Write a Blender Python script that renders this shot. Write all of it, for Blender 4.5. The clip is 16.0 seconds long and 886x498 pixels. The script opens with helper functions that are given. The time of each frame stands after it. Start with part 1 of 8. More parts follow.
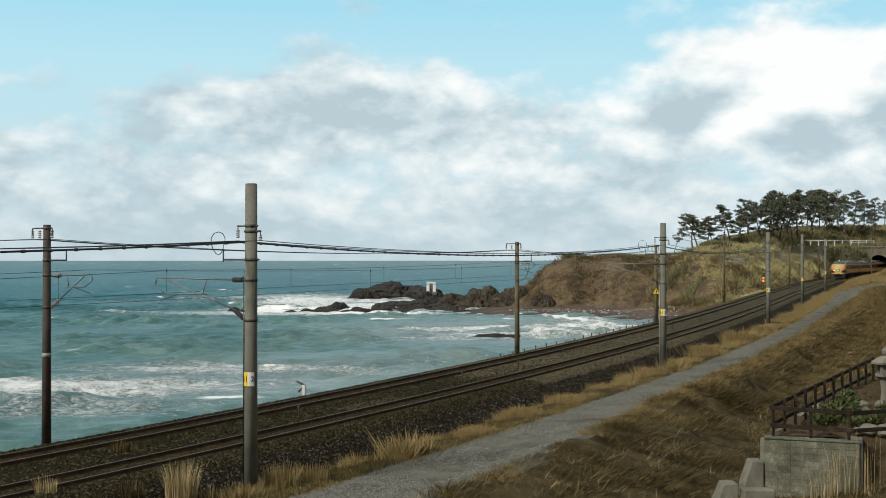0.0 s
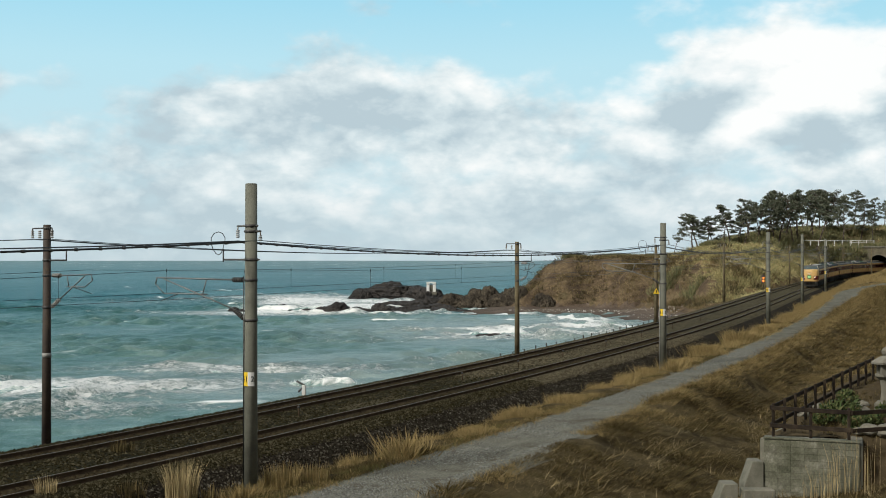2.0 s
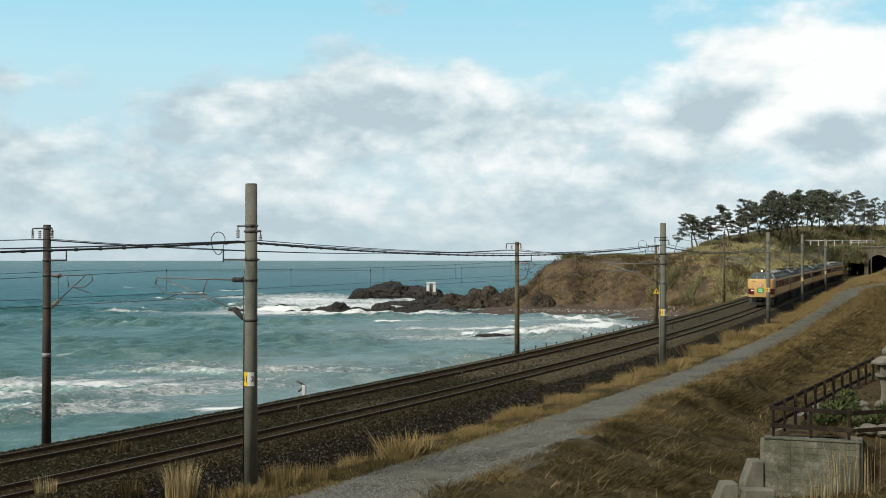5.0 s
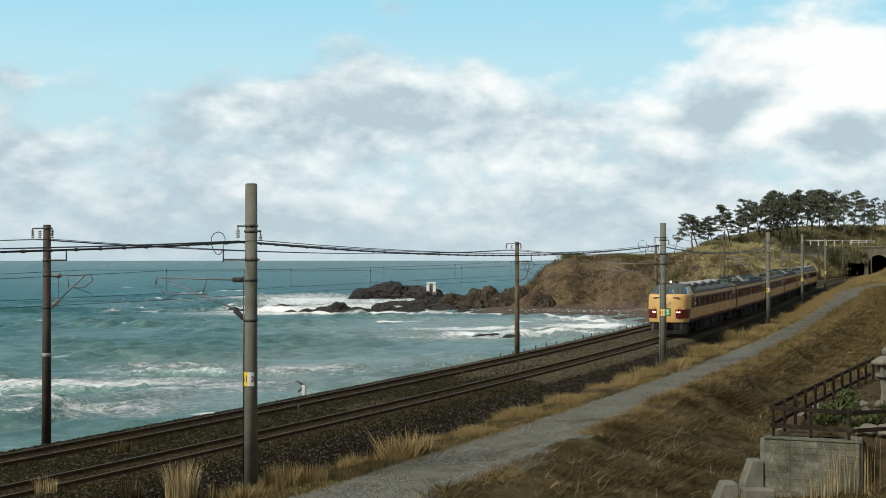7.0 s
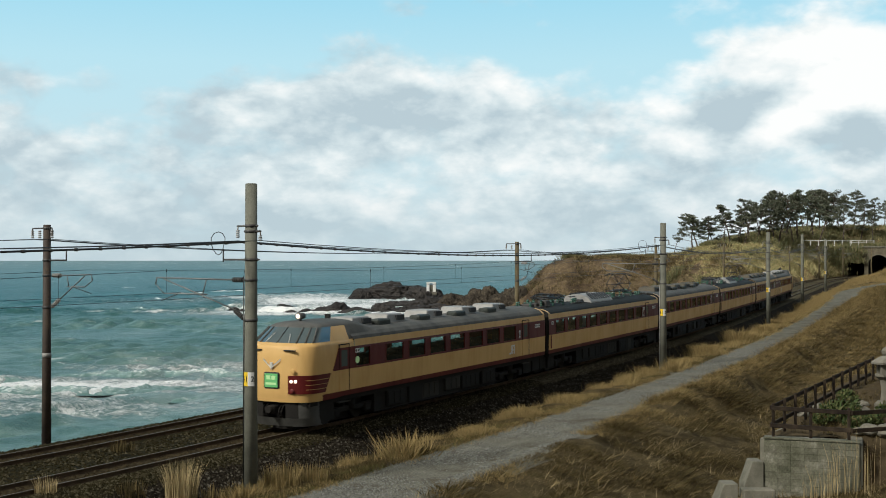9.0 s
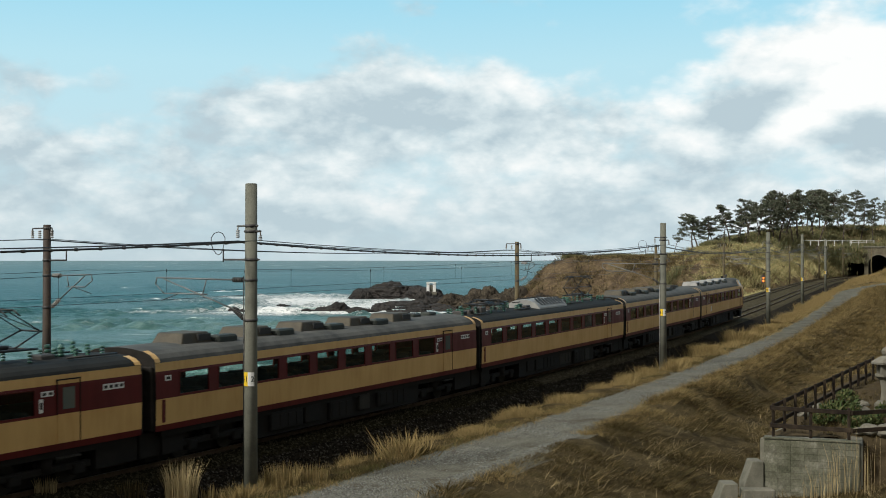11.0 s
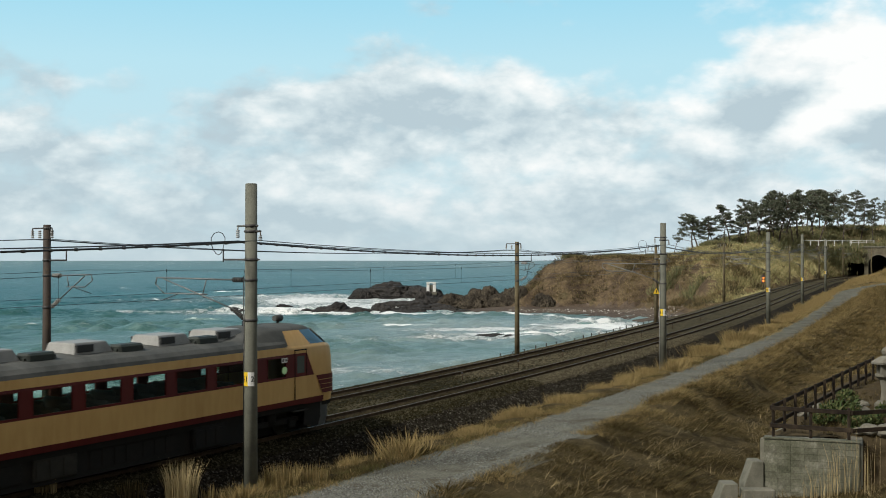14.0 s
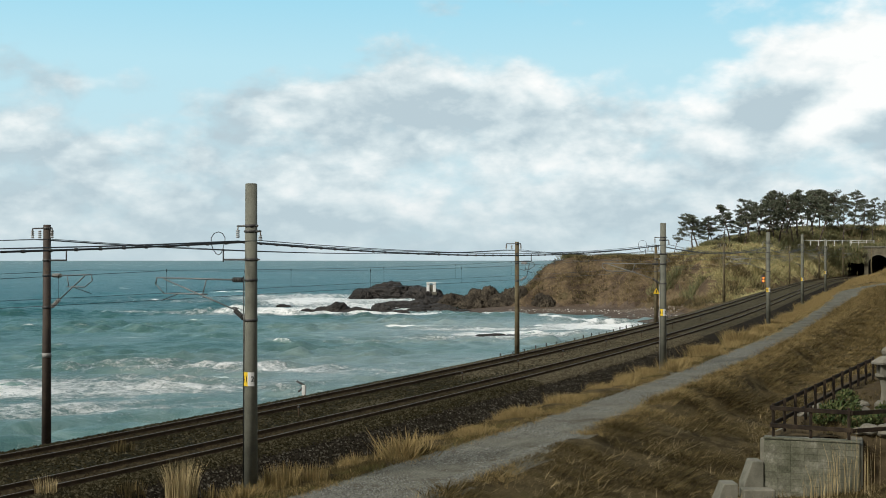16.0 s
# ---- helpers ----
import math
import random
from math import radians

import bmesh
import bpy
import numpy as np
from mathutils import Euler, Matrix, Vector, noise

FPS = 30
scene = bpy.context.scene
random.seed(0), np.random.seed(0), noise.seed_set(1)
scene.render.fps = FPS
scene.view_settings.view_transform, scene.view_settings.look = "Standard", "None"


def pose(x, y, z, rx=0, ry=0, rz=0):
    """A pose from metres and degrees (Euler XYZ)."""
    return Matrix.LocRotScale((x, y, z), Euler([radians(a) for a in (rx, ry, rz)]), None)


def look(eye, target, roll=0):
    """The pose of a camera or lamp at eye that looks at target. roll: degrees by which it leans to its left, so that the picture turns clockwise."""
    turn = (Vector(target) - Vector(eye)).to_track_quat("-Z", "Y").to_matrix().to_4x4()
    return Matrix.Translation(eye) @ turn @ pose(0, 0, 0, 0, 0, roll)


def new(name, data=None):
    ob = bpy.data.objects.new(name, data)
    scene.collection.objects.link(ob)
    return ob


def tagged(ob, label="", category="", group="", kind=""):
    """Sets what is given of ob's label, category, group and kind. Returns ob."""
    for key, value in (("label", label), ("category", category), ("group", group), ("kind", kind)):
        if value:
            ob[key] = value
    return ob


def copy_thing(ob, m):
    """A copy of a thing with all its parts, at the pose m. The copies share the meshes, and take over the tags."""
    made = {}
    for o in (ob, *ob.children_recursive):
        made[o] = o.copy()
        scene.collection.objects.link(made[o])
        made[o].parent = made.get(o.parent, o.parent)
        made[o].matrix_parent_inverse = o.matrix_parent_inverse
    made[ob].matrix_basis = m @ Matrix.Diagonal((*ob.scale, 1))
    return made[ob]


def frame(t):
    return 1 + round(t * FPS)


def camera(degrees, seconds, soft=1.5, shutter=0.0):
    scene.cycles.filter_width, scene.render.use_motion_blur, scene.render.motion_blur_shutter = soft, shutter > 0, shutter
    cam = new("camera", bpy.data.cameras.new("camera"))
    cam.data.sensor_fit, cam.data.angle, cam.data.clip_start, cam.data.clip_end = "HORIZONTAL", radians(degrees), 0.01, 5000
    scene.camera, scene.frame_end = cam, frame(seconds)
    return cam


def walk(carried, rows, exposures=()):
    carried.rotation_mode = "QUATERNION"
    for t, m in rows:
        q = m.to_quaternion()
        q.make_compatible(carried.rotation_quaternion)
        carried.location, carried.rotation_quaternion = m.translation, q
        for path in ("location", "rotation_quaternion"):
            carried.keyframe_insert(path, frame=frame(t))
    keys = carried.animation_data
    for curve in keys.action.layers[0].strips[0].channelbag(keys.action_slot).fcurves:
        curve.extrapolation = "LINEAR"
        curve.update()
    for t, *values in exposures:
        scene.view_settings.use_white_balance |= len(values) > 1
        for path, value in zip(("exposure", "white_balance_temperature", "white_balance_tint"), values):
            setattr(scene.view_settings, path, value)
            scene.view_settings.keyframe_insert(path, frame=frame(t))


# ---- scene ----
from mathutils import kdtree

# ---- camera: stands still on the slope above the line ----
cam = camera(41.855, 16.0, 0.95, 0.08)
VIEW = pose(0, 0, 6.122, 90.539, 0, 0)
walk(cam, [(0.0, VIEW), (16.0, VIEW)], exposures=[(0.0, 0.0, 6440, 8), (16.0, 0.0, 6440, 8)])

# ---- daylight: broken cloud, hazy sun from over the sea behind the camera ----
SUN_DIR = Vector((-0.60, -0.48, 0.66)).normalized()
world = bpy.data.worlds.new("sky")
scene.world = world
world.use_nodes = True
wn = world.node_tree.nodes
wn.clear()
w_out = wn.new("ShaderNodeOutputWorld")
w_bg = wn.new("ShaderNodeBackground")
w_sky = wn.new("ShaderNodeTexSky")
w_sky.sky_type = "NISHITA"
w_sky.sun_disc = False
w_sky.sun_elevation = math.asin(SUN_DIR.z)
w_sky.sun_rotation = math.atan2(SUN_DIR.x, SUN_DIR.y)
w_sky.air_density, w_sky.dust_density, w_sky.ozone_density = 0.8, 4.0, 0.6
w_bg.inputs["Strength"].default_value = 0.054
w_map = wn.new("ShaderNodeTexCoord")
w_noise = wn.new("ShaderNodeTexNoise")
w_noise.inputs["Scale"].default_value, w_noise.inputs["Detail"].default_value = 3.0, 5.0
w_veil = wn.new("ShaderNodeMapRange")
w_veil.inputs["From Min"].default_value, w_veil.inputs["From Max"].default_value = 0.35, 0.6
w_veil.inputs["To Min"].default_value, w_veil.inputs["To Max"].default_value = 0.5, 0.9
w_mix = wn.new("ShaderNodeMix")
w_mix.data_type = "RGBA"
w_mix.inputs[7].default_value = (6.6, 6.4, 5.9, 1)
world.node_tree.links.new(w_map.outputs["Generated"], w_noise.inputs["Vector"])
world.node_tree.links.new(w_noise.outputs["Fac"], w_veil.inputs["Value"])
world.node_tree.links.new(w_veil.outputs["Result"], w_mix.inputs["Factor"])
world.node_tree.links.new(w_sky.outputs["Color"], w_mix.inputs[6])
world.node_tree.links.new(w_mix.outputs[2], w_bg.inputs["Color"])
world.node_tree.links.new(w_bg.outputs["Background"], w_out.inputs["Surface"])

sun_data = bpy.data.lights.new("sun", "SUN")
sun_data.energy, sun_data.angle, sun_data.color = 3.6, radians(10.0), (1.0, 0.95, 0.86)
sun = new("sun", sun_data)
sun.matrix_world = look(SUN_DIR * 300, (0, 0, 0))

# ---- the line of the railway: distance along it, offset to its right, height over the rail ----
H0, K1, K2, K3 = 0.54144, -0.0022145, 5.99688e-6, 8.20514e-9
G1, G2 = 0.0093075, -1.1101e-5
SPACING = 4.02


def heading(s):
    s = np.clip(s, -40.0, 330.0)
    return H0 + K1 * s + K2 * s ** 2 + K3 * s ** 3


LINE_S = np.arange(-420.0, 460.01, 0.5)
LINE_H = heading(LINE_S)
LINE_X, LINE_Y = np.cumsum(np.sin(LINE_H)) * 0.5, np.cumsum(np.cos(LINE_H)) * 0.5
LINE_X += -12.1275 - np.interp(0.0, LINE_S, LINE_X)
LINE_Y += 30.0 - np.interp(0.0, LINE_S, LINE_Y)


def rail_z(s):
    s = np.clip(s, -40.0, 380.0)
    u = np.clip((s - 175.0) / 75.0, 0.0, 1.0)
    return G1 * s + G2 * s ** 2 + 0.5 * u * u * (3 - 2 * u)


def on_line(s, off=0.0, z=0.0):
    """World x, y, z of a place on the line; numbers or arrays."""
    h = np.interp(s, LINE_S, LINE_H)
    x = np.interp(s, LINE_S, LINE_X) + off * np.cos(h)
    y = np.interp(s, LINE_S, LINE_Y) - off * np.sin(h)
    return x, y, rail_z(s) + z


LINE_TREE = kdtree.KDTree(len(LINE_S))
for _i, (_x, _y) in enumerate(zip(LINE_X, LINE_Y)):
    LINE_TREE.insert((_x, _y, 0.0), _i)
LINE_TREE.balance()


def to_line(x, y):
    """Distance along the line and offset of a place in the plan."""
    _, i, _ = LINE_TREE.find((x, y, 0.0))
    h = LINE_H[i]
    dx, dy = x - LINE_X[i], y - LINE_Y[i]
    return LINE_S[i] + dx * math.sin(h) + dy * math.cos(h), dx * math.cos(h) - dy * math.sin(h)


SEA_Z = -4.5

# ---- materials ----
def nodes_of(name):
    m = bpy.data.materials.new(name)
    m.use_nodes = True
    nt = m.node_tree
    return m, nt, nt.nodes["Principled BSDF"]


def add(nt, kind, **values):
    n = nt.nodes.new(kind)
    for k, v in values.items():
        if k in ("operation", "blend_type", "data_type", "feature", "distance", "interpolation_type", "noise_type", "bands_direction", "wave_type", "clamp"):
            setattr(n, k, v)
        else:
            n.inputs[k.replace("_", " ")].default_value = v
    return n


def link(nt, a, b):
    nt.links.new(a, b)


def ramp(nt, src, stops):
    r = nt.nodes.new("ShaderNodeValToRGB")
    e = r.color_ramp.elements
    while len(e) < len(stops):
        e.new(0.5)
    for el, (pos, col) in zip(e, stops):
        el.position = pos
        el.color = (*col, 1.0) if len(col) == 3 else col
    link(nt, src, r.inputs["Fac"])
    return r


def grey(v):
    return (v, v, v)


def surface(name, cols, scale=4.0, rough=0.8, metal=0.0, bump=0.2, fine=40.0, dist=0.02, spread=0.12, detail=6.0, coords="Object"):
    """A worn surface: blotches between the given colours, a fine grain over them, and relief."""
    m, nt, b = nodes_of(name)
    tc = nt.nodes.new("ShaderNodeTexCoord")
    src = tc.outputs[coords] if coords != "Place" else nt.nodes.new("ShaderNodeNewGeometry").outputs["Position"]
    big = add(nt, "ShaderNodeTexNoise", Scale=scale, Detail=detail, Roughness=0.6)
    small = add(nt, "ShaderNodeTexNoise", Scale=fine, Detail=3.0, Roughness=0.7)
    link(nt, src, big.inputs["Vector"])
    link(nt, src, small.inputs["Vector"])
    n = len(cols)
    r = ramp(nt, big.outputs["Fac"], [(0.3 + 0.4 * i / max(1, n - 1), c) for i, c in enumerate(cols)])
    hsv = nt.nodes.new("ShaderNodeHueSaturation")
    mr = add(nt, "ShaderNodeMapRange", From_Min=0.3, From_Max=0.7, To_Min=1 - spread, To_Max=1 + spread)
    link(nt, small.outputs["Fac"], mr.inputs["Value"])
    link(nt, mr.outputs["Result"], hsv.inputs["Value"])
    link(nt, r.outputs["Color"], hsv.inputs["Color"])
    link(nt, hsv.outputs["Color"], b.inputs["Base Color"])
    rr = add(nt, "ShaderNodeMapRange", From_Min=0.3, From_Max=0.7, To_Min=max(0.02, rough - 0.1), To_Max=min(1.0, rough + 0.1))
    link(nt, big.outputs["Fac"], rr.inputs["Value"])
    link(nt, rr.outputs["Result"], b.inputs["Roughness"])
    b.inputs["Metallic"].default_value = metal
    if rough >= 0.8:
        b.inputs["Specular IOR Level"].default_value = 0.15 if rough < 0.95 else 0.02
    bp = add(nt, "ShaderNodeBump", Strength=bump, Distance=dist)
    link(nt, small.outputs["Fac"], bp.inputs["Height"])
    link(nt, bp.outputs["Normal"], b.inputs["Normal"])
    return m


def random_tint(name, cols, rough=0.9, per="object", bump=0.0):
    """A colour picked from a ramp for each object or each island."""
    m, nt, b = nodes_of(name)
    if per == "object":
        src = nt.nodes.new("ShaderNodeObjectInfo").outputs["Random"]
    else:
        src = nt.nodes.new("ShaderNodeNewGeometry").outputs["Random Per Island"]
    r = ramp(nt, src, [(i / max(1, len(cols) - 1), c) for i, c in enumerate(cols)])
    link(nt, r.outputs["Color"], b.inputs["Base Color"])
    b.inputs["Roughness"].default_value = rough
    b.inputs["Specular IOR Level"].default_value = 0.2 if rough < 0.95 else 0.0
    return m


def glow(name, col, strength):
    m, nt, b = nodes_of(name)
    b.inputs["Base Color"].default_value = (*col, 1)
    b.inputs["Emission Color"].default_value = (*col, 1)
    b.inputs["Emission Strength"].default_value = strength
    return m


M_CONCRETE = surface("weathered_concrete", [(0.09, 0.088, 0.066), (0.155, 0.15, 0.118), (0.22, 0.21, 0.17)], 1.5, 0.85, bump=0.3, fine=30)
M_POLE = surface("pole_concrete", [(0.105, 0.108, 0.088), (0.150, 0.153, 0.126), (0.195, 0.197, 0.163)], 1.2, 0.8, bump=0.15, fine=25)
M_POLE_BROWN = surface("rusty_pole", [(0.026, 0.018, 0.014), (0.045, 0.032, 0.024), (0.075, 0.055, 0.038)], 2.0, 0.75, bump=0.2, fine=30)
M_POLE_OLIVE = surface("weathered_timber_pole", [(0.075, 0.060, 0.034), (0.125, 0.102, 0.060), (0.175, 0.148, 0.092)], 2.0, 0.85, bump=0.2, fine=30)
M_STEEL = surface("galvanised_steel", [(0.15, 0.155, 0.15), (0.23, 0.235, 0.23)], 3.0, 0.55, 0.4, bump=0.05)
M_DARKSTEEL = surface("dark_steel", [(0.05, 0.05, 0.05), (0.09, 0.085, 0.08)], 3.0, 0.6, 0.3, bump=0.1)
M_WIRE = surface("wire", [(0.03, 0.03, 0.032), (0.05, 0.05, 0.05)], 3.0, 0.5, 0.2, bump=0.0)
M_RAIL = surface("rail_steel", [(0.058, 0.041, 0.027), (0.100, 0.072, 0.047)], 3.0, 0.95, 0.0, bump=0.1)
M_RAILTOP = surface("polished_rail", [(0.10, 0.080, 0.060), (0.15, 0.122, 0.094)], 3.0, 0.6, 0.3, bump=0.02)
M_SLEEPER = surface("stained_sleeper", [(0.018, 0.014, 0.009), (0.036, 0.028, 0.018)], 3.0, 0.95, bump=0.3)
M_BALLAST = surface("ballast_bed", [(0.036, 0.030, 0.017), (0.068, 0.057, 0.034), (0.120, 0.102, 0.064)], 2.0, 0.95, bump=1.0, fine=20, dist=0.05, spread=0.45)
M_BALLAST_NEAR = surface("near_ballast_bed", [(0.009, 0.008, 0.004), (0.019, 0.017, 0.009), (0.036, 0.032, 0.018)], 2.0, 0.95, bump=1.0, fine=20, dist=0.05, spread=0.5)
M_RUSTBED = surface("rust_stained_bed", [(0.020, 0.016, 0.009), (0.036, 0.029, 0.017), (0.060, 0.048, 0.028)], 2.0, 0.95, bump=1.0, fine=20, dist=0.04, spread=0.4)
M_STONE_RUST = random_tint("rusty_stone", [(0.016, 0.012, 0.008), (0.034, 0.026, 0.015), (0.058, 0.046, 0.027), (0.028, 0.022, 0.012)], 0.95, "island")
M_STONE = random_tint("ballast_stone", [(0.009, 0.008, 0.004), (0.021, 0.018, 0.009), (0.034, 0.029, 0.016), (0.080, 0.070, 0.045), (0.016, 0.014, 0.007), (0.026, 0.022, 0.012)], 0.95, "island")
M_GROUND = surface("dry_turf", [(0.027, 0.021, 0.011), (0.056, 0.043, 0.022), (0.105, 0.080, 0.040), (0.068, 0.058, 0.027)], 0.9, 0.95, bump=1.0, fine=22, dist=0.07, spread=0.7, detail=12.0)
M_PATH = surface("gravel_path", [(0.058, 0.048, 0.031), (0.116, 0.110, 0.086), (0.152, 0.147, 0.120), (0.188, 0.182, 0.150)], 0.8, 0.95, bump=1.0, fine=16, dist=0.04, spread=0.5, detail=12.0)
M_HILL = surface("hill_scrub", [(0.085, 0.062, 0.036), (0.15, 0.112, 0.062), (0.24, 0.18, 0.095), (0.15, 0.122, 0.062)], 0.14, 0.95, bump=1.0, fine=1.6, dist=0.4, spread=0.35)
M_ROCK = surface("sea_rock", [(0.011, 0.010, 0.009), (0.022, 0.019, 0.017), (0.045, 0.038, 0.032)], 0.35, 0.75, bump=1.0, fine=2.4, dist=0.3, spread=0.45)
M_BEACH = surface("beach_shingle", [(0.055, 0.040, 0.030), (0.095, 0.072, 0.055), (0.14, 0.11, 0.085)], 0.3, 0.9, bump=0.8, fine=2.5, dist=0.15, spread=0.35)
M_FOAM = surface("foam", [(0.72, 0.76, 0.75), (0.84, 0.86, 0.85)], 0.6, 0.8, bump=0.8, fine=5.0, dist=0.1, spread=0.1)
# needle greens are paled to include the distant haze
M_NEEDLES = random_tint("pine_needles", [(0.072, 0.092, 0.066), (0.112, 0.134, 0.092), (0.165, 0.180, 0.125), (0.145, 0.128, 0.100)], 0.9, "island")
M_BARK = surface("pine_bark", [(0.085, 0.07, 0.058), (0.15, 0.122, 0.10)], 2.0, 0.95, bump=0.5, fine=12)
M_STRAW = random_tint("dry_grass", [(0.135, 0.098, 0.040), (0.27, 0.195, 0.082), (0.40, 0.300, 0.140), (0.165, 0.135, 0.052), (0.33, 0.235, 0.100), (0.10, 0.082, 0.032)], 0.9, "island")
M_STRAW_DARK = random_tint("dull_grass", [(0.036, 0.028, 0.013), (0.072, 0.056, 0.026), (0.19, 0.145, 0.072), (0.055, 0.050, 0.021), (0.12, 0.090, 0.042), (0.048, 0.037, 0.018), (0.090, 0.070, 0.032)], 0.95, "island")
M_STRAW_PALE = random_tint("pale_reed", [(0.33, 0.26, 0.13), (0.45, 0.365, 0.20), (0.39, 0.31, 0.165), (0.26, 0.20, 0.10)], 0.85, "island")
M_SCRUB = random_tint("hill_grass", [(0.22, 0.180, 0.085), (0.40, 0.340, 0.165), (0.60, 0.510, 0.270), (0.33, 0.325, 0.155), (0.19, 0.195, 0.095)], 0.95, "island")
M_SCRUB_BROWN = random_tint("bluff_scrub", [(0.110, 0.082, 0.046), (0.20, 0.150, 0.078), (0.30, 0.235, 0.122), (0.15, 0.132, 0.064), (0.085, 0.066, 0.042), (0.24, 0.180, 0.090)], 0.95, "island")
M_LEAF = random_tint("shrub_leaf", [(0.022, 0.040, 0.013), (0.050, 0.075, 0.024), (0.085, 0.105, 0.036), (0.085, 0.070, 0.028)], 0.7, "island")
M_ROCK_BROWN = surface("earthy_rock", [(0.026, 0.022, 0.017), (0.055, 0.046, 0.035), (0.105, 0.088, 0.064)], 0.4, 0.9, bump=1.0, fine=2.4, dist=0.3, spread=0.45)
# colours lifted in place of haze over the far hillside
M_BUSH = random_tint("hill_bush", [(0.095, 0.110, 0.055), (0.17, 0.178, 0.086), (0.28, 0.25, 0.125), (0.135, 0.148, 0.070), (0.20, 0.150, 0.085)], 0.9, "island")
M_BLUFF = surface("bluff_earth", [(0.050, 0.037, 0.027), (0.092, 0.068, 0.046), (0.150, 0.112, 0.068), (0.11, 0.092, 0.052)], 0.3, 0.95, bump=1.0, fine=2.2, dist=0.4, spread=0.4, detail=9.0)
M_MOSS = random_tint("low_green_grass", [(0.06, 0.075, 0.025), (0.09, 0.10, 0.035), (0.14, 0.13, 0.05), (0.10, 0.09, 0.035)], 0.95, "island")
M_SLOPE_BED = surface("dark_slope_bed", [(0.014, 0.011, 0.008), (0.027, 0.022, 0.016), (0.048, 0.040, 0.028)], 3.0, 0.95, bump=1.0, fine=18, dist=0.05, spread=0.4)
M_STONE_BROWN = random_tint("brown_ballast_stone", [(0.024, 0.020, 0.012), (0.052, 0.044, 0.027), (0.078, 0.066, 0.042), (0.15, 0.13, 0.09), (0.040, 0.034, 0.020)], 0.95, "island")
M_STONE_SLOPE = random_tint("dark_slope_stone", [(0.008, 0.007, 0.005), (0.016, 0.014, 0.010), (0.026, 0.022, 0.016), (0.012, 0.010, 0.008), (0.038, 0.033, 0.024), (0.115, 0.105, 0.085)], 0.95, "island")
M_TIMBER = surface("dark_timber", [(0.014, 0.010, 0.008), (0.028, 0.021, 0.015), (0.058, 0.043, 0.030)], 3.0, 0.8, bump=0.3, fine=20)
M_GARDEN_STONE = surface("garden_stone", [(0.10, 0.095, 0.075), (0.16, 0.15, 0.12), (0.22, 0.21, 0.175)], 1.5, 0.9, bump=0.5, fine=10)
M_YELLOW = surface("yellow_plate", [(0.75, 0.50, 0.02), (0.80, 0.55, 0.03)], 3.0, 0.5, bump=0.0)
M_PORCELAIN = surface("porcelain", [(0.26, 0.25, 0.23), (0.36, 0.35, 0.33)], 4.0, 0.3, bump=0.0)
M_TUNNEL = surface("sooty_concrete", [(0.075, 0.065, 0.047), (0.13, 0.115, 0.082), (0.19, 0.168, 0.125)], 0.6, 0.9, bump=0.3, fine=6)
M_SOIL = surface("garden_soil", [(0.05, 0.038, 0.022), (0.09, 0.07, 0.042)], 0.8, 0.95, bump=0.8, fine=8, dist=0.06)

# ---- mesh helpers ----
def mesh_from(name, verts, faces, mat=None, smooth=False):
    me = bpy.data.meshes.new(name)
    me.from_pydata([tuple(map(float, v)) for v in verts], [], faces)
    if mat is not None:
        for m in (mat if isinstance(mat, (list, tuple)) else [mat]):
            me.materials.append(m)
    if smooth:
        me.shade_smooth()
    return me


def grid_mesh(name, X, Y, Z, mat, smooth=True, keep=None):
    """A sheet through arrays of shape (rows, columns)."""
    r, c = X.shape
    me = bpy.data.meshes.new(name)
    co = np.stack([X, Y, Z], -1).reshape(-1, 3).astype(np.float32)
    i = np.arange(r * c).reshape(r, c)
    q = np.stack([i[:-1, :-1], i[:-1, 1:], i[1:, 1:], i[1:, :-1]], -1).reshape(-1, 4).astype(np.int32)
    if keep is not None:
        q = q[keep.ravel()]
    me.vertices.add(len(co))
    me.vertices.foreach_set("co", co.ravel())
    me.loops.add(q.size)
    me.loops.foreach_set("vertex_index", q.ravel())
    me.polygons.add(len(q))
    me.polygons.foreach_set("loop_start", np.arange(0, q.size, 4, dtype=np.int32))
    me.update(calc_edges=True)
    for m in (mat if isinstance(mat, (list, tuple)) else [mat]):
        me.materials.append(m)
    if smooth:
        me.shade_smooth()
    return me


def tri_mesh(name, co, tri, mat):
    """One joined mesh out of arrays of corners and triangles."""
    me = bpy.data.meshes.new(name)
    me.vertices.add(len(co))
    me.vertices.foreach_set("co", np.asarray(co, np.float32).ravel())
    tri = np.asarray(tri, np.int32)
    me.loops.add(tri.size)
    me.loops.foreach_set("vertex_index", tri.ravel())
    me.polygons.add(len(tri))
    me.polygons.foreach_set("loop_start", np.arange(0, tri.size, 3, dtype=np.int32))
    me.update(calc_edges=True)
    me.materials.append(mat)
    return me


def part(name, bm, material, parent, label=""):
    me = bpy.data.meshes.new(name)
    bm.to_mesh(me)
    bm.free()
    for m in (material if isinstance(material, (list, tuple)) else [material]):
        me.materials.append(m)
    ob = new(name, me)
    ob.parent = parent
    return tagged(ob, label)


def part_of(name, me, parent, m=None, label=""):
    ob = new(name, me)
    ob.parent = parent
    if m is not None:
        ob.matrix_basis = m
    return tagged(ob, label)


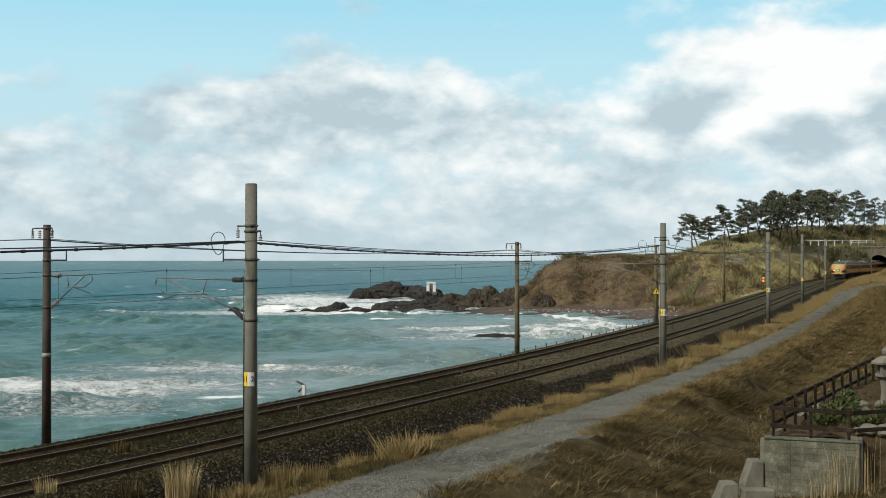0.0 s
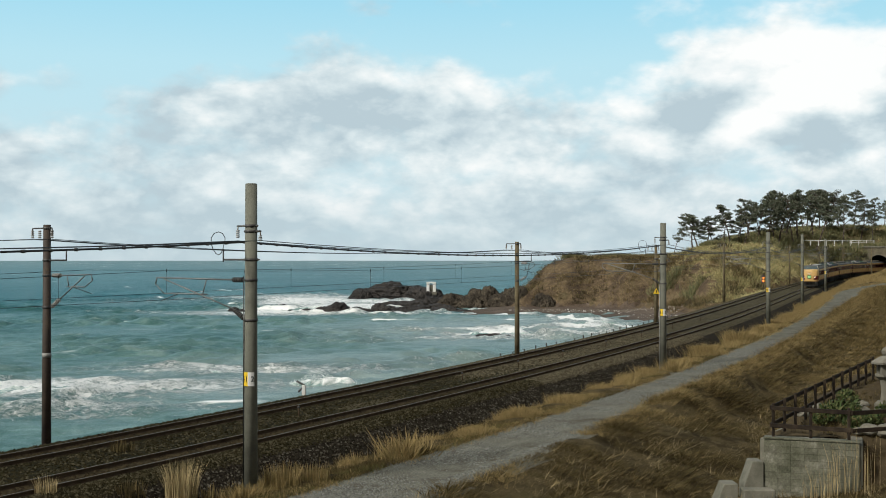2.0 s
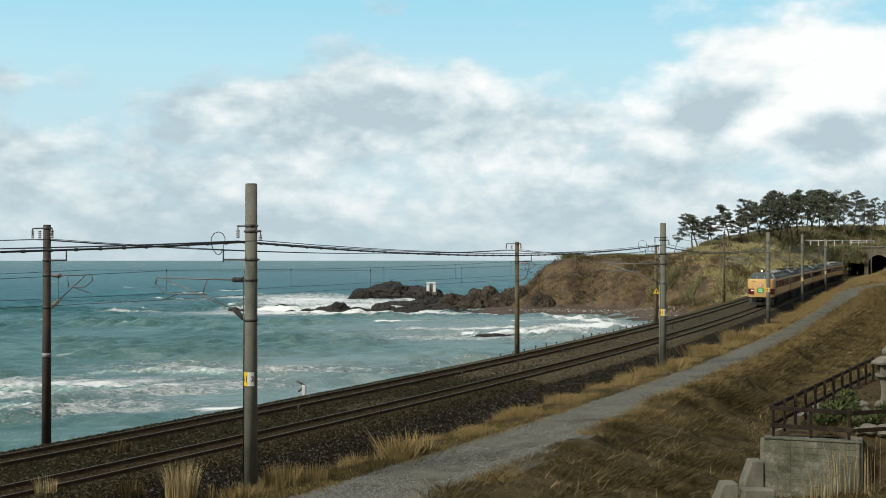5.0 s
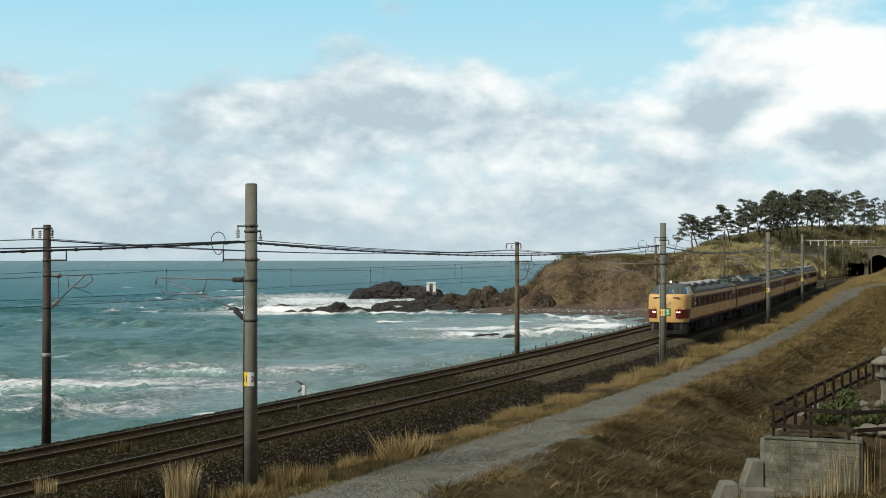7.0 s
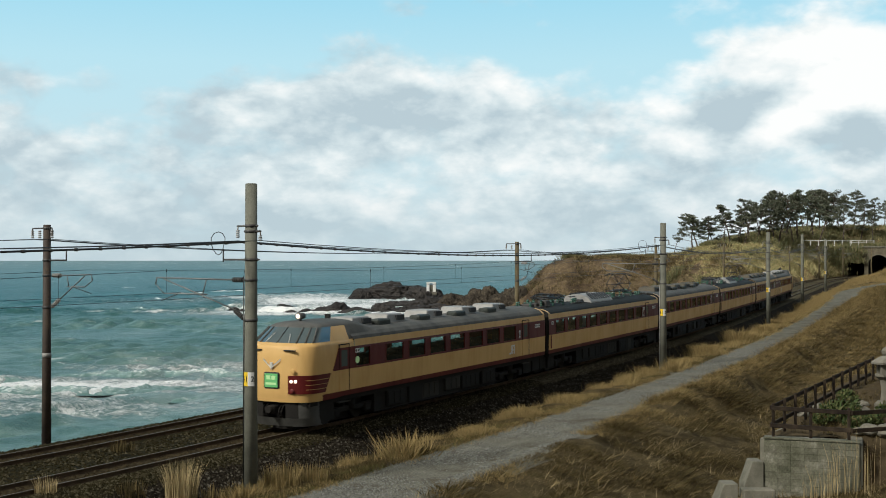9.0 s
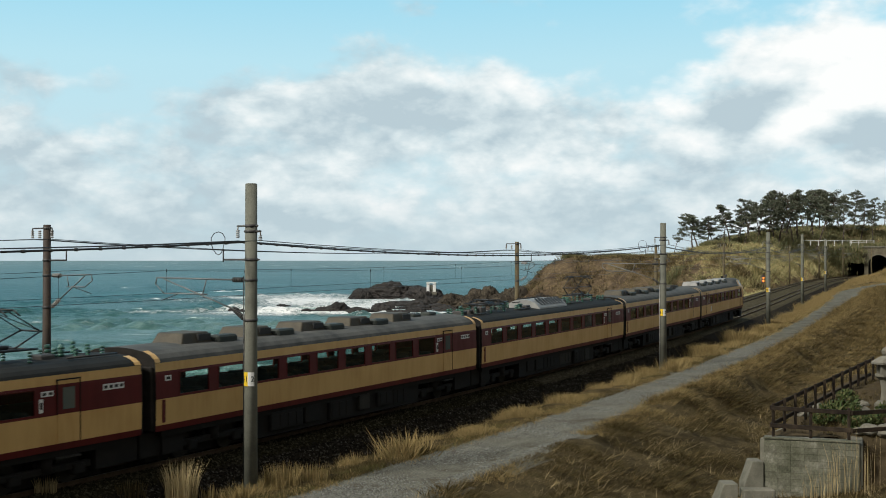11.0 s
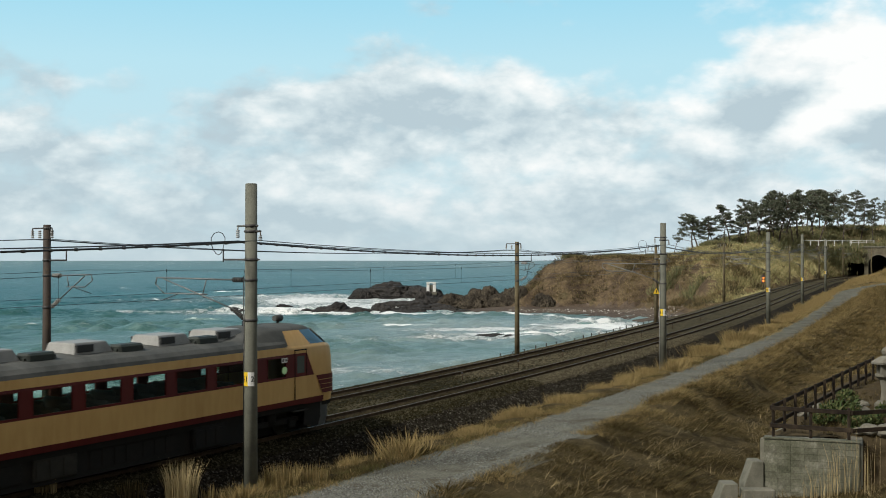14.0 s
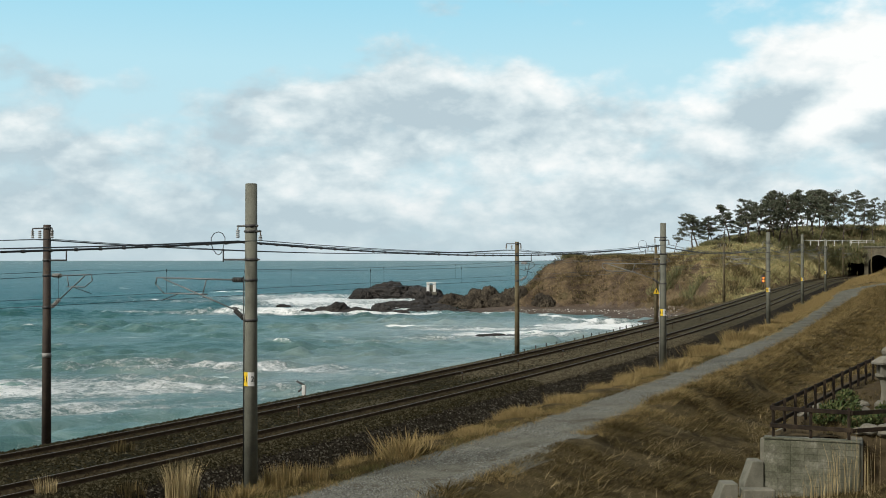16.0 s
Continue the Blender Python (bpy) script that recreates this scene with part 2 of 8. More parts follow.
def box(bm, lo, hi, bevel=0.0, mat=0):
    c = [(a + b) / 2 for a, b in zip(lo, hi)]
    d = [b - a for a, b in zip(lo, hi)]
    r = bmesh.ops.create_cube(bm, size=1.0, matrix=Matrix.Translation(c) @ Matrix.Diagonal((*d, 1)))
    fs = set(f for v in r["verts"] for f in v.link_faces)
    for f in fs:
        f.material_index = mat
    if bevel:
        es = list(set(e for v in r["verts"] for e in v.link_edges))
        b = bmesh.ops.bevel(bm, geom=es, offset=bevel, segments=1, affect="EDGES", profile=0.5)
        for f in b["faces"]:
            f.material_index = mat
    return bm


def rod(bm, a, b, r0, r1=None, n=8, mat=0, caps=True):
    """A round bar from a to b."""
    a, b = Vector(a), Vector(b)
    d = b - a
    r1 = r0 if r1 is None else r1
    m = Matrix.Translation((a + b) / 2) @ d.to_track_quat("Z", "Y").to_matrix().to_4x4()
    r = bmesh.ops.create_cone(bm, cap_ends=caps, segments=n, radius1=r0, radius2=r1, depth=d.length, matrix=m)
    for f in set(f for v in r["verts"] for f in v.link_faces):
        f.material_index = mat
        f.smooth = len(f.verts) == 4
    return bm


def bent(bm, pts, r, n=6, mat=0):
    for a, b in zip(pts, pts[1:]):
        rod(bm, a, b, r, n=n, mat=mat)
    return bm


def poly(bm, pts, mat=0, thick=None):
    """A flat plate; thick pushes it back along the given way."""
    vs = [bm.verts.new(p) for p in pts]
    f = bm.faces.new(vs)
    f.material_index = mat
    if thick is not None:
        r = bmesh.ops.extrude_face_region(bm, geom=[f])
        bmesh.ops.translate(bm, vec=thick, verts=[g for g in r["geom"] if isinstance(g, bmesh.types.BMVert)])
        for g in r["geom"]:
            if isinstance(g, bmesh.types.BMFace):
                g.material_index = mat
    return f


def waves_noise(x, y, seed, n=26, lo=1.0, hi=12.0, power=0.6):
    """Fast wavy noise over arrays out of many crossing sines, wave lengths lo to hi metres."""
    rng = np.random.default_rng(seed)
    out = np.zeros(np.shape(x))
    tot = 0.0
    for _ in range(n):
        lam = lo * (hi / lo) ** rng.random()
        a, ph = rng.random() * 2 * np.pi, rng.random() * 2 * np.pi
        w = lam ** power
        out += w * np.sin((x * np.cos(a) + y * np.sin(a)) * 2 * np.pi / lam + ph)
        tot += w * w
    return out / math.sqrt(tot / 2)

# ---- backdrop of moving clouds ----
def cloud_backdrop():
    m = bpy.data.materials.new("cloudy_sky")
    m.use_nodes = True
    nt = m.node_tree
    nt.nodes.clear()
    out = nt.nodes.new("ShaderNodeOutputMaterial")
    em = nt.nodes.new("ShaderNodeEmission")
    link(nt, em.outputs["Emission"], out.inputs["Surface"])
    uv = nt.nodes.new("ShaderNodeUVMap")
    uv.uv_map = "sky"
    sep = nt.nodes.new("ShaderNodeSeparateXYZ")
    link(nt, uv.outputs["UV"], sep.inputs["Vector"])

    def math_node(op, a, b=None, clamp=False):
        n = add(nt, "ShaderNodeMath", operation=op)
        n.use_clamp = clamp
        for k, v in enumerate((a, b)):
            if v is None:
                continue
            if isinstance(v, (int, float)):
                n.inputs[k].default_value = v
            else:
                link(nt, v, n.inputs[k])
        return n.outputs["Value"]

    def noise_at(sx, sy, shift, detail=9.0, rough=0.58, warp=0.4, up=0.0):
        mp = nt.nodes.new("ShaderNodeMapping")
        mp.inputs["Scale"].default_value = (sx, sy, 1)
        mp.inputs["Location"].default_value = (shift, shift * 0.7 + up * sy, 0)
        link(nt, uv.outputs["UV"], mp.inputs["Vector"])
        n = add(nt, "ShaderNodeTexNoise", Scale=1.0, Detail=detail, Roughness=rough, Distortion=warp)
        link(nt, mp.outputs["Vector"], n.inputs["Vector"])
        return n.outputs["Fac"]

    def mass(u, v, ru, rv, amount):
        """A soft bank of cloud, or a gap, at a bearing and height."""
        mp = nt.nodes.new("ShaderNodeMapping")
        mp.inputs["Scale"].default_value = (1 / ru, 1 / rv, 1)
        mp.inputs["Location"].default_value = (-u / ru, -v / rv, 0)
        link(nt, uv.outputs["UV"], mp.inputs["Vector"])
        ln = nt.nodes.new("ShaderNodeVectorMath")
        ln.operation = "LENGTH"
        link(nt, mp.outputs["Vector"], ln.inputs[0])
        r = add(nt, "ShaderNodeMapRange", interpolation_type="SMOOTHSTEP", From_Min=0.0, From_Max=1.0, To_Min=amount, To_Max=0.0)
        link(nt, ln.outputs["Value"], r.inputs["Value"])
        return r.outputs["Result"]

    def billow(sx, sy, shift):
        """Rounded heaps, as of cumulus."""
        mp = nt.nodes.new("ShaderNodeMapping")
        mp.inputs["Scale"].default_value = (sx, sy, 1)
        mp.inputs["Location"].default_value = (shift, shift * 0.6, 0)
        link(nt, uv.outputs["UV"], mp.inputs["Vector"])
        wob = add(nt, "ShaderNodeTexNoise", Scale=0.8, Detail=3.0)
        link(nt, mp.outputs["Vector"], wob.inputs["Vector"])
        vm = nt.nodes.new("ShaderNodeVectorMath")
        vm.operation = "ADD"
        link(nt, mp.outputs["Vector"], vm.inputs[0])
        link(nt, wob.outputs["Color"], vm.inputs[1])
        v = add(nt, "ShaderNodeTexVoronoi", feature="SMOOTH_F1", Scale=1.0, Detail=3.0, Roughness=0.55, Smoothness=0.6)
        link(nt, vm.outputs["Vector"], v.inputs["Vector"])
        return math_node("SUBTRACT", 1.0, v.outputs["Distance"])

    def total(values):
        t = values[0]
        for v in values[1:]:
            t = math_node("ADD", t, v)
        return t

    high = sep.outputs["Y"]
    base = ramp(nt, high, [(0.0, grey(0.80)), (0.06, grey(0.80)), (0.125, grey(0.74)), (0.16, grey(0.58)), (0.20, grey(0.40))])
    cover = total([base.outputs["Color"], mass(-0.17, 0.145, 0.09, 0.05, 0.20), mass(-0.09, 0.150, 0.09, 0.05, 0.22), mass(-0.005, 0.148, 0.06, 0.04, 0.24),
                   mass(0.30, 0.150, 0.20, 0.085, 0.55), mass(0.11, 0.185, 0.13, 0.055, -0.26), mass(-0.33, 0.150, 0.13, 0.05, -0.10), mass(-0.05, 0.10, 0.13, 0.045, 0.18), mass(-0.08, 0.225, 0.05, 0.02, 0.14), mass(0.0, 0.222, 0.04, 0.015, 0.12), mass(-0.30, 0.20, 0.20, 0.06, -0.40), mass(-0.33, 0.125, 0.14, 0.05, -0.16)])
    n1 = noise_at(9.0, 17, 3.1, 6.0, 0.55, 0.0)
    n1_up = noise_at(9.0, 17, 3.1, 6.0, 0.55, 0.0, 0.010)
    dens = math_node("ADD", cover, math_node("MULTIPLY", math_node("SUBTRACT", n1, 0.5), 1.1))
    dens = math_node("ADD", dens, math_node("MULTIPLY", math_node("SUBTRACT", billow(17, 30, 2.2), 0.55), 0.30))
    dmap = add(nt, "ShaderNodeMapRange", interpolation_type="SMOOTHSTEP", From_Min=0.26, From_Max=0.66)
    link(nt, dens, dmap.inputs["Value"])
    blue = ramp(nt, high, [(0.0, (0.60, 0.76, 0.82)), (0.10, (0.56, 0.77, 0.85)), (0.17, (0.50, 0.775, 0.885)), (0.225, (0.38, 0.715, 0.88)), (0.5, (0.16, 0.45, 0.75))])
    n2 = noise_at(6.0, 15, 7.7, 5.0, 0.55, 0.0)
    n3 = billow(26, 40, 1.3)
    puff = billow(13, 22, 4.7)
    lit = math_node("MULTIPLY", math_node("SUBTRACT", n1, n1_up), 1.5)
    curl = noise_at(24, 38, 5.3, 8.0, 0.62, 0.3)
    shade = total([lit, math_node("MULTIPLY", math_node("SUBTRACT", curl, 0.5), 0.42), math_node("MULTIPLY", n2, 0.62), math_node("MULTIPLY", n3, 0.30), math_node("MULTIPLY", puff, 0.36), mass(-0.34, 0.10, 0.26, 0.15, -0.12), mass(0.05, 0.10, 0.22, 0.08, 0.05), mass(0.10, 0.13, 0.14, 0.07, 0.16), mass(0.28, 0.15, 0.22, 0.12, 0.60), mass(0.205, 0.128, 0.058, 0.036, -1.05), mass(0.245, 0.142, 0.04, 0.022, -0.55), mass(0.305, 0.104, 0.06, 0.032, -0.9), mass(0.37, 0.115, 0.05, 0.034, -0.60), mass(0.235, 0.108, 0.04, 0.022, 0.35),
                   mass(-0.08, 0.118, 0.15, 0.035, -0.10), mass(0.07, 0.112, 0.12, 0.03, -0.10), mass(0.16, 0.088, 0.12, 0.02, -0.06), mass(-0.15, 0.085, 0.09, 0.03, 0.10), mass(-0.09, 0.052, 0.12, 0.02, 0.08), mass(-0.005, 0.15, 0.03, 0.022, 0.14), mass(-0.32, 0.06, 0.06, 0.02, 0.10), mass(0.02, 0.085, 0.06, 0.022, 0.10)])
    cloud = ramp(nt, shade, [(0.10, (0.50, 0.61, 0.67)), (0.36, (0.68, 0.775, 0.81)), (0.53, (0.825, 0.885, 0.90)), (0.78, (1.0, 1.0, 0.99))])
    mix = nt.nodes.new("ShaderNodeMix")
    mix.data_type = "RGBA"
    link(nt, dmap.outputs["Result"], mix.inputs["Factor"])
    link(nt, blue.outputs["Color"], mix.inputs[6])
    link(nt, cloud.outputs["Color"], mix.inputs[7])
    # pale haze low over the sea
    haze = ramp(nt, high, [(0.0, grey(0.75)), (0.03, grey(0.35)), (0.08, grey(0.0))])
    mix2 = nt.nodes.new("ShaderNodeMix")
    mix2.data_type = "RGBA"
    link(nt, haze.outputs["Color"], mix2.inputs["Factor"])
    link(nt, mix.outputs[2], mix2.inputs[6])
    mix2.inputs[7].default_value = (0.53, 0.64, 0.69, 1)
    link(nt, mix2.outputs[2], em.inputs["Color"])
    R = 4300.0
    az, el = np.meshgrid(np.radians(np.linspace(-60, 60, 61)), np.linspace(-0.03, 0.9, 40), indexing="ij")
    me = grid_mesh("sky_backdrop", R * np.sin(az), R * np.cos(az), R * el, m)
    lay = me.uv_layers.new(name="sky")
    vi = np.zeros(len(me.loops), np.int32)
    me.loops.foreach_get("vertex_index", vi)
    lay.data.foreach_set("uv", np.stack([az.ravel()[vi], el.ravel()[vi]], -1).astype(np.float32).ravel())
    return tagged(new("backdrop", me), "pale blue sky with drifting white and grey clouds", "sky", kind="structure")


backdrop = cloud_backdrop()

# ---- land along the line ----
OFFS = np.array([-60, -30, -16, -13, -11.5, -10.5, -9.6, -8.7, -8.0, -7.4, -6.9, -6.5, -6.2, -6.1, -5.85, -5.6, -5.2, -4.62, -4.02, -3.42, -2.8, -2.0, -1.2, -0.6, 0.0, 0.6, 1.0, 1.3, 1.5, 1.65, 1.95, 2.2, 2.6, 3.0, 3.3, 3.6, 3.9,
                 4.3, 4.7, 5.0, 5.3, 5.7, 6.2, 6.8, 7.3, 7.7, 8.0, 8.4, 8.8, 9.3, 9.8, 10.2, 10.6, 11.0, 11.4, 11.8, 12.2, 12.6, 13.0, 13.5, 14, 14.5, 15, 15.5, 16, 16.6, 17.3, 18, 19, 20, 21, 22, 23.5, 25, 27, 29, 34, 40, 50, 65, 90, 130, 200, 320, 500])
PROFILE = [(-60, -9), (-16, -7.6), (-13, -6.6), (-10.5, -4.9), (-8.6, -2.2), (-7.2, -0.75), (-6.5, -0.36), (-6.1, -0.30), (-5.6, -0.14), (1.3, -0.14), (1.65, -0.26), (1.95, -0.40), (3.0, -0.92), (3.5, -0.80), (4.6, -0.66), (5.0, -0.62),
           (7.9, -0.60), (8.6, -0.42), (9.4, -0.38), (11.0, -0.75), (14.0, -1.20), (18.0, -1.15), (22.0, -0.5), (30.0, 1.2), (60.0, 4.0), (500.0, 12.0)]


def smooth(a, b, v):
    t = np.clip((v - a) / (b - a), 0, 1)
    return t * t * (3 - 2 * t)


def path_shift(s):
    """How far the path swings away from the line beyond the fourth pole."""
    return 13.0 * smooth(160.0, 225.0, s)


def path_wide(s):
    """How much wider the path is towards its far end."""
    return 1.7 * smooth(95.0, 165.0, s) + 9.0 * smooth(176.0, 196.0, s)


def land_z(s, off):
    """Height of the land over the world's zero at a place by the line."""
    o = np.where(off > 3.6, np.maximum(3.6, off - path_shift(s) * smooth(3.6, 6.5, off)), off)
    z = np.interp(o, [p[0] for p in PROFILE], [p[1] for p in PROFILE])
    far = smooth(60.0, 130.0, s) * smooth(8.0, 16.0, o) * smooth(192.0, 160.0, s)
    z = z + far * 1.9
    # the path climbs to a yard by the tunnel, with a straw-grown mound behind
    z = z + 1.35 * smooth(138.0, 205.0, s) * smooth(3.8, 6.0, off)
    z = z + smooth(216.0, 232.0, s) * smooth(7.0, 12.0, off) * 2.2
    # the mound beside the path, steep towards the garden, with a trodden lane at its foot
    m = smooth(23.0, 32.0, s) * smooth(150.0, 105.0, s)
    z = z + m * (0.26 * np.exp(-((o - 9.1) / 0.75) ** 2) - 0.62 * smooth(9.5, 10.9, o) * smooth(17.0, 12.0, o))
    z = z - 0.35 * np.exp(-((s - 20.0) / 7.0) ** 2 - ((o - 15.0) / 2.2) ** 2)
    # the slope on which the camera stands
    near = smooth(30.0, -18.0, s) * smooth(19.0, 27.0, off)
    z = z + near * 4.4
    return rail_z(s) + z


def ground():
    ss = np.concatenate([np.arange(-420, -60, 12.0), np.arange(-60, -12, 2.0), np.arange(-12, 75, 0.5), np.arange(75, 200, 1.0), np.arange(200, 330, 2.0), np.arange(330, 461, 8.0)])
    S2, O2 = np.meshgrid(ss, OFFS, indexing="ij")
    X, Y, _ = on_line(S2, O2)
    Z = land_z(S2, O2)
    rough = smooth(8.2, 9.5, O2) * 0.032 + smooth(3.0, 3.6, O2) * smooth(5.2, 4.6, O2) * 0.07 + smooth(-6.9, -8, O2) * 0.25 + smooth(4.9, 5.4, O2) * smooth(8, 7.5, O2) * 0.008
    Z = Z + rough * (waves_noise(X, Y, 3, 30, 0.9, 7.0, 0.5))
    me = grid_mesh("ground", X, Y, Z, [M_GROUND, M_PATH, M_BALLAST, M_SLOPE_BED, M_RUSTBED, M_BALLAST_NEAR])
    ow = np.where(O2 > 3.6, O2 - path_shift(S2), O2)
    mid_o = 0.25 * (ow[:-1, :-1] + ow[1:, 1:] + ow[1:, :-1] + ow[:-1, 1:])
    raw_o = 0.5 * (O2[:-1, :-1] + O2[:-1, 1:])
    mid_s = 0.5 * (S2[:-1, :-1] + S2[1:, :-1])
    edge = 0.35 * waves_noise(mid_s, mid_o * 0, 8, 20, 2.0, 14.0)
    idx = np.zeros(mid_o.shape, np.int32)
    wide = 0.4 * smooth(0.0, -30.0, mid_s - 30) + 1.1 * smooth(34.0, 6.0, mid_s)
    idx[(mid_o > 5.05 + edge * 0.5) & (mid_o < 7.9 + edge + wide + path_wide(mid_s))] = 1
    idx[(raw_o > -8.2) & (raw_o < 3.1)] = 2
    # darker bed along the nearest stretch, with a ragged boundary
    idx[(raw_o > -8.2) & (raw_o < 3.1) & (mid_s < 34 + 8 * waves_noise(mid_s, raw_o * 4, 57, 16, 3.0, 20.0))] = 5
    idx[((np.abs(raw_o) < 0.62) | (np.abs(raw_o + SPACING) < 0.62)) & (mid_s < 60)] = 4
    # darker bed on the slope below the near track
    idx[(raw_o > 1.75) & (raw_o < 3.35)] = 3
    me.polygons.foreach_set("material_index", idx.ravel())
    return tagged(new("ground", me), "sloping ground with dry brown grass, a gravel path and a railway bed", "ground", kind="structure")


ground()


# ---- the wooded headland ----
HILL = [(14, 236), (22, 239), (30, 236), (38, 229), (43, 209), (47, 196), (55, 199), (64, 215), (72, 234), (80, 252), (91, 272), (99, 287), (109, 294), (118, 288), (140, 262), (190, 255), (300, 300), (320, 460), (120, 470), (60, 380), (30, 310), (16, 262)]


def to_line_grid(X, Y):
    out = np.array([to_line(a, b) for a, b in zip(np.ravel(X), np.ravel(Y))])
    return out[:, 0].reshape(np.shape(X)), out[:, 1].reshape(np.shape(X))


def hill_height(X, Y):
    pts = np.array(HILL, float)
    d = np.full(X.shape, 1e9)
    inside = np.zeros(X.shape, bool)
    for a, b in zip(pts, np.roll(pts, -1, 0)):
        ab = b - a
        t = np.clip(((X - a[0]) * ab[0] + (Y - a[1]) * ab[1]) / (ab @ ab), 0, 1)
        d = np.minimum(d, np.hypot(X - a[0] - t * ab[0], Y - a[1] - t * ab[1]))
        cross = ((a[1] > Y) != (b[1] > Y)) & (X < (b[0] - a[0]) * (Y - a[1]) / (b[1] - a[1] + 1e-12) + a[0])
        inside ^= cross
    top = np.interp(X - 0.235 * (Y - 250.0), [47, 51, 61.7, 69, 75, 86], [6.4, 6.7, 10.2, 12.1, 13.4, 14.4])
    base = -3.5 + 3.9 * smooth(36, 50, X)
    wide = 13.0 + 12.0 * smooth(40, 60, X)
    lump = waves_noise(X, Y, 21, 30, 4.0, 22.0, 0.8) * 0.7
    dd = np.where(inside, d, -d) + lump * 0.9
    k = np.clip(dd / wide, 0, 1)
    h = base + (top - base) * (1 - (1 - k) ** (1.35 + 0.85 * smooth(38, 60, X)))
    h = np.where(dd < 0, base + dd * (0.085 + 0.4 * smooth(44, 52, X)), h)
    s, off = to_line_grid(X, Y)
    bore = (np.abs(off + 2.0) < 7.5) & (s > 284.0)
    h = np.where(bore, np.maximum(h, 9.2), h)
    return h + lump * 0.35 * np.clip(dd / 6, 0, 1)


def hill():
    xs = np.concatenate([np.arange(4, 135, 1.0), np.arange(135, 330, 6.0)])
    ys = np.concatenate([np.arange(186, 310, 1.0), np.arange(310, 480, 6.0)])
    X, Y = np.meshgrid(xs, ys, indexing="ij")
    Z = hill_height(X, Y)
    s, off = to_line_grid(X[:-1, :-1] + 0.5, Y[:-1, :-1] + 0.5)
    whole = ~((np.abs(off + 2.0) < 5.6) & (s > 268) & (s < 356))
    me = grid_mesh("hill", X, Y, Z, [M_HILL, M_BEACH, M_BLUFF], True, whole)
    zc = 0.25 * (Z[:-1, :-1] + Z[1:, 1:] + Z[1:, :-1] + Z[:-1, 1:])
    xc = X[:-1, :-1]
    gx, gy = np.gradient(Z)
    steep = np.hypot(gx, gy)[:-1, :-1]
    idx = np.zeros(zc.shape, np.int32)
    idx[xc < 47 + 3 * waves_noise(xc, Y[:-1, :-1], 9, 12, 3, 12)] = 2
    idx[(zc < -3.1 + 0.25 * waves_noise(xc, Y[:-1, :-1], 4, 12, 3, 12)) & (xc < 46)] = 1
    me.polygons.foreach_set("material_index", idx.ravel()[whole.ravel()])
    return tagged(new("headland", me), "headland hill covered with dry yellow grass and scrub", "hill", kind="structure")


hill()


def tunnel_cover():
    """Turf over the two bores."""
    S2, O2 = np.meshgrid(np.arange(283.2, 357.0, 1.5), np.arange(-9.0, 5.1, 1.0), indexing="ij")
    X, Y, _ = on_line(S2, O2)
    Z = np.maximum(hill_height(X, Y), 9.2) + 0.06
    tagged(new("tunnel_turf", grid_mesh("tunnel_turf", X, Y, Z, M_HILL)), "dry turf and earth over the tunnel", "hill", kind="structure")


tunnel_cover()


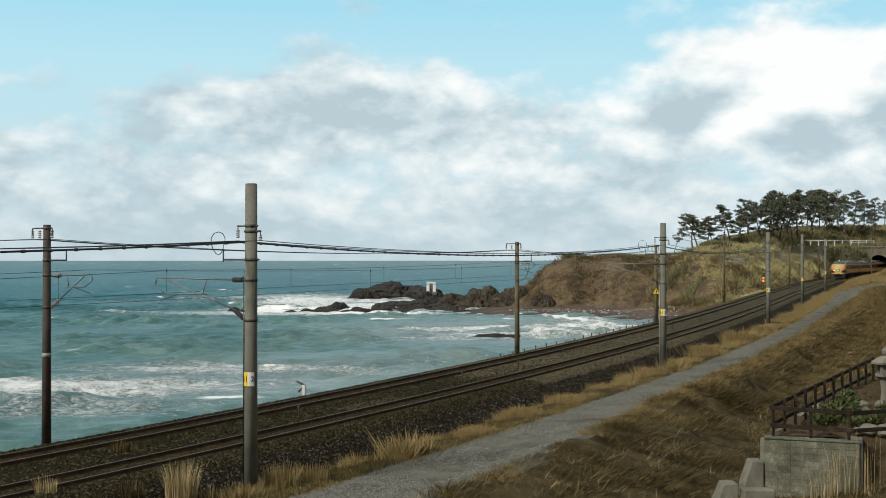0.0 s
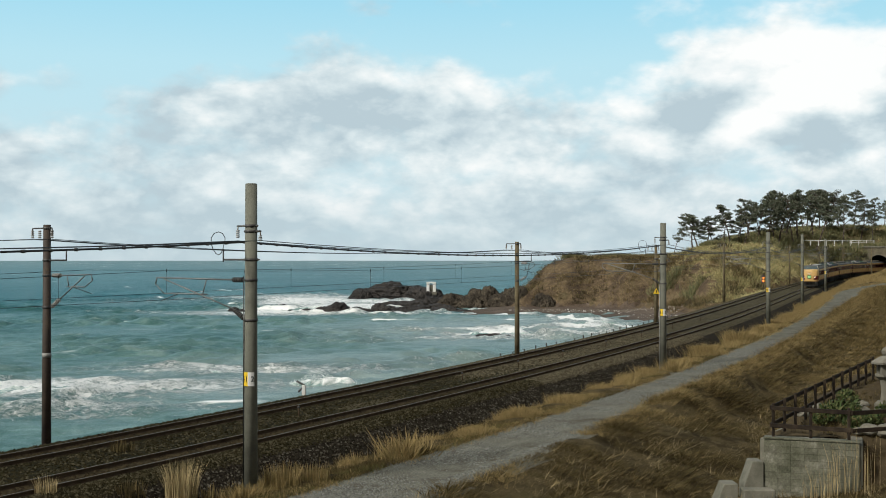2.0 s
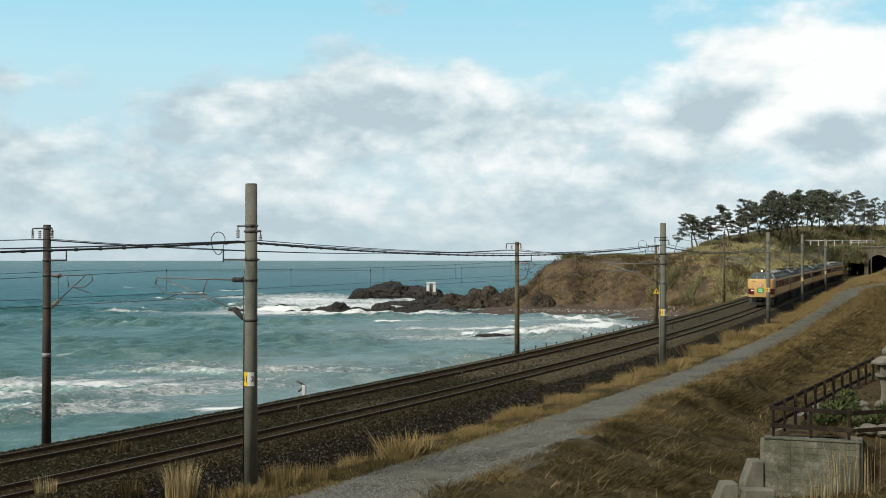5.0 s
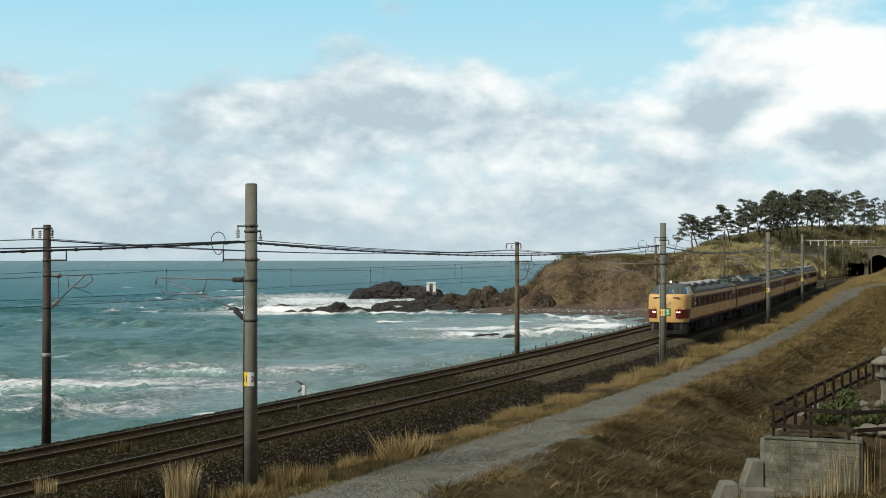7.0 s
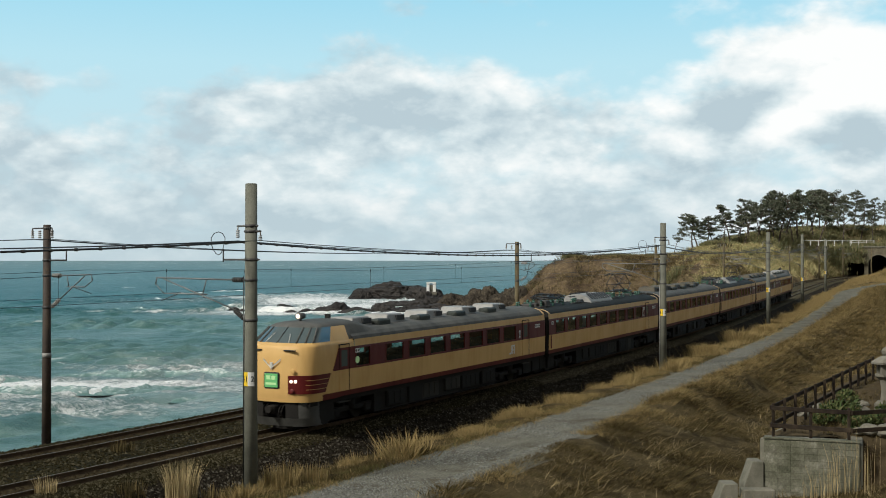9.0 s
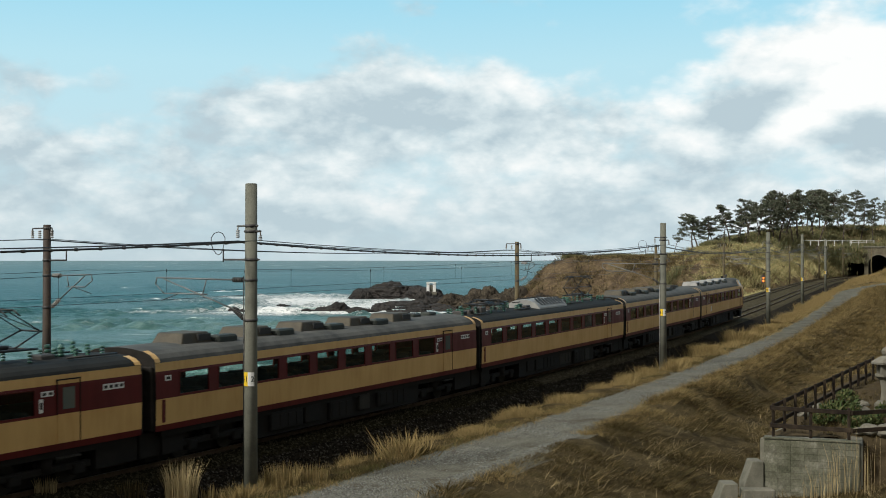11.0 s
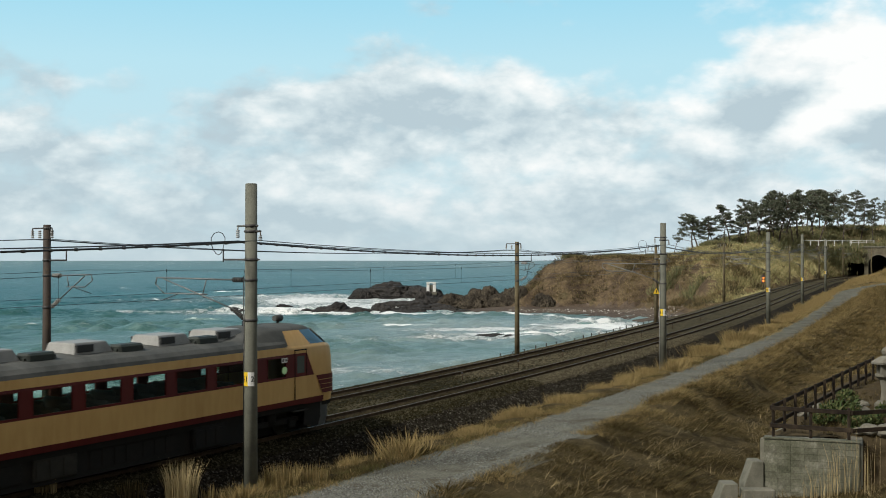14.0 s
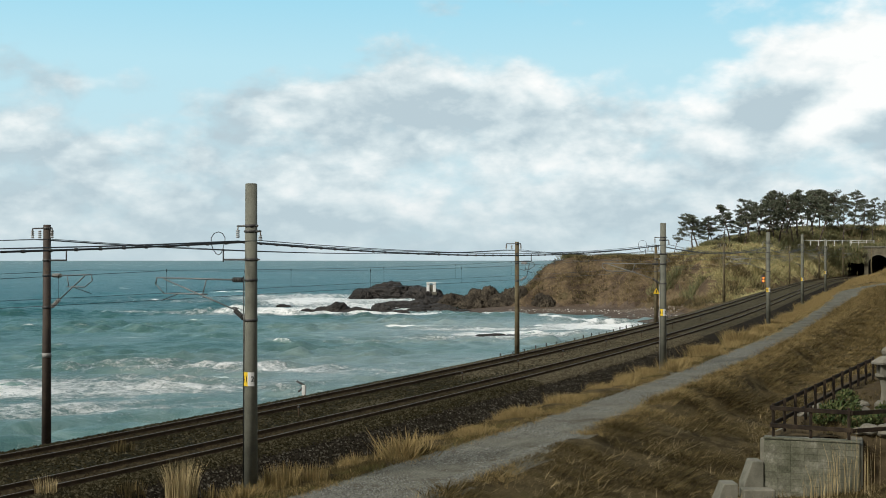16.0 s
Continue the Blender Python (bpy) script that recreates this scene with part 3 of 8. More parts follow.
# ---- sea ----
def sea_material():
    """Green-grey water with streaks, and foam where the waves break."""
    m, nt, b = nodes_of("sea_water")
    tc = nt.nodes.new("ShaderNodeTexCoord")
    geo = nt.nodes.new("ShaderNodeNewGeometry")

    def noise_at(src, scale, stretch, detail=6.0, rough=0.6, warp=0.0):
        mp = nt.nodes.new("ShaderNodeMapping")
        mp.inputs["Scale"].default_value = stretch
        link(nt, src, mp.inputs["Vector"])
        n = add(nt, "ShaderNodeTexNoise", Scale=scale, Detail=detail, Roughness=rough, Distortion=warp)
        link(nt, mp.outputs["Vector"], n.inputs["Vector"])
        return n.outputs["Fac"]

    def math_node(op, a, b2, clamp=False):
        n = add(nt, "ShaderNodeMath", operation=op)
        n.use_clamp = clamp
        for k, v in enumerate((a, b2)):
            if isinstance(v, (int, float)):
                n.inputs[k].default_value = v
            else:
                link(nt, v, n.inputs[k])
        return n.outputs["Value"]

    def zone(x, y, rx, ry, amount, turn=0.0):
        mp = nt.nodes.new("ShaderNodeMapping")
        mp.vector_type = "TEXTURE"
        mp.inputs["Location"].default_value = (x, y, SEA_Z)
        mp.inputs["Rotation"].default_value = (0, 0, radians(turn))
        mp.inputs["Scale"].default_value = (rx, ry, 1000)
        link(nt, geo.outputs["Position"], mp.inputs["Vector"])
        ln = nt.nodes.new("ShaderNodeVectorMath")
        ln.operation = "LENGTH"
        link(nt, mp.outputs["Vector"], ln.inputs[0])
        r = add(nt, "ShaderNodeMapRange", interpolation_type="SMOOTHSTEP", From_Min=0.2, From_Max=1.0, To_Min=amount, To_Max=0.0)
        link(nt, ln.outputs["Value"], r.inputs["Value"])
        return r.outputs["Result"]

    ob = tc.outputs["Object"]
    streak = noise_at(ob, 0.30, (0.75, 1.0, 1.0), 10.0, 0.78, 0.6)
    broad = noise_at(ob, 0.018, (0.4, 1.0, 1.0), 4.0)
    tone = math_node("ADD", math_node("MULTIPLY", streak, 0.6), math_node("MULTIPLY", broad, 0.4))
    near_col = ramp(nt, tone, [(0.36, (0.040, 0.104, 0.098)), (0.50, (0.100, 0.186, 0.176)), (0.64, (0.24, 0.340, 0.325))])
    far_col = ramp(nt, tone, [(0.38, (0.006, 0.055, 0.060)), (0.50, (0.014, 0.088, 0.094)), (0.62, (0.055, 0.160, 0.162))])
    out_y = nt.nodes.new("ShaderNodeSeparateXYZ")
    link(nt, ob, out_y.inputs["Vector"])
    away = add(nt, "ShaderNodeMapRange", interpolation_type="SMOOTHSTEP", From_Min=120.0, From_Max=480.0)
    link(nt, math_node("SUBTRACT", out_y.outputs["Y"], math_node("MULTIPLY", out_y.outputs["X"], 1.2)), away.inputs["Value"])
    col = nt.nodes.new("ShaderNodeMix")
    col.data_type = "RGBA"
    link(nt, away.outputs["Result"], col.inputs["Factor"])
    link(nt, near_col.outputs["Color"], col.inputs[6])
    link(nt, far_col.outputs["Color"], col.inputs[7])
    # milky shallows in the bay and along the embankment
    shallow = nt.nodes.new("ShaderNodeMix")
    shallow.data_type = "RGBA"
    milk = ramp(nt, tone, [(0.36, (0.150, 0.205, 0.202)), (0.50, (0.235, 0.292, 0.288)), (0.64, (0.36, 0.425, 0.42))])
    link(nt, math_node("MAXIMUM", zone(14, 178, 50, 62, 0.85), zone(-8, 112, 34, 42, 0.6, -30)), shallow.inputs["Factor"])
    link(nt, col.outputs[2], shallow.inputs[6])
    link(nt, milk.outputs["Color"], shallow.inputs[7])
    zones = [zone(-38, 96, 40, 13, 0.46, 6), zone(-20, 113, 28, 9, 0.34, -8), zone(-30, 82, 24, 9, 0.30, 12), zone(8, 178, 26, 8, 0.44, 4), zone(5, 158, 24, 7, 0.34, 4), zone(-8, 150, 22, 6, 0.12, 4), zone(-40, 330, 44, 52, 0.36, 4), zone(-16, 268, 34, 34, 0.50), zone(-20, 300, 34, 28, 0.45), zone(24, 184, 14, 16, 0.55, 20), zone(-30, 234, 46, 22, 0.42), zone(-4, 240, 26, 10, 0.36), zone(-70, 300, 50, 40, 0.16), zone(14, 163, 20, 7, 0.40, 10), zone(2, 120, 30, 8, 0.10, 25),
             zone(24, 205, 16, 12, 0.28, -30), zone(29, 186, 9, 16, 0.30, 20), zone(-45, 300, 40, 14, 0.14), zone(-2, 96, 26, 5, 0.16, 32),
             zone(-34, 300, 26, 60, 0.52), zone(-28, 246, 32, 24, 0.56), zone(-14, 228, 34, 7, 0.50), zone(-8, 290, 22, 14, 0.55), zone(2, 229, 26, 6, 0.40), zone(10, 166, 17, 6, 0.58, 8), zone(20, 178, 12, 6, 0.36, 30), zone(26, 194, 10, 10, 0.30, 10), zone(-58, 330, 22, 10, 0.40), zone(-62, 236, 18, 5, 0.34), zone(24, 207, 25, 2.8, 0.85, -73), zone(12, 226, 12, 2.5, 0.6, -20)]
    t = zones[0]
    for z in zones[1:]:
        t = math_node("MAXIMUM", t, z)
    lace = noise_at(ob, 0.34, (0.8, 1.0, 1.0), 12.0, 0.80, 1.4)
    fine = noise_at(ob, 1.6, (0.9, 1.0, 1.0), 7.0, 0.78, 1.0)
    caps = noise_at(ob, 0.075, (0.40, 1.0, 1.0), 7.0, 0.62, 0.3)
    hgt = nt.nodes.new("ShaderNodeSeparateXYZ")
    link(nt, ob, hgt.inputs["Vector"])
    crest = add(nt, "ShaderNodeMapRange", From_Min=0.10, From_Max=0.55, To_Min=0.0, To_Max=0.10)
    link(nt, hgt.outputs["Z"], crest.inputs["Value"])
    v = math_node("ADD", math_node("ADD", math_node("MULTIPLY", t, 2.1), crest.outputs["Result"]), math_node("MULTIPLY", math_node("SUBTRACT", lace, 0.5), 2.6))
    patch = noise_at(ob, 0.055, (0.7, 1.0, 1.0), 5.0, 0.6, 0.8)
    v = math_node("ADD", v, math_node("MULTIPLY", math_node("SUBTRACT", patch, 0.5), math_node("MULTIPLY", t, 3.0)))
    v = math_node("ADD", v, math_node("MULTIPLY", math_node("SUBTRACT", fine, 0.5), 2.6))
    fm = add(nt, "ShaderNodeMapRange", interpolation_type="SMOOTHSTEP", From_Min=0.28, From_Max=1.15)
    link(nt, v, fm.inputs["Value"])
    cp = add(nt, "ShaderNodeMapRange", interpolation_type="SMOOTHSTEP", From_Min=0.645, From_Max=0.70)
    link(nt, math_node("ADD", caps, math_node("MULTIPLY", crest.outputs["Result"], 0.35)), cp.inputs["Value"])
    foam = math_node("MAXIMUM", fm.outputs["Result"], cp.outputs["Result"], True)
    mix = nt.nodes.new("ShaderNodeMix")
    mix.data_type = "RGBA"
    link(nt, foam, mix.inputs["Factor"])
    link(nt, shallow.outputs[2], mix.inputs[6])
    mix.inputs[7].default_value = (0.86, 0.88, 0.87, 1)
    link(nt, mix.outputs[2], b.inputs["Base Color"])
    rg = add(nt, "ShaderNodeMapRange", To_Min=0.35, To_Max=0.8)
    link(nt, foam, rg.inputs["Value"])
    link(nt, rg.outputs["Result"], b.inputs["Roughness"])
    b.inputs["Specular IOR Level"].default_value = 0.10
    ripple = noise_at(ob, 0.9, (0.7, 1.0, 1.0), 7.0, 0.72)
    bp = add(nt, "ShaderNodeBump", Strength=0.9, Distance=0.35)
    link(nt, math_node("ADD", ripple, math_node("MULTIPLY", foam, 0.4)), bp.inputs["Height"])
    link(nt, bp.outputs["Normal"], b.inputs["Normal"])
    return m


def spread(lo, hi, a, b, fine, grow):
    """Steps that are fine between a and b and grow outwards to lo and hi."""
    mid = list(np.arange(a, b, fine))
    out, st, v = [], fine, b
    while v < hi:
        out.append(v)
        st *= grow
        v += st
    low, st, v = [], fine, a - fine
    while v > lo:
        low.append(v)
        st *= grow
        v -= st
    return np.array(low[::-1] + mid + out)


def sea():
    xs = spread(-2600, 1500, -75, 45, 0.55, 1.07)
    ys = spread(20, 4900, 52, 260, 0.55, 1.03)
    X, Y = np.meshgrid(xs, ys, indexing="ij")
    rng = np.random.default_rng(5)
    Z = np.zeros(X.shape)
    warp = 2.5 * waves_noise(X, Y, 31, 16, 25, 90)
    gust = 1.0 + 0.45 * waves_noise(X, Y, 35, 14, 15, 60)
    for _ in range(44):
        lam = 1.5 * (9.0 / 1.5) ** rng.random()
        a = rng.normal(-math.pi / 2 + 0.25, 0.55)
        ph = rng.random() * 6.28
        w = (X * math.cos(a) + Y * math.sin(a) + warp * 0.6) * 2 * math.pi / lam + ph
        Z += 0.0115 * lam ** 0.9 * (1.27 - np.abs(np.sin(w / 2)) * 2) * gust
    fade = 1.0 - smooth(250, 900, Y)
    Z = Z * fade + 7.5 * smooth(1200, 4300, Y)
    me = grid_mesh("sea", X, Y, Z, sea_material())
    ob = tagged(new("sea", me), "grey-green choppy sea with white foam on its waves", "sea", kind="structure")
    ob.location.z = SEA_Z
    return ob


sea_water = sea()


# ---- breaking waves ----
def breaker_material():
    m, nt, b = nodes_of("breaking_water")
    tc = nt.nodes.new("ShaderNodeTexCoord")
    n = add(nt, "ShaderNodeTexNoise", Scale=1.3, Detail=9.0, Roughness=0.78, Distortion=0.6)
    sp = nt.nodes.new("ShaderNodeSeparateXYZ")
    link(nt, tc.outputs["Object"], n.inputs["Vector"])
    link(nt, tc.outputs["Object"], sp.inputs["Vector"])
    mul = add(nt, "ShaderNodeMath", operation="MULTIPLY")
    mul.inputs[1].default_value = 0.30
    link(nt, sp.outputs["Z"], mul.inputs[0])
    ad = add(nt, "ShaderNodeMath", operation="ADD")
    link(nt, mul.outputs["Value"], ad.inputs[0])
    link(nt, n.outputs["Fac"], ad.inputs[1])
    r = ramp(nt, ad.outputs["Value"], [(0.46, (0.115, 0.205, 0.192)), (0.60, (0.27, 0.365, 0.35)), (0.74, (0.84, 0.86, 0.85))])
    link(nt, r.outputs["Color"], b.inputs["Base Color"])
    b.inputs["Roughness"].default_value = 0.6
    b.inputs["Specular IOR Level"].default_value = 0.12
    bp = add(nt, "ShaderNodeBump", Strength=0.8, Distance=0.15)
    link(nt, n.outputs["Fac"], bp.inputs["Height"])
    link(nt, bp.outputs["Normal"], b.inputs["Normal"])
    return m


M_BREAKER = breaker_material()


def breaker(length, width, height, seed, label="curling wave breaking into white foam"):
    """A steep-faced ridge of water that tapers at its ends."""
    u, v = np.meshgrid(np.linspace(-1, 1, int(length * 5)), np.linspace(-1, 1, 26), indexing="ij")
    rng = np.random.default_rng(seed)
    bow = 0.12 * length * (u ** 2) * rng.choice([-1, 1]) * 0.5
    X = u * length / 2
    ragged = waves_noise(X, v * 3, seed, 20, 0.6, 5.0, 0.5)
    Y = v * width + bow + 0.35 * waves_noise(X, v * 0, seed + 1, 14, 2.0, 9.0)
    prof = np.where(v < -0.25, smooth(-1.0, -0.25, v), 1 - smooth(-0.25, 1.0, v))
    taper = (1 - u ** 2) * (0.65 + 0.35 * np.clip(1 + 0.6 * waves_noise(X, v * 0, seed + 2, 10, 2.5, 8.0), 0, 2))
    Z = height * 0.8 * prof * taper + 0.11 * ragged * prof - 0.12
    ob = new("breaking_wave", grid_mesh("breaking_wave", X, Y, Z, M_BREAKER))
    return tagged(ob, label, "wave", "breaking waves")


def spray(ob, length, height, seed):
    """Flung drops over a bursting wave, as a part of it."""
    rng = np.random.default_rng(seed)
    n = 9000
    u = rng.normal(0, 0.42, n)
    h = height * (0.35 + 0.8 * np.exp(-((u + 0.15) / 0.4) ** 2)) * rng.random(n) ** 2.2
    P = np.stack([u * length / 2, rng.normal(0, 0.55, n) - 0.15 * h, h], -1)
    r = rng.uniform(0.012, 0.045, (n, 1, 1)) * (1.2 - 0.6 * (h / h.max()))[:, None, None]
    co = (P[:, None] + rng.normal(0, 1, (n, 3, 3)) * r).reshape(-1, 3)
    tagged(part_of("spray", tri_mesh("spray", co, np.arange(len(co)).reshape(-1, 3), M_FOAM), ob, None, "flung white spray"), kind="stuff")
    return ob


# wave, start, end, first and last second above the water
BREAKERS = [(breaker(22, 2.2, 0.75, 1), (-26, 112), (-23, 103), -2, 20), (breaker(30, 2.6, 0.60, 2), (-37, 98), (-33, 90), -3, 19), (breaker(16, 1.8, 0.55, 3), (-45, 106), (-40, 96), 2, 22), (breaker(12, 1.6, 0.5, 4), (-34, 88), (-30, 80), -4, 11),
            (spray(breaker(8, 1.5, 1.25, 5, "wave bursting into white spray at the embankment"), 6.5, 1.35, 55), (-12.0, 99.5), (-2.5, 97.0), 1.3, 5.0), (breaker(6, 1.3, 0.55, 6), (-22, 153), (-20, 147), 13.2, 18), (breaker(14, 1.8, 0.5, 7), (9, 168), (10, 160), -4, 13),
            (breaker(12, 1.8, 0.5, 8), (13, 172), (13, 161), 6, 22), (breaker(9, 1.6, 0.6, 9), (-52, 200), (-49, 186), -3, 12), (breaker(8, 1.6, 0.6, 10), (-44, 214), (-41, 200), 6, 20), (breaker(10, 1.7, 0.55, 11), (-68, 260), (-64, 240), -2, 18),
            (breaker(12, 2.0, 0.9, 12), (-30, 252), (-27, 243), -3, 9), (breaker(12, 2.0, 0.9, 13), (-32, 254), (-27, 244), 5, 19), (breaker(12, 1.5, 0.4, 14), (24, 196), (26, 190), -3, 8), (breaker(12, 1.5, 0.4, 15), (24, 197), (26, 190), 6, 19),
            (breaker(20, 2.0, 0.5, 16), (-12, 92), (-9, 86), 4, 20)]

# ---- train ----
def paint(name, col, rough=0.32, dirt=0.25):
    """Car paint with faint streaks of grime that run down."""
    m, nt, b = nodes_of(name)
    tc = nt.nodes.new("ShaderNodeTexCoord")
    mp = nt.nodes.new("ShaderNodeMapping")
    mp.inputs["Scale"].default_value = (1.0, 2.2, 0.35)
    link(nt, tc.outputs["Object"], mp.inputs["Vector"])
    n1 = add(nt, "ShaderNodeTexNoise", Scale=2.2, Detail=7.0, Roughness=0.65)
    n2 = add(nt, "ShaderNodeTexNoise", Scale=0.6, Detail=3.0)
    link(nt, mp.outputs["Vector"], n1.inputs["Vector"])
    link(nt, tc.outputs["Object"], n2.inputs["Vector"])
    mul = add(nt, "ShaderNodeMath", operation="MULTIPLY")
    link(nt, n1.outputs["Fac"], mul.inputs[0])
    link(nt, n2.outputs["Fac"], mul.inputs[1])
    dark = tuple(c * (1 - dirt) * k for c, k in zip(col, (1.0, 0.94, 0.85)))
    r = ramp(nt, mul.outputs["Value"], [(0.14, col), (0.42, dark)])
    link(nt, r.outputs["Color"], b.inputs["Base Color"])
    rr = add(nt, "ShaderNodeMapRange", From_Min=0.1, From_Max=0.45, To_Min=rough, To_Max=rough + 0.25)
    link(nt, mul.outputs["Value"], rr.inputs["Value"])
    link(nt, rr.outputs["Result"], b.inputs["Roughness"])
    b.inputs["Specular IOR Level"].default_value = 0.28
    return m


M_CREAM = paint("cream_paint", (0.62, 0.40, 0.152), 0.36, 0.16)
M_MAROON = paint("maroon_paint", (0.10, 0.0075, 0.0075), 0.38, 0.25)
M_ROOF = surface("roof_grey", [(0.060, 0.061, 0.057), (0.092, 0.093, 0.087), (0.13, 0.13, 0.122)], 1.2, 0.8, bump=0.1)
M_ROOF_DARK = surface("roof_soot", [(0.014, 0.015, 0.014), (0.030, 0.031, 0.029)], 1.5, 0.8, bump=0.1)
M_UNIT = surface("cooler_grey", [(0.22, 0.22, 0.21), (0.34, 0.34, 0.325)], 2.0, 0.6, bump=0.05)
M_UNIT_OLD = surface("cooler_brown", [(0.035, 0.030, 0.020), (0.065, 0.055, 0.036), (0.10, 0.09, 0.065)], 1.5, 0.7, bump=0.08)
M_GRILLE = surface("cooler_grille", [(0.02, 0.022, 0.022), (0.035, 0.035, 0.035)], 4.0, 0.7)
M_UNDER = surface("underframe_black", [(0.012, 0.012, 0.011), (0.024, 0.022, 0.020)], 2.0, 0.85, bump=0.1)
M_UNDER_GREY = surface("underframe_grey", [(0.022, 0.022, 0.019), (0.050, 0.047, 0.040)], 2.0, 0.85, bump=0.1)
M_INSULATOR = surface("green_insulator", [(0.020, 0.070, 0.048), (0.045, 0.135, 0.095)], 3.0, 0.35, bump=0.02)
M_CHROME = surface("bright_trim", [(0.70, 0.69, 0.62), (0.82, 0.81, 0.75)], 3.0, 0.35, 0.5, bump=0.0)
M_WHITE = surface("white_plate", [(0.62, 0.62, 0.6), (0.74, 0.74, 0.72)], 3.0, 0.5, bump=0.02)
M_BLACK = surface("black_mark", [(0.012, 0.012, 0.012), (0.02, 0.02, 0.02)], 3.0, 0.5, bump=0.0)
M_SEAT = surface("seat_cloth", [(0.04, 0.055, 0.06), (0.06, 0.08, 0.085)], 6.0, 0.95, bump=0.2)
# dimness of the car's interior is put into this colour
M_LINING = surface("dimmed_lining", [(0.07, 0.10, 0.095), (0.10, 0.135, 0.125)], 2.0, 0.9, bump=0.0)
M_BELLOWS = surface("gangway_rubber", [(0.012, 0.011, 0.010), (0.03, 0.027, 0.024)], 4.0, 0.8, bump=0.2)
M_LAMP_ON = glow("headlamp_lit", (1.0, 0.84, 0.66), 1.6)
M_PLOUGH = surface("plough_grey", [(0.030, 0.031, 0.028), (0.075, 0.075, 0.068)], 2.0, 0.7, bump=0.1)
M_VENT = surface("vent_green", [(0.020, 0.026, 0.022), (0.040, 0.048, 0.041)], 2.0, 0.7, bump=0.05)
M_LAMP_OFF = surface("tail_lens", [(0.10, 0.02, 0.02), (0.16, 0.03, 0.03)], 3.0, 0.2, bump=0.0)
M_SIGN = glow("headmark_green", (0.12, 0.42, 0.15), 0.12)
M_SIGN_PALE = glow("headmark_pale", (0.45, 0.68, 0.34), 0.10)


def glass_material(name, tint, clear):
    m = bpy.data.materials.new(name)
    m.use_nodes = True
    nt = m.node_tree
    nt.nodes.clear()
    out = nt.nodes.new("ShaderNodeOutputMaterial")
    tr = nt.nodes.new("ShaderNodeBsdfTransparent")
    tr.inputs["Color"].default_value = (*tint, 1)
    gl = nt.nodes.new("ShaderNodeBsdfGlossy")
    gl.inputs["Roughness"].default_value = 0.03
    mix = nt.nodes.new("ShaderNodeMixShader")
    lw = nt.nodes.new("ShaderNodeLayerWeight")
    pw = add(nt, "ShaderNodeMath", operation="POWER")
    pw.inputs[1].default_value = 4.0
    gl_map = add(nt, "ShaderNodeMapRange", To_Min=0.04, To_Max=0.85)
    link(nt, lw.outputs["Facing"], pw.inputs[0])
    link(nt, pw.outputs["Value"], gl_map.inputs["Value"])
    link(nt, gl_map.outputs["Result"], mix.inputs["Fac"])
    link(nt, tr.outputs["BSDF"], mix.inputs[1])
    link(nt, gl.outputs["BSDF"], mix.inputs[2])
    link(nt, mix.outputs["Shader"], out.inputs["Surface"])
    return m


M_PANE = glass_material("green_tinted_glass", (0.55, 0.70, 0.68), 0.8)
M_CABGLASS, _nt, _b = nodes_of("cab_glass")
# base colour lightened to add to the sky's reflection in the glass
_b.inputs["Base Color"].default_value = (0.07, 0.10, 0.105, 1)
_b.inputs["Roughness"].default_value = 0.06
_b.inputs["Specular IOR Level"].default_value = 0.9

ROWS_Z = [1.09, 1.27, 2.03, 2.07, 2.77, 2.83, 3.08]
ROWS_X = [1.43, 1.455, 1.474, 1.474, 1.466, 1.458, 1.43]
ROWS_M = [1, 0, 1, 1, 1, 0]
ROOF_X = [1.43, 1.37, 1.22, 0.95, 0.5, 0.0]
ROOF_Z = [3.08, 3.19, 3.31, 3.41, 3.475, 3.50]


def side_walls(bm, y0, y1, holes, y_maroon=None):
    """Both side walls, in bands of colour, with openings for the windows."""
    ys = sorted({y0, y1, *[v for h in holes for v in h]})
    for sgn in (-1, 1):
        for a, b in zip(ys, ys[1:]):
            mid = (a + b) / 2
            for k in range(6):
                if k == 3 and any(h0 < mid < h1 for h0, h1 in holes):
                    continue
                mat = ROWS_M[k]
                pts = [(sgn * ROWS_X[k], a, ROWS_Z[k]), (sgn * ROWS_X[k], b, ROWS_Z[k]), (sgn * ROWS_X[k + 1], b, ROWS_Z[k + 1]), (sgn * ROWS_X[k + 1], a, ROWS_Z[k + 1])]
                poly(bm, pts if sgn > 0 else pts[::-1], mat)


def roof_shell(bm, y0, y1, drop=0.0, mat=0):
    pts = [(x, 3.08 + (z - 3.08) * (1 - drop)) for x, z in zip(ROOF_X, ROOF_Z)]
    pts = pts + [(-x, z) for x, z in pts[-2::-1]]
    for (xa, za), (xb, zb) in zip(pts, pts[1:]):
        f = poly(bm, [(xa, y0, za), (xa, y1, za), (xb, y1, zb), (xb, y0, zb)][::-1], mat)
        f.smooth = True


def end_wall(bm, y, drop=0.0, mat=2):
    pts = [(x, y, z) for x, z in zip(ROWS_X, ROWS_Z)] + [(x, y, 3.08 + (z - 3.08) * (1 - drop)) for x, z in zip(ROOF_X, ROOF_Z)][1:]
    pts = pts + [(-x, y, z) for x, y, z in pts[-2::-1]]
    # callers pass a dark material: the shade between cars is put into the colour
    poly(bm, pts, mat)


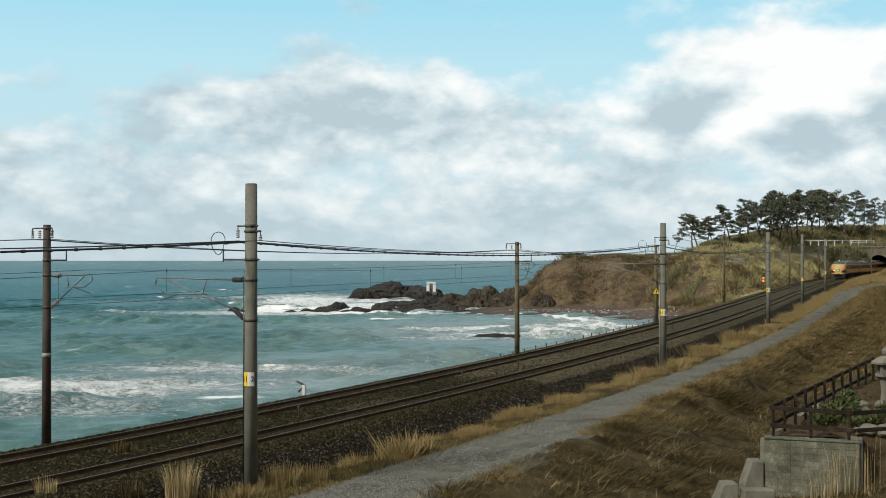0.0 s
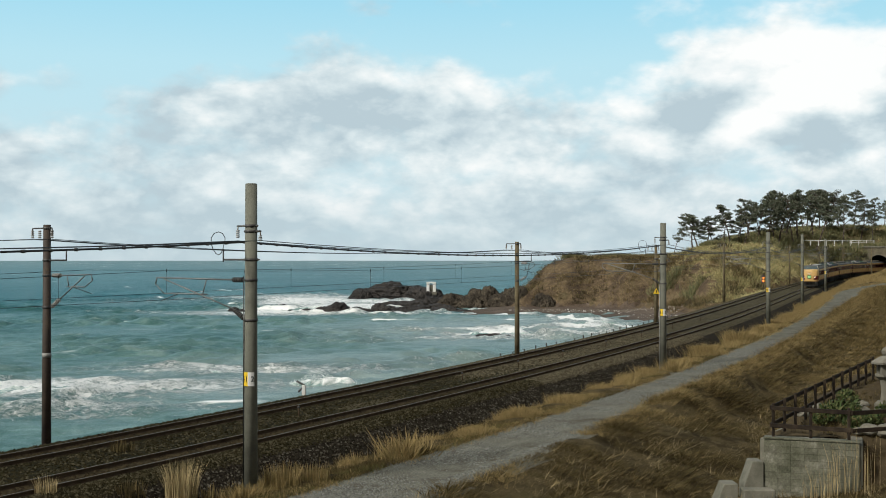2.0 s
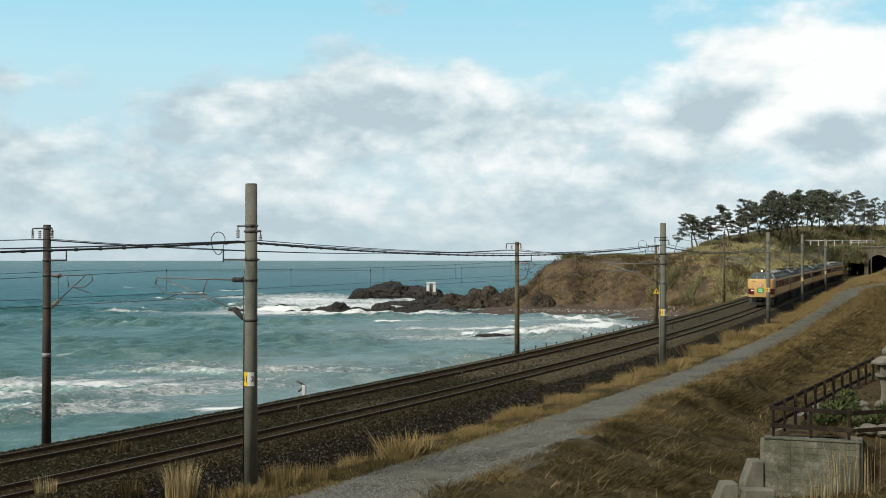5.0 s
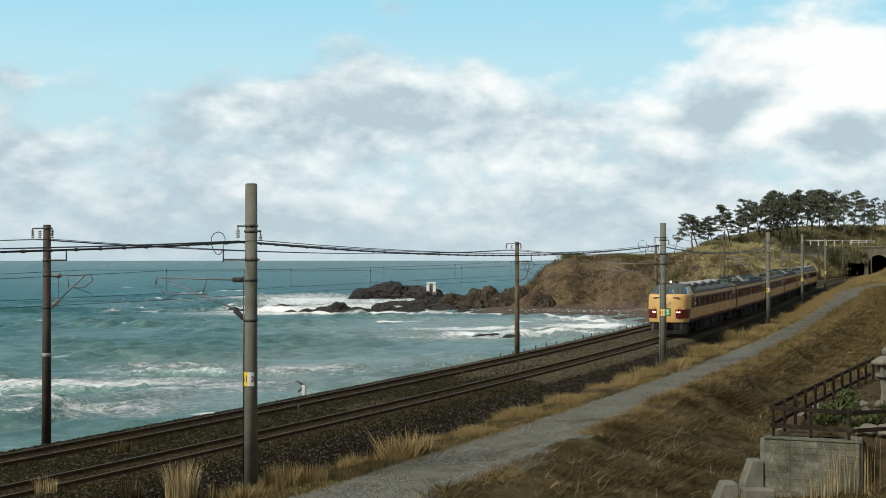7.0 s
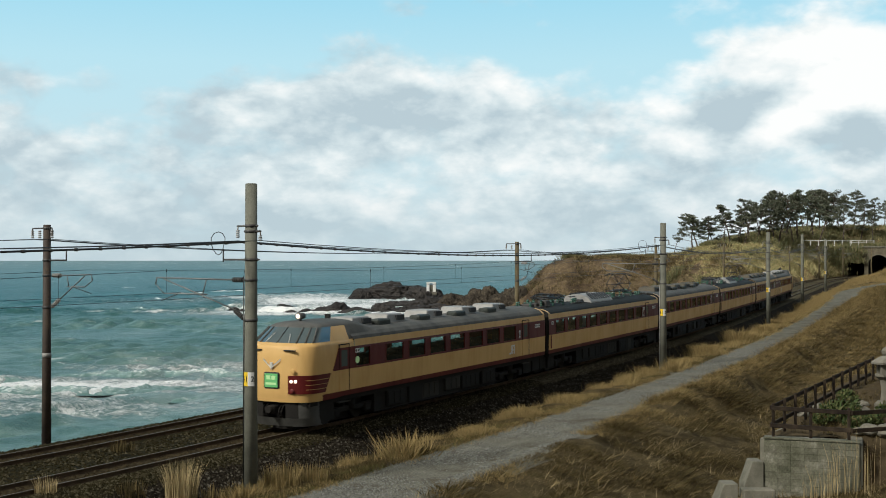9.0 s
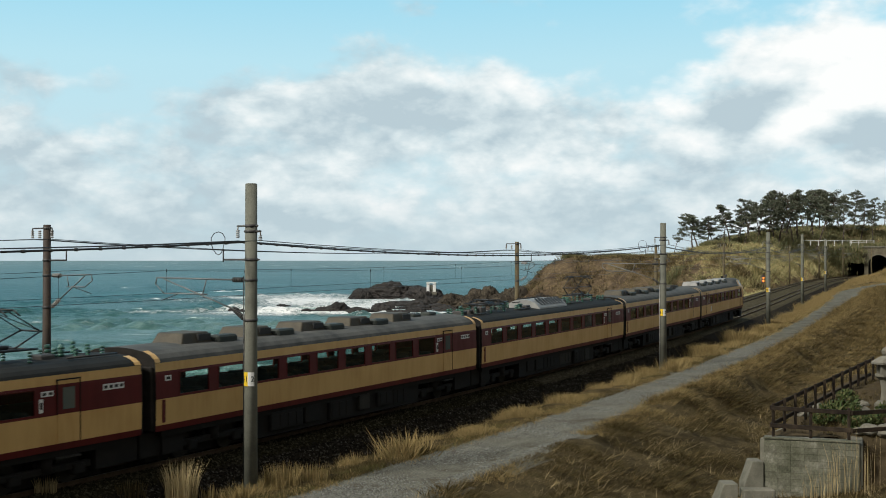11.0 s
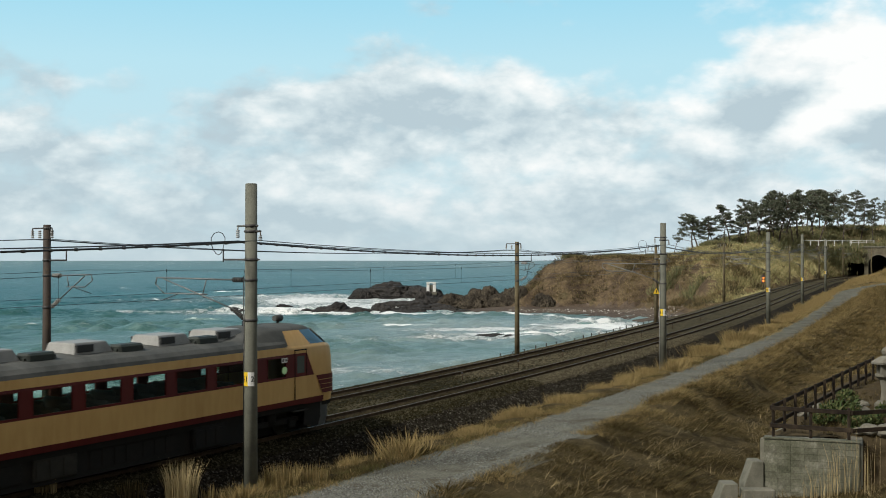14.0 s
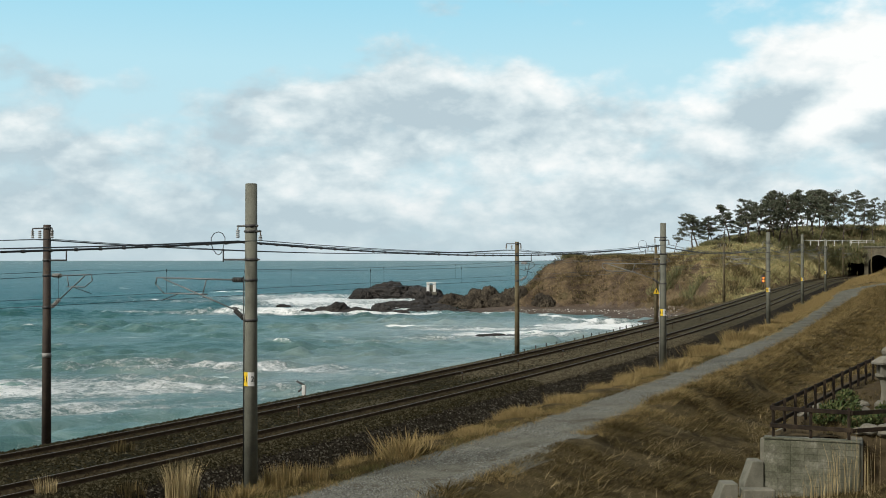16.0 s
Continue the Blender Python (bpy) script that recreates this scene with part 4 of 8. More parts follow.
def window_part(parent, y, w, side):
    """A fixed window: rounded metal frame and a tinted pane."""
    bm = bmesh.new()
    x = side * 1.468
    h0, h1, f = 2.07, 2.77, 0.03
    for lo, hi in (((y - w / 2, h0), (y + w / 2, h0 + f)), ((y - w / 2, h1 - f), (y + w / 2, h1)), ((y - w / 2, h0 + f), (y - w / 2 + f, h1 - f)), ((y + w / 2 - f, h0 + f), (y + w / 2, h1 - f))):
        box(bm, (min(x - side * 0.05, x + side * 0.012), lo[0], lo[1]), (max(x - side * 0.05, x + side * 0.012), hi[0], hi[1]))
    ob = part("window", bm, M_MAROON, parent)
    bm = bmesh.new()
    quad = [(x - side * 0.02, y - w / 2 + f, h0 + f), (x - side * 0.02, y + w / 2 - f, h0 + f), (x - side * 0.02, y + w / 2 - f, h1 - f), (x - side * 0.02, y - w / 2 + f, h1 - f)]
    poly(bm, quad if side > 0 else quad[::-1])
    part("pane", bm, M_PANE, ob)
    return ob


def door_part(parent, y, side, w=0.72, low=1.28, window=True):
    """A side door, set back a little, with a grab rail, a small window and a step."""
    bm = bmesh.new()
    x = side * 1.462
    s = 0.018 * side
    for (z0, z1, m) in ((low, 2.04, 0), (2.04, 2.83, 1), (2.83, 2.93, 0)):
        lo, hi = sorted((x - 0.02 * side, x + s))
        box(bm, (lo, y - w / 2, z0), (hi, y + w / 2, z1), 0.0, m)
    ob = part("door", bm, [M_CREAM, M_MAROON], parent)
    bm = bmesh.new()
    for yy in (y - w / 2 - 0.02, y + w / 2 + 0.02):
        lo, hi = sorted((x, x + s * 1.7))
        box(bm, (lo, yy - 0.009, low if yy < y else 2.04), (hi, yy + 0.009, 2.95))
    lo, hi = sorted((x, x + s * 1.7))
    box(bm, (lo, y - w / 2 - 0.04, 2.93), (hi, y + w / 2 + 0.04, 2.965))
    part("door_frame", bm, M_BELLOWS, ob, "dark rubber door frame")
    if window:
        bm = bmesh.new()
        lo, hi = sorted((x, x + s * 1.25))
        box(bm, (lo, y - 0.2, 2.16), (hi, y + 0.2, 2.74), 0.0)
        part("door_window", bm, M_CABGLASS, ob, "small dark door window")
    bm = bmesh.new()
    lo, hi = sorted((x - 0.1 * side, x + 0.04 * side))
    box(bm, (lo, y - 0.4, 0.86), (hi, y + 0.4, 0.9))
    part("step", bm, M_UNDER_GREY, ob)
    return ob


def plate(parent, y, z, w, h, side, name="number_plate", bars=2):
    bm = bmesh.new()
    x0, x1 = sorted((side * 1.47, side * 1.482))
    box(bm, (x0, y - w / 2, z - h / 2), (x1, y + w / 2, z + h / 2))
    x0, x1 = sorted((side * 1.481, side * 1.486))
    for i in range(bars):
        c = y - w / 2 + w * (i + 0.5) / bars
        box(bm, (x0, c - w * 0.3 / bars, z - h * 0.25), (x1, c + w * 0.3 / bars, z + h * 0.25), 0.0, 1)
    part(name, bm, [M_WHITE, M_BLACK], parent, "white plate with dark bars")


def bogie(parent, y):
    bm = bmesh.new()
    for sx in (-1, 1):
        lo, hi = sorted((sx * 0.9, sx * 1.08))
        box(bm, (lo, y - 1.5, 0.42), (hi, y + 1.5, 0.62), 0.03)
        for dy in (-1.05, 1.05):
            lo2, hi2 = sorted((sx * 0.88, sx * 1.16))
            box(bm, (lo2, y + dy - 0.2, 0.28), (hi2, y + dy + 0.2, 0.58), 0.04)
        rod(bm, (sx * 1.0, y, 0.5), (sx * 1.0, y, 0.9), 0.2, n=10)
    box(bm, (-0.9, y - 0.3, 0.45), (0.9, y + 0.3, 0.75))
    ob = part("bogie", bm, M_UNDER, parent, "black steel bogie")
    for dy in (-1.05, 1.05):
        bm = bmesh.new()
        rod(bm, (-0.95, y + dy, 0.43), (0.95, y + dy, 0.43), 0.08, n=8)
        for sx in (-1, 1):
            lo, hi = sorted((sx * 0.50, sx * 0.62))
            rod(bm, (lo, y + dy, 0.43), (hi, y + dy, 0.43), 0.43, n=20)
        part("wheelset", bm, M_UNDER_GREY, ob)


def under_boxes(parent, seed, y0=-4.6, y1=4.6):
    rng = random.Random(seed)
    y = y0
    while y < y1 - 0.6:
        w = rng.uniform(0.7, 1.9)
        lowz = rng.uniform(0.22, 0.4)
        for sx in (-1, 1):
            bm = bmesh.new()
            lo, hi = sorted((sx * 0.55, sx * rng.uniform(1.2, 1.36)))
            box(bm, (lo, y, lowz), (hi, min(y + w, y1), 0.95), 0.03)
            if w > 1.0:
                lo, hi = sorted((hi if sx > 0 else lo, (hi if sx > 0 else lo) + sx * 0.02))
                for q in range(int(w / 0.45)):
                    box(bm, (lo, y + 0.08 + q * 0.45, lowz + 0.08), (hi, y + 0.42 + q * 0.45, 0.85))
            part("equipment_box", bm, rng.choice([M_UNDER, M_UNDER, M_UNDER_GREY]), parent)
        y += w + rng.uniform(0.1, 0.6)
    bm = bmesh.new()
    box(bm, (-1.3, -9.6, 0.90), (1.3, 9.6, 1.2))
    part("underframe", bm, M_UNDER, parent)
    # added black block down to the rails: stands for the shade beneath the car
    bm = bmesh.new()
    box(bm, (-0.45, -9.4, 0.03), (0.45, 9.4, 0.90))
    part("centre_shade_fill", bm, M_UNDER, parent)
    # added black blocks at both ends hide sunlit ballast, for shade there
    for e in (-9.0, 9.0):
        bm = bmesh.new()
        box(bm, (-1.15, e - 0.5, 0.32), (1.15, e + 0.4, 0.905))
        part("end_shade_fill", bm, M_UNDER, parent)
    # added black block between the bogies, again for the underside's shade
    bm = bmesh.new()
    box(bm, (-1.2, -5.4, 0.18), (1.2, 5.2, 0.905))
    part("tray_shade_fill", bm, M_UNDER, parent)
    for sx in (-1, 1):
        bm = bmesh.new()
        x0, x1 = sorted((sx * 1.33, sx * 1.36))
        box(bm, (x0, -9.8, 1.2), (x1, 6.6, 2.05))
        box(bm, (x0, -9.8, 2.79), (x1, 6.6, 3.05))
        part("lining", bm, M_LINING, parent, "inside lining darkened for the dim interior")
    bm = bmesh.new()
    box(bm, (-1.3, -9.8, 3.0), (1.3, 6.6, 3.04))
    part("ceiling_panel", bm, M_LINING, parent)


def seats(parent, ys):
    for sx in (-1, 1):
        for y in ys:
            bm = bmesh.new()
            lo, hi = sorted((sx * 0.28, sx * 1.3))
            box(bm, (lo, y - 0.12, 1.55), (hi, y + 0.08, 2.16), 0.06)
            box(bm, (lo, y - 0.1, 1.5), (hi, y + 0.42, 1.68), 0.05)
            part("seat", bm, M_SEAT, parent, "dark cloth double seat")


def cooler(parent, y, ln=1.5, w=1.25, h=0.36, z=3.42, mat=None):
    """A rooftop cooler: sloping light-grey cover with dark grilles at its end and sides."""
    bm = bmesh.new()
    b, t = 0.0, h
    lo, hi = y - ln / 2, y + ln / 2
    base = [(-w / 2, lo, z), (w / 2, lo, z), (w / 2, hi, z), (-w / 2, hi, z)]
    top = [(-w / 2 + 0.1, lo + 0.12, z + t), (w / 2 - 0.1, lo + 0.12, z + t), (w / 2 - 0.1, hi - 0.2, z + t), (-w / 2 + 0.1, hi - 0.2, z + t)]
    vb = [bm.verts.new(p) for p in base]
    vt = [bm.verts.new(p) for p in top]
    bm.faces.new(vt)
    for i in range(4):
        bm.faces.new((vb[i], vb[(i + 1) % 4], vt[(i + 1) % 4], vt[i]))
    bmesh.ops.bevel(bm, geom=bm.edges[:], offset=0.05, segments=2, affect="EDGES", profile=0.5)
    ob = part("cooler", bm, mat or M_UNIT, parent, "dull brown rooftop cooler box" if mat else "light grey rooftop cooler box")
    for sx in (-1, 1):
        bm = bmesh.new()
        lo_, hi_ = sorted((sx * (w / 2 - 0.12), sx * (w / 2 + 0.004)))
        box(bm, (lo_, y - ln * 0.42, z + 0.09), (hi_, y - ln * 0.02, z + h * 0.82))
        part("grille", bm, M_GRILLE, ob, "black cooler grille")


def ventilator(parent, x, y, z=3.40, ln=0.95):
    bm = bmesh.new()
    box(bm, (x - 0.26, y - ln / 2, z - 0.05), (x + 0.26, y + ln / 2, z + 0.24), 0.06)
    box(bm, (x - 0.16, y - ln / 2 - 0.06, z - 0.05), (x + 0.16, y + ln / 2 + 0.06, z + 0.12))
    part("ventilator", bm, M_VENT, parent, "dark green ventilator box")


def insulator(bm, x, y, z, h=0.34, r=0.07):
    for i in range(4):
        rod(bm, (x, y, z + h * i / 4), (x, y, z + h * (i + 0.75) / 4), r, r * 0.7, 8)


def pantograph(parent, y, up):
    """A diamond pantograph on four green insulators, raised to the wire or folded flat."""
    z0 = 3.55
    for sx in (-0.55, 0.55):
        for dy in (-0.75, 0.75):
            bm = bmesh.new()
            insulator(bm, sx, y + dy, z0 - 0.18, 0.32)
            part("insulator", bm, M_INSULATOR, parent, "green porcelain insulator")
    bm = bmesh.new()
    zb = z0 + 0.18
    for sx in (-0.55, 0.55):
        rod(bm, (sx, y - 1.0, zb), (sx, y + 1.0, zb), 0.035)
    for dy in (-0.75, -0.3, 0.3, 0.75):
        rod(bm, (-0.6, y + dy, zb), (0.6, y + dy, zb), 0.03)
    box(bm, (-0.25, y - 0.35, zb), (0.25, y + 0.35, zb + 0.12), 0.03)
    pan = part("pantograph", bm, M_BLACK, parent, "raised diamond pantograph" if up else "folded diamond pantograph")
    kz, tz, ky = (zb + 0.45, 4.80, 1.22) if up else (zb + 0.10, zb + 0.22, 1.55)
    for e in (-1, 1):
        bm = bmesh.new()
        for sx in (-0.5, 0.5):
            rod(bm, (sx, y + e * 0.3, zb + 0.05), (sx * 0.8, y + e * ky, kz), 0.026)
            rod(bm, (sx * 0.8, y + e * ky, kz), (sx * 0.75, y + e * 0.22, tz - 0.05), 0.018)
        rod(bm, (-0.45, y + e * ky, kz), (0.45, y + e * ky, kz), 0.026)
        rod(bm, (-0.4, y + e * ky, kz), (0.38, y + e * 0.22, tz - 0.05), 0.012)
        part("arm", bm, M_BLACK, pan)
        bm = bmesh.new()
        bent(bm, [(-0.85, y + e * 0.2, tz - 0.14), (-0.6, y + e * 0.2, tz), (0.6, y + e * 0.2, tz), (0.85, y + e * 0.2, tz - 0.14)], 0.025)
        part("collector_bow", bm, M_BLACK, pan)
    for sx in (-0.4, 0.4):
        bm = bmesh.new()
        rod(bm, (sx, y - 0.26, tz - 0.05), (sx, y + 0.26, tz - 0.05), 0.02)
        part("cross_link", bm, M_BLACK, pan)


def roof_gear(parent, y0, y1, seed):
    """High-voltage gear: green insulators, copper bars and boxes on a dark roof."""
    rng = random.Random(seed)
    y = y0
    bs = bmesh.new()
    while y < y1:
        x = rng.choice((-0.5, 0.05, 0.5))
        for xx, yy, hh, rr in ((x, y, rng.uniform(0.32, 0.5), rng.uniform(0.07, 0.12)), (-x + 0.2, y + 0.15, 0.35, 0.08)):
            bm = bmesh.new()
            insulator(bm, xx, yy, 3.3, hh, rr)
            part("insulator", bm, M_INSULATOR, parent, "green porcelain insulator")
        if rng.random() < 0.5:
            rod(bs, (x, y, 3.74), (x + rng.uniform(-0.3, 0.3), y + 0.7, 3.74), 0.025)
        if rng.random() < 0.45:
            box(bs, (-x - 0.25, y, 3.3), (-x + 0.25, y + 0.5, 3.3 + rng.uniform(0.2, 0.42)), 0.04)
        y += rng.uniform(0.3, 0.55)
    for sx in (-0.75, 0.75):
        rod(bs, (sx, y0, 3.42), (sx, y1, 3.42), 0.03)
    part("switchgear", bs, M_DARKSTEEL, parent)


def gangway(parent, y, e):
    bm = bmesh.new()
    for i in range(4):
        lo, hi = sorted((y + e * (0.02 + i * 0.07), y + e * (0.075 + i * 0.07)))
        g = 0.0 if i % 2 else 0.05
        box(bm, (-0.62 - g, lo, 0.95 - g), (0.62 + g, hi, 3.02 + g), 0.04)
    part("gangway_bellows", bm, M_BELLOWS, parent, "black rubber gangway bellows")
    # added dark panel over the end wall, for shade cast by the next car
    bm = bmesh.new()
    lo, hi = sorted((y + e * 0.003, y + e * 0.13))
    box(bm, (-1.40, lo, 1.12), (1.40, hi, 2.98), 0.03)
    part("end_shade_panel", bm, M_BELLOWS, parent, "dark panel standing for the shade between cars")
    # added black block: keeps the space below the gap in shade
    bm = bmesh.new()
    lo, hi = sorted((y - e * 0.65, y + e * 0.235))
    box(bm, (-1.05, lo, 0.30), (1.05, hi, 1.04), 0.03)
    part("gap_shade_fill", bm, M_UNDER, parent)
    bm = bmesh.new()
    box(bm, (-0.14, min(y, y + e * 0.5), 0.75), (0.14, max(y, y + e * 0.5), 1.0), 0.03)
    part("coupler", bm, M_UNDER, parent)


def end_trim(parent, y, e, drop):
    """Cream edges of the roof's two shoulders at the car's end."""
    pts = [(x, 3.08 + (z - 3.08) * (1 - drop) + 0.012) for x, z in zip(ROOF_X, ROOF_Z) if x > 0.9]
    lo, hi = sorted((y, y - e * 0.22))
    for side in (-1, 1):
        bm = bmesh.new()
        for (xa, za), (xb, zb) in zip(pts, pts[1:]):
            q = [(side * xa * 1.01, lo, za), (side * xa * 1.01, hi, za), (side * xb * 1.01, hi, zb), (side * xb * 1.01, lo, zb)]
            poly(bm, q[::-1] if side > 0 else q, 0)
        part("roof_edge", bm, M_CREAM, parent, "cream roof edge")


def middle_car(motor, seed):
    """A middle car, 20 m over its ends; windows run from its front to a door near its rear."""
    car = new("railcar")
    yf = 10.25
    wins = [(yf - 1.9 - 1.75 * k) for k in range(9)]
    holes = [(w - 0.68, w + 0.68) for w in wins]
    bm = bmesh.new()
    side_walls(bm, -10.0, 10.0, holes)
    drop = 0.25 if motor else 0.0
    end_wall(bm, 10.0, drop)
    end_wall(bm, -10.0, drop)
    part("body", bm, [M_CREAM, M_MAROON, M_BELLOWS], car)
    bm = bmesh.new()
    roof_shell(bm, -10.0, 10.0, drop)
    part("roof", bm, M_ROOF_DARK if motor else M_ROOF, car, "sooty dark roof" if motor else "grey roof")
    end_trim(car, -10.0, -1, drop)
    end_trim(car, 10.0, 1, drop)
    for side in (-1, 1):
        for w in wins:
            window_part(car, w, 1.36, side)
        door_part(car, yf - 17.65, side)
        plate(car, yf - 16.95, 2.62, 0.4, 0.14, side)
        plate(car, yf - 16.75, 2.32, 0.13, 0.36, side, "destination_plate", 1)
        plate(car, yf - 19.2, 2.6, 0.75, 0.17, side, "number_plate", 4)
        plate(car, yf - 0.75, 2.62, 0.26, 0.16, side, "number_plate", 1)
        bm = bmesh.new()
        lo, hi = sorted((side * 1.47, side * 1.49))
        box(bm, (lo, yf - 0.62, 1.34), (hi, yf - 0.5, 2.0), 0.0)
        part("grab_strip", bm, M_MAROON, car)
    seats(car, [w + d for w in wins for d in (-0.55, 0.35)])
    bogie(car, 7.0)
    bogie(car, -7.0)
    under_boxes(car, seed)
    gangway(car, 10.0, 1)
    gangway(car, -10.0, -1)
    if motor:
        bm = bmesh.new()
        n = 9
        for i in range(n):
            a0, a1 = math.pi * i / n, math.pi * (i + 1) / n
            f = poly(bm, [(1.0 * math.cos(a0), yf - 12.2, 3.18 + 0.62 * math.sin(a0)), (1.0 * math.cos(a0), yf - 8.3, 3.18 + 0.62 * math.sin(a0)), (1.0 * math.cos(a1), yf - 8.3, 3.18 + 0.62 * math.sin(a1)), (1.0 * math.cos(a1), yf - 12.2, 3.18 + 0.62 * math.sin(a1))][::-1], 0)
            f.smooth = True
        for e in (yf - 12.2, yf - 8.3):
            poly(bm, [(1.0 * math.cos(math.pi * i / n), e, 3.18 + 0.62 * math.sin(math.pi * i / n)) for i in range(n + 1)])
        hump = part("cooler", bm, M_UNIT, car, "long rounded grey cooler hood")
        for i in range(8):
            yy = yf - 8.9 - i * 0.42
            for a in (0.28 * math.pi, 0.72 * math.pi):
                bm = bmesh.new()
                c = Vector((1.02 * math.cos(a), yy, 3.18 + 0.635 * math.sin(a)))
                m = Matrix.Translation(c) @ pose(0, 0, 0, 0, 90 - math.degrees(a) if a < 1.57 else 90 - math.degrees(a), 0)
                bmesh.ops.create_cube(bm, size=1.0, matrix=m @ Matrix.Diagonal((0.5, 0.26, 0.03, 1)))
                part("louvre", bm, M_GRILLE, hump)
        pantograph(car, yf - 4.0, False)
        pantograph(car, yf - 16.4, True)
        roof_gear(car, yf - 15.0, yf - 12.6, seed + 1)
        roof_gear(car, yf - 20.0, yf - 18.2, seed + 2)
        roof_gear(car, yf - 2.3, yf - 0.6, seed + 3)
        roof_gear(car, yf - 7.6, yf - 5.6, seed + 4)
    else:
        for i, c in enumerate((2.5, 5.6, 8.7, 11.8, 14.9)):
            cooler(car, yf - c - 0.5, mat=M_UNIT_OLD)
            if i < 4:
                ventilator(car, -0.58, yf - c - 1.75)
        ventilator(car, 0.2, yf - 17.6, ln=0.6)
        ventilator(car, 0.2, yf - 18.9, ln=0.6)
        bm = bmesh.new()
        rod(bm, (0.3, yf - 16.8, 3.45), (0.3, yf - 16.8, 3.8), 0.02)
        part("aerial", bm, M_DARKSTEEL, car)
    return tagged(car, "cream and maroon motor car with a raised pantograph" if motor else "cream and maroon passenger railcar with a grey roof", "train car", "cars of the train")


def plan_loop(nose, half, depth, y_rear, n=3.0, count=14):
    """Half-round front of the cab in plan, from the right rear round the nose to the left rear."""
    pts = []
    yc = nose - depth
    for i in range(2 * count + 1):
        a = math.pi * i / (2 * count)
        c, s = math.cos(a), math.sin(a)
        pts.append((half * math.copysign(abs(c) ** (2 / n), c), yc + depth * abs(s) ** (2 / n)))
    ys = [yc - (yc - y_rear) * k / 5 for k in range(5, 0, -1)]
    return [(half, y) for y in ys] + pts + [(-half, y) for y in ys[::-1]]


def cab_car(seed):
    """A driving car; its blunt nose points along y."""
    car = new("railcar")
    nose = 10.05
    join = nose - 3.1
    top = 10.8
    wins = [top - 6.7 - 1.75 * k for k in range(7)]
    holes = [(w - 0.68, w + 0.68) for w in wins] + [(top - 4.9, top - 3.9)]
    bm = bmesh.new()
    side_walls(bm, -10.55, join, holes)
    end_wall(bm, -10.55, 0.0, 3)
    # nose: lower hull
    zs = [1.06, 1.27, 1.36, 2.02, 2.6, 2.95, 3.03, 3.06]
    ins = [0.06, 0.02, 0.0, 0.0, 0.02, 0.04, 0.09, 0.18]
    rings = []
    for z, d in zip(zs, ins):
        half = np.interp(z, ROWS_Z, ROWS_X)
        lp = plan_loop(nose - d - 0.03 * (z - 1.06), half - (d * 0.35 if z > 2.7 else 0), 1.0, join)
        rings.append([bm.verts.new((x, y, z if y > join + 0.9 or z > 1.1 else 1.09)) for x, y in lp])
    # windshield and cab roof
    upper = [(3.10, 0.34, 1.34, 0.9, join - 0.2), (3.60, 0.98, 1.12, 0.75, join - 0.1), (3.70, 1.16, 0.98, 0.7, join - 0.2), (3.76, 1.40, 0.7, 0.6, join - 0.3), (3.79, 1.65, 0.3, 0.45, join - 0.4), (3.795, 1.8, 0.02, 0.3, join - 0.4)]
    for z, d, half, dep, rear in upper:
        rings.append([bm.verts.new((x, y, z)) for x, y in plan_loop(nose - d, half, dep, rear)])
    nz = len(zs)
    n = len(rings[0])
    for k in range(len(rings) - 1):
        for i in range(n - 1):
            f = bm.faces.new((rings[k][i], rings[k][i + 1], rings[k + 1][i + 1], rings[k + 1][i]))
            c = f.calc_center_median()
            f.smooth = True
            d = nose - c.y
            if k < nz - 1:
                f.material_index = 1 if (k == 0 and d > 1.0) else 0
            elif k == nz - 1:
                f.material_index = 0
            elif k == nz:
                f.material_index = 2 if d < 1.95 else (0 if d < 2.75 else 3)
            else:
                f.material_index = 3
    arch = [rings[k][0].co.copy() for k in range(nz, len(rings))] + [rings[k][-1].co.copy() for k in range(len(rings) - 1, nz - 1, -1)]
    prev = [bm.verts.new(v) for v in arch]
    for j in range(1, 6):
        u = j / 5
        cur = []
        for v in arch:
            zr = 3.08 + np.interp(abs(v.x), ROOF_X[::-1], [z - 3.08 for z in ROOF_Z[::-1]]) - 0.02
            e = u * u * (3 - 2 * u)
            cur.append(bm.verts.new((v.x, v.y - 2.2 * u, v.z + (zr - v.z) * e)))
        for i in range(len(arch) - 1):
            f = bm.faces.new((prev[i], prev[i + 1], cur[i + 1], cur[i]))
            f.material_index, f.smooth = 3, True
        prev = cur
    bmesh.ops.recalc_face_normals(bm, faces=bm.faces[:])
    part("body", bm, [M_CREAM, M_MAROON, M_CABGLASS, M_ROOF], car)
    bm = bmesh.new()
    roof_shell(bm, -10.55, join + 0.05)
    part("roof", bm, M_ROOF, car, "grey roof")
    end_trim(car, -10.55, -1, 0.0)
    # mullions of the windshield
    lo = plan_loop(nose - 0.33, 1.35, 0.9, join - 0.2)
    hi = plan_loop(nose - 0.97, 1.13, 0.75, join - 0.1)
    for i, thick in ((9, 0.03), (12, 0.03), (15, 0.035), (19, 0.02), (23, 0.035), (26, 0.03), (29, 0.03)):
        bm = bmesh.new()
        rod(bm, (*lo[i], 3.10), (*hi[i], 3.60), thick, n=6)
        part("window_pillar", bm, M_ROOF if i != 19 else M_BLACK, car)
    for i in (17, 21):
        bm = bmesh.new()
        rod(bm, (*lo[i], 3.12), (hi[i][0] * 0.8, hi[i][1] + 0.3, 3.42), 0.012, n=5)
        part("wiper", bm, M_WHITE, car)
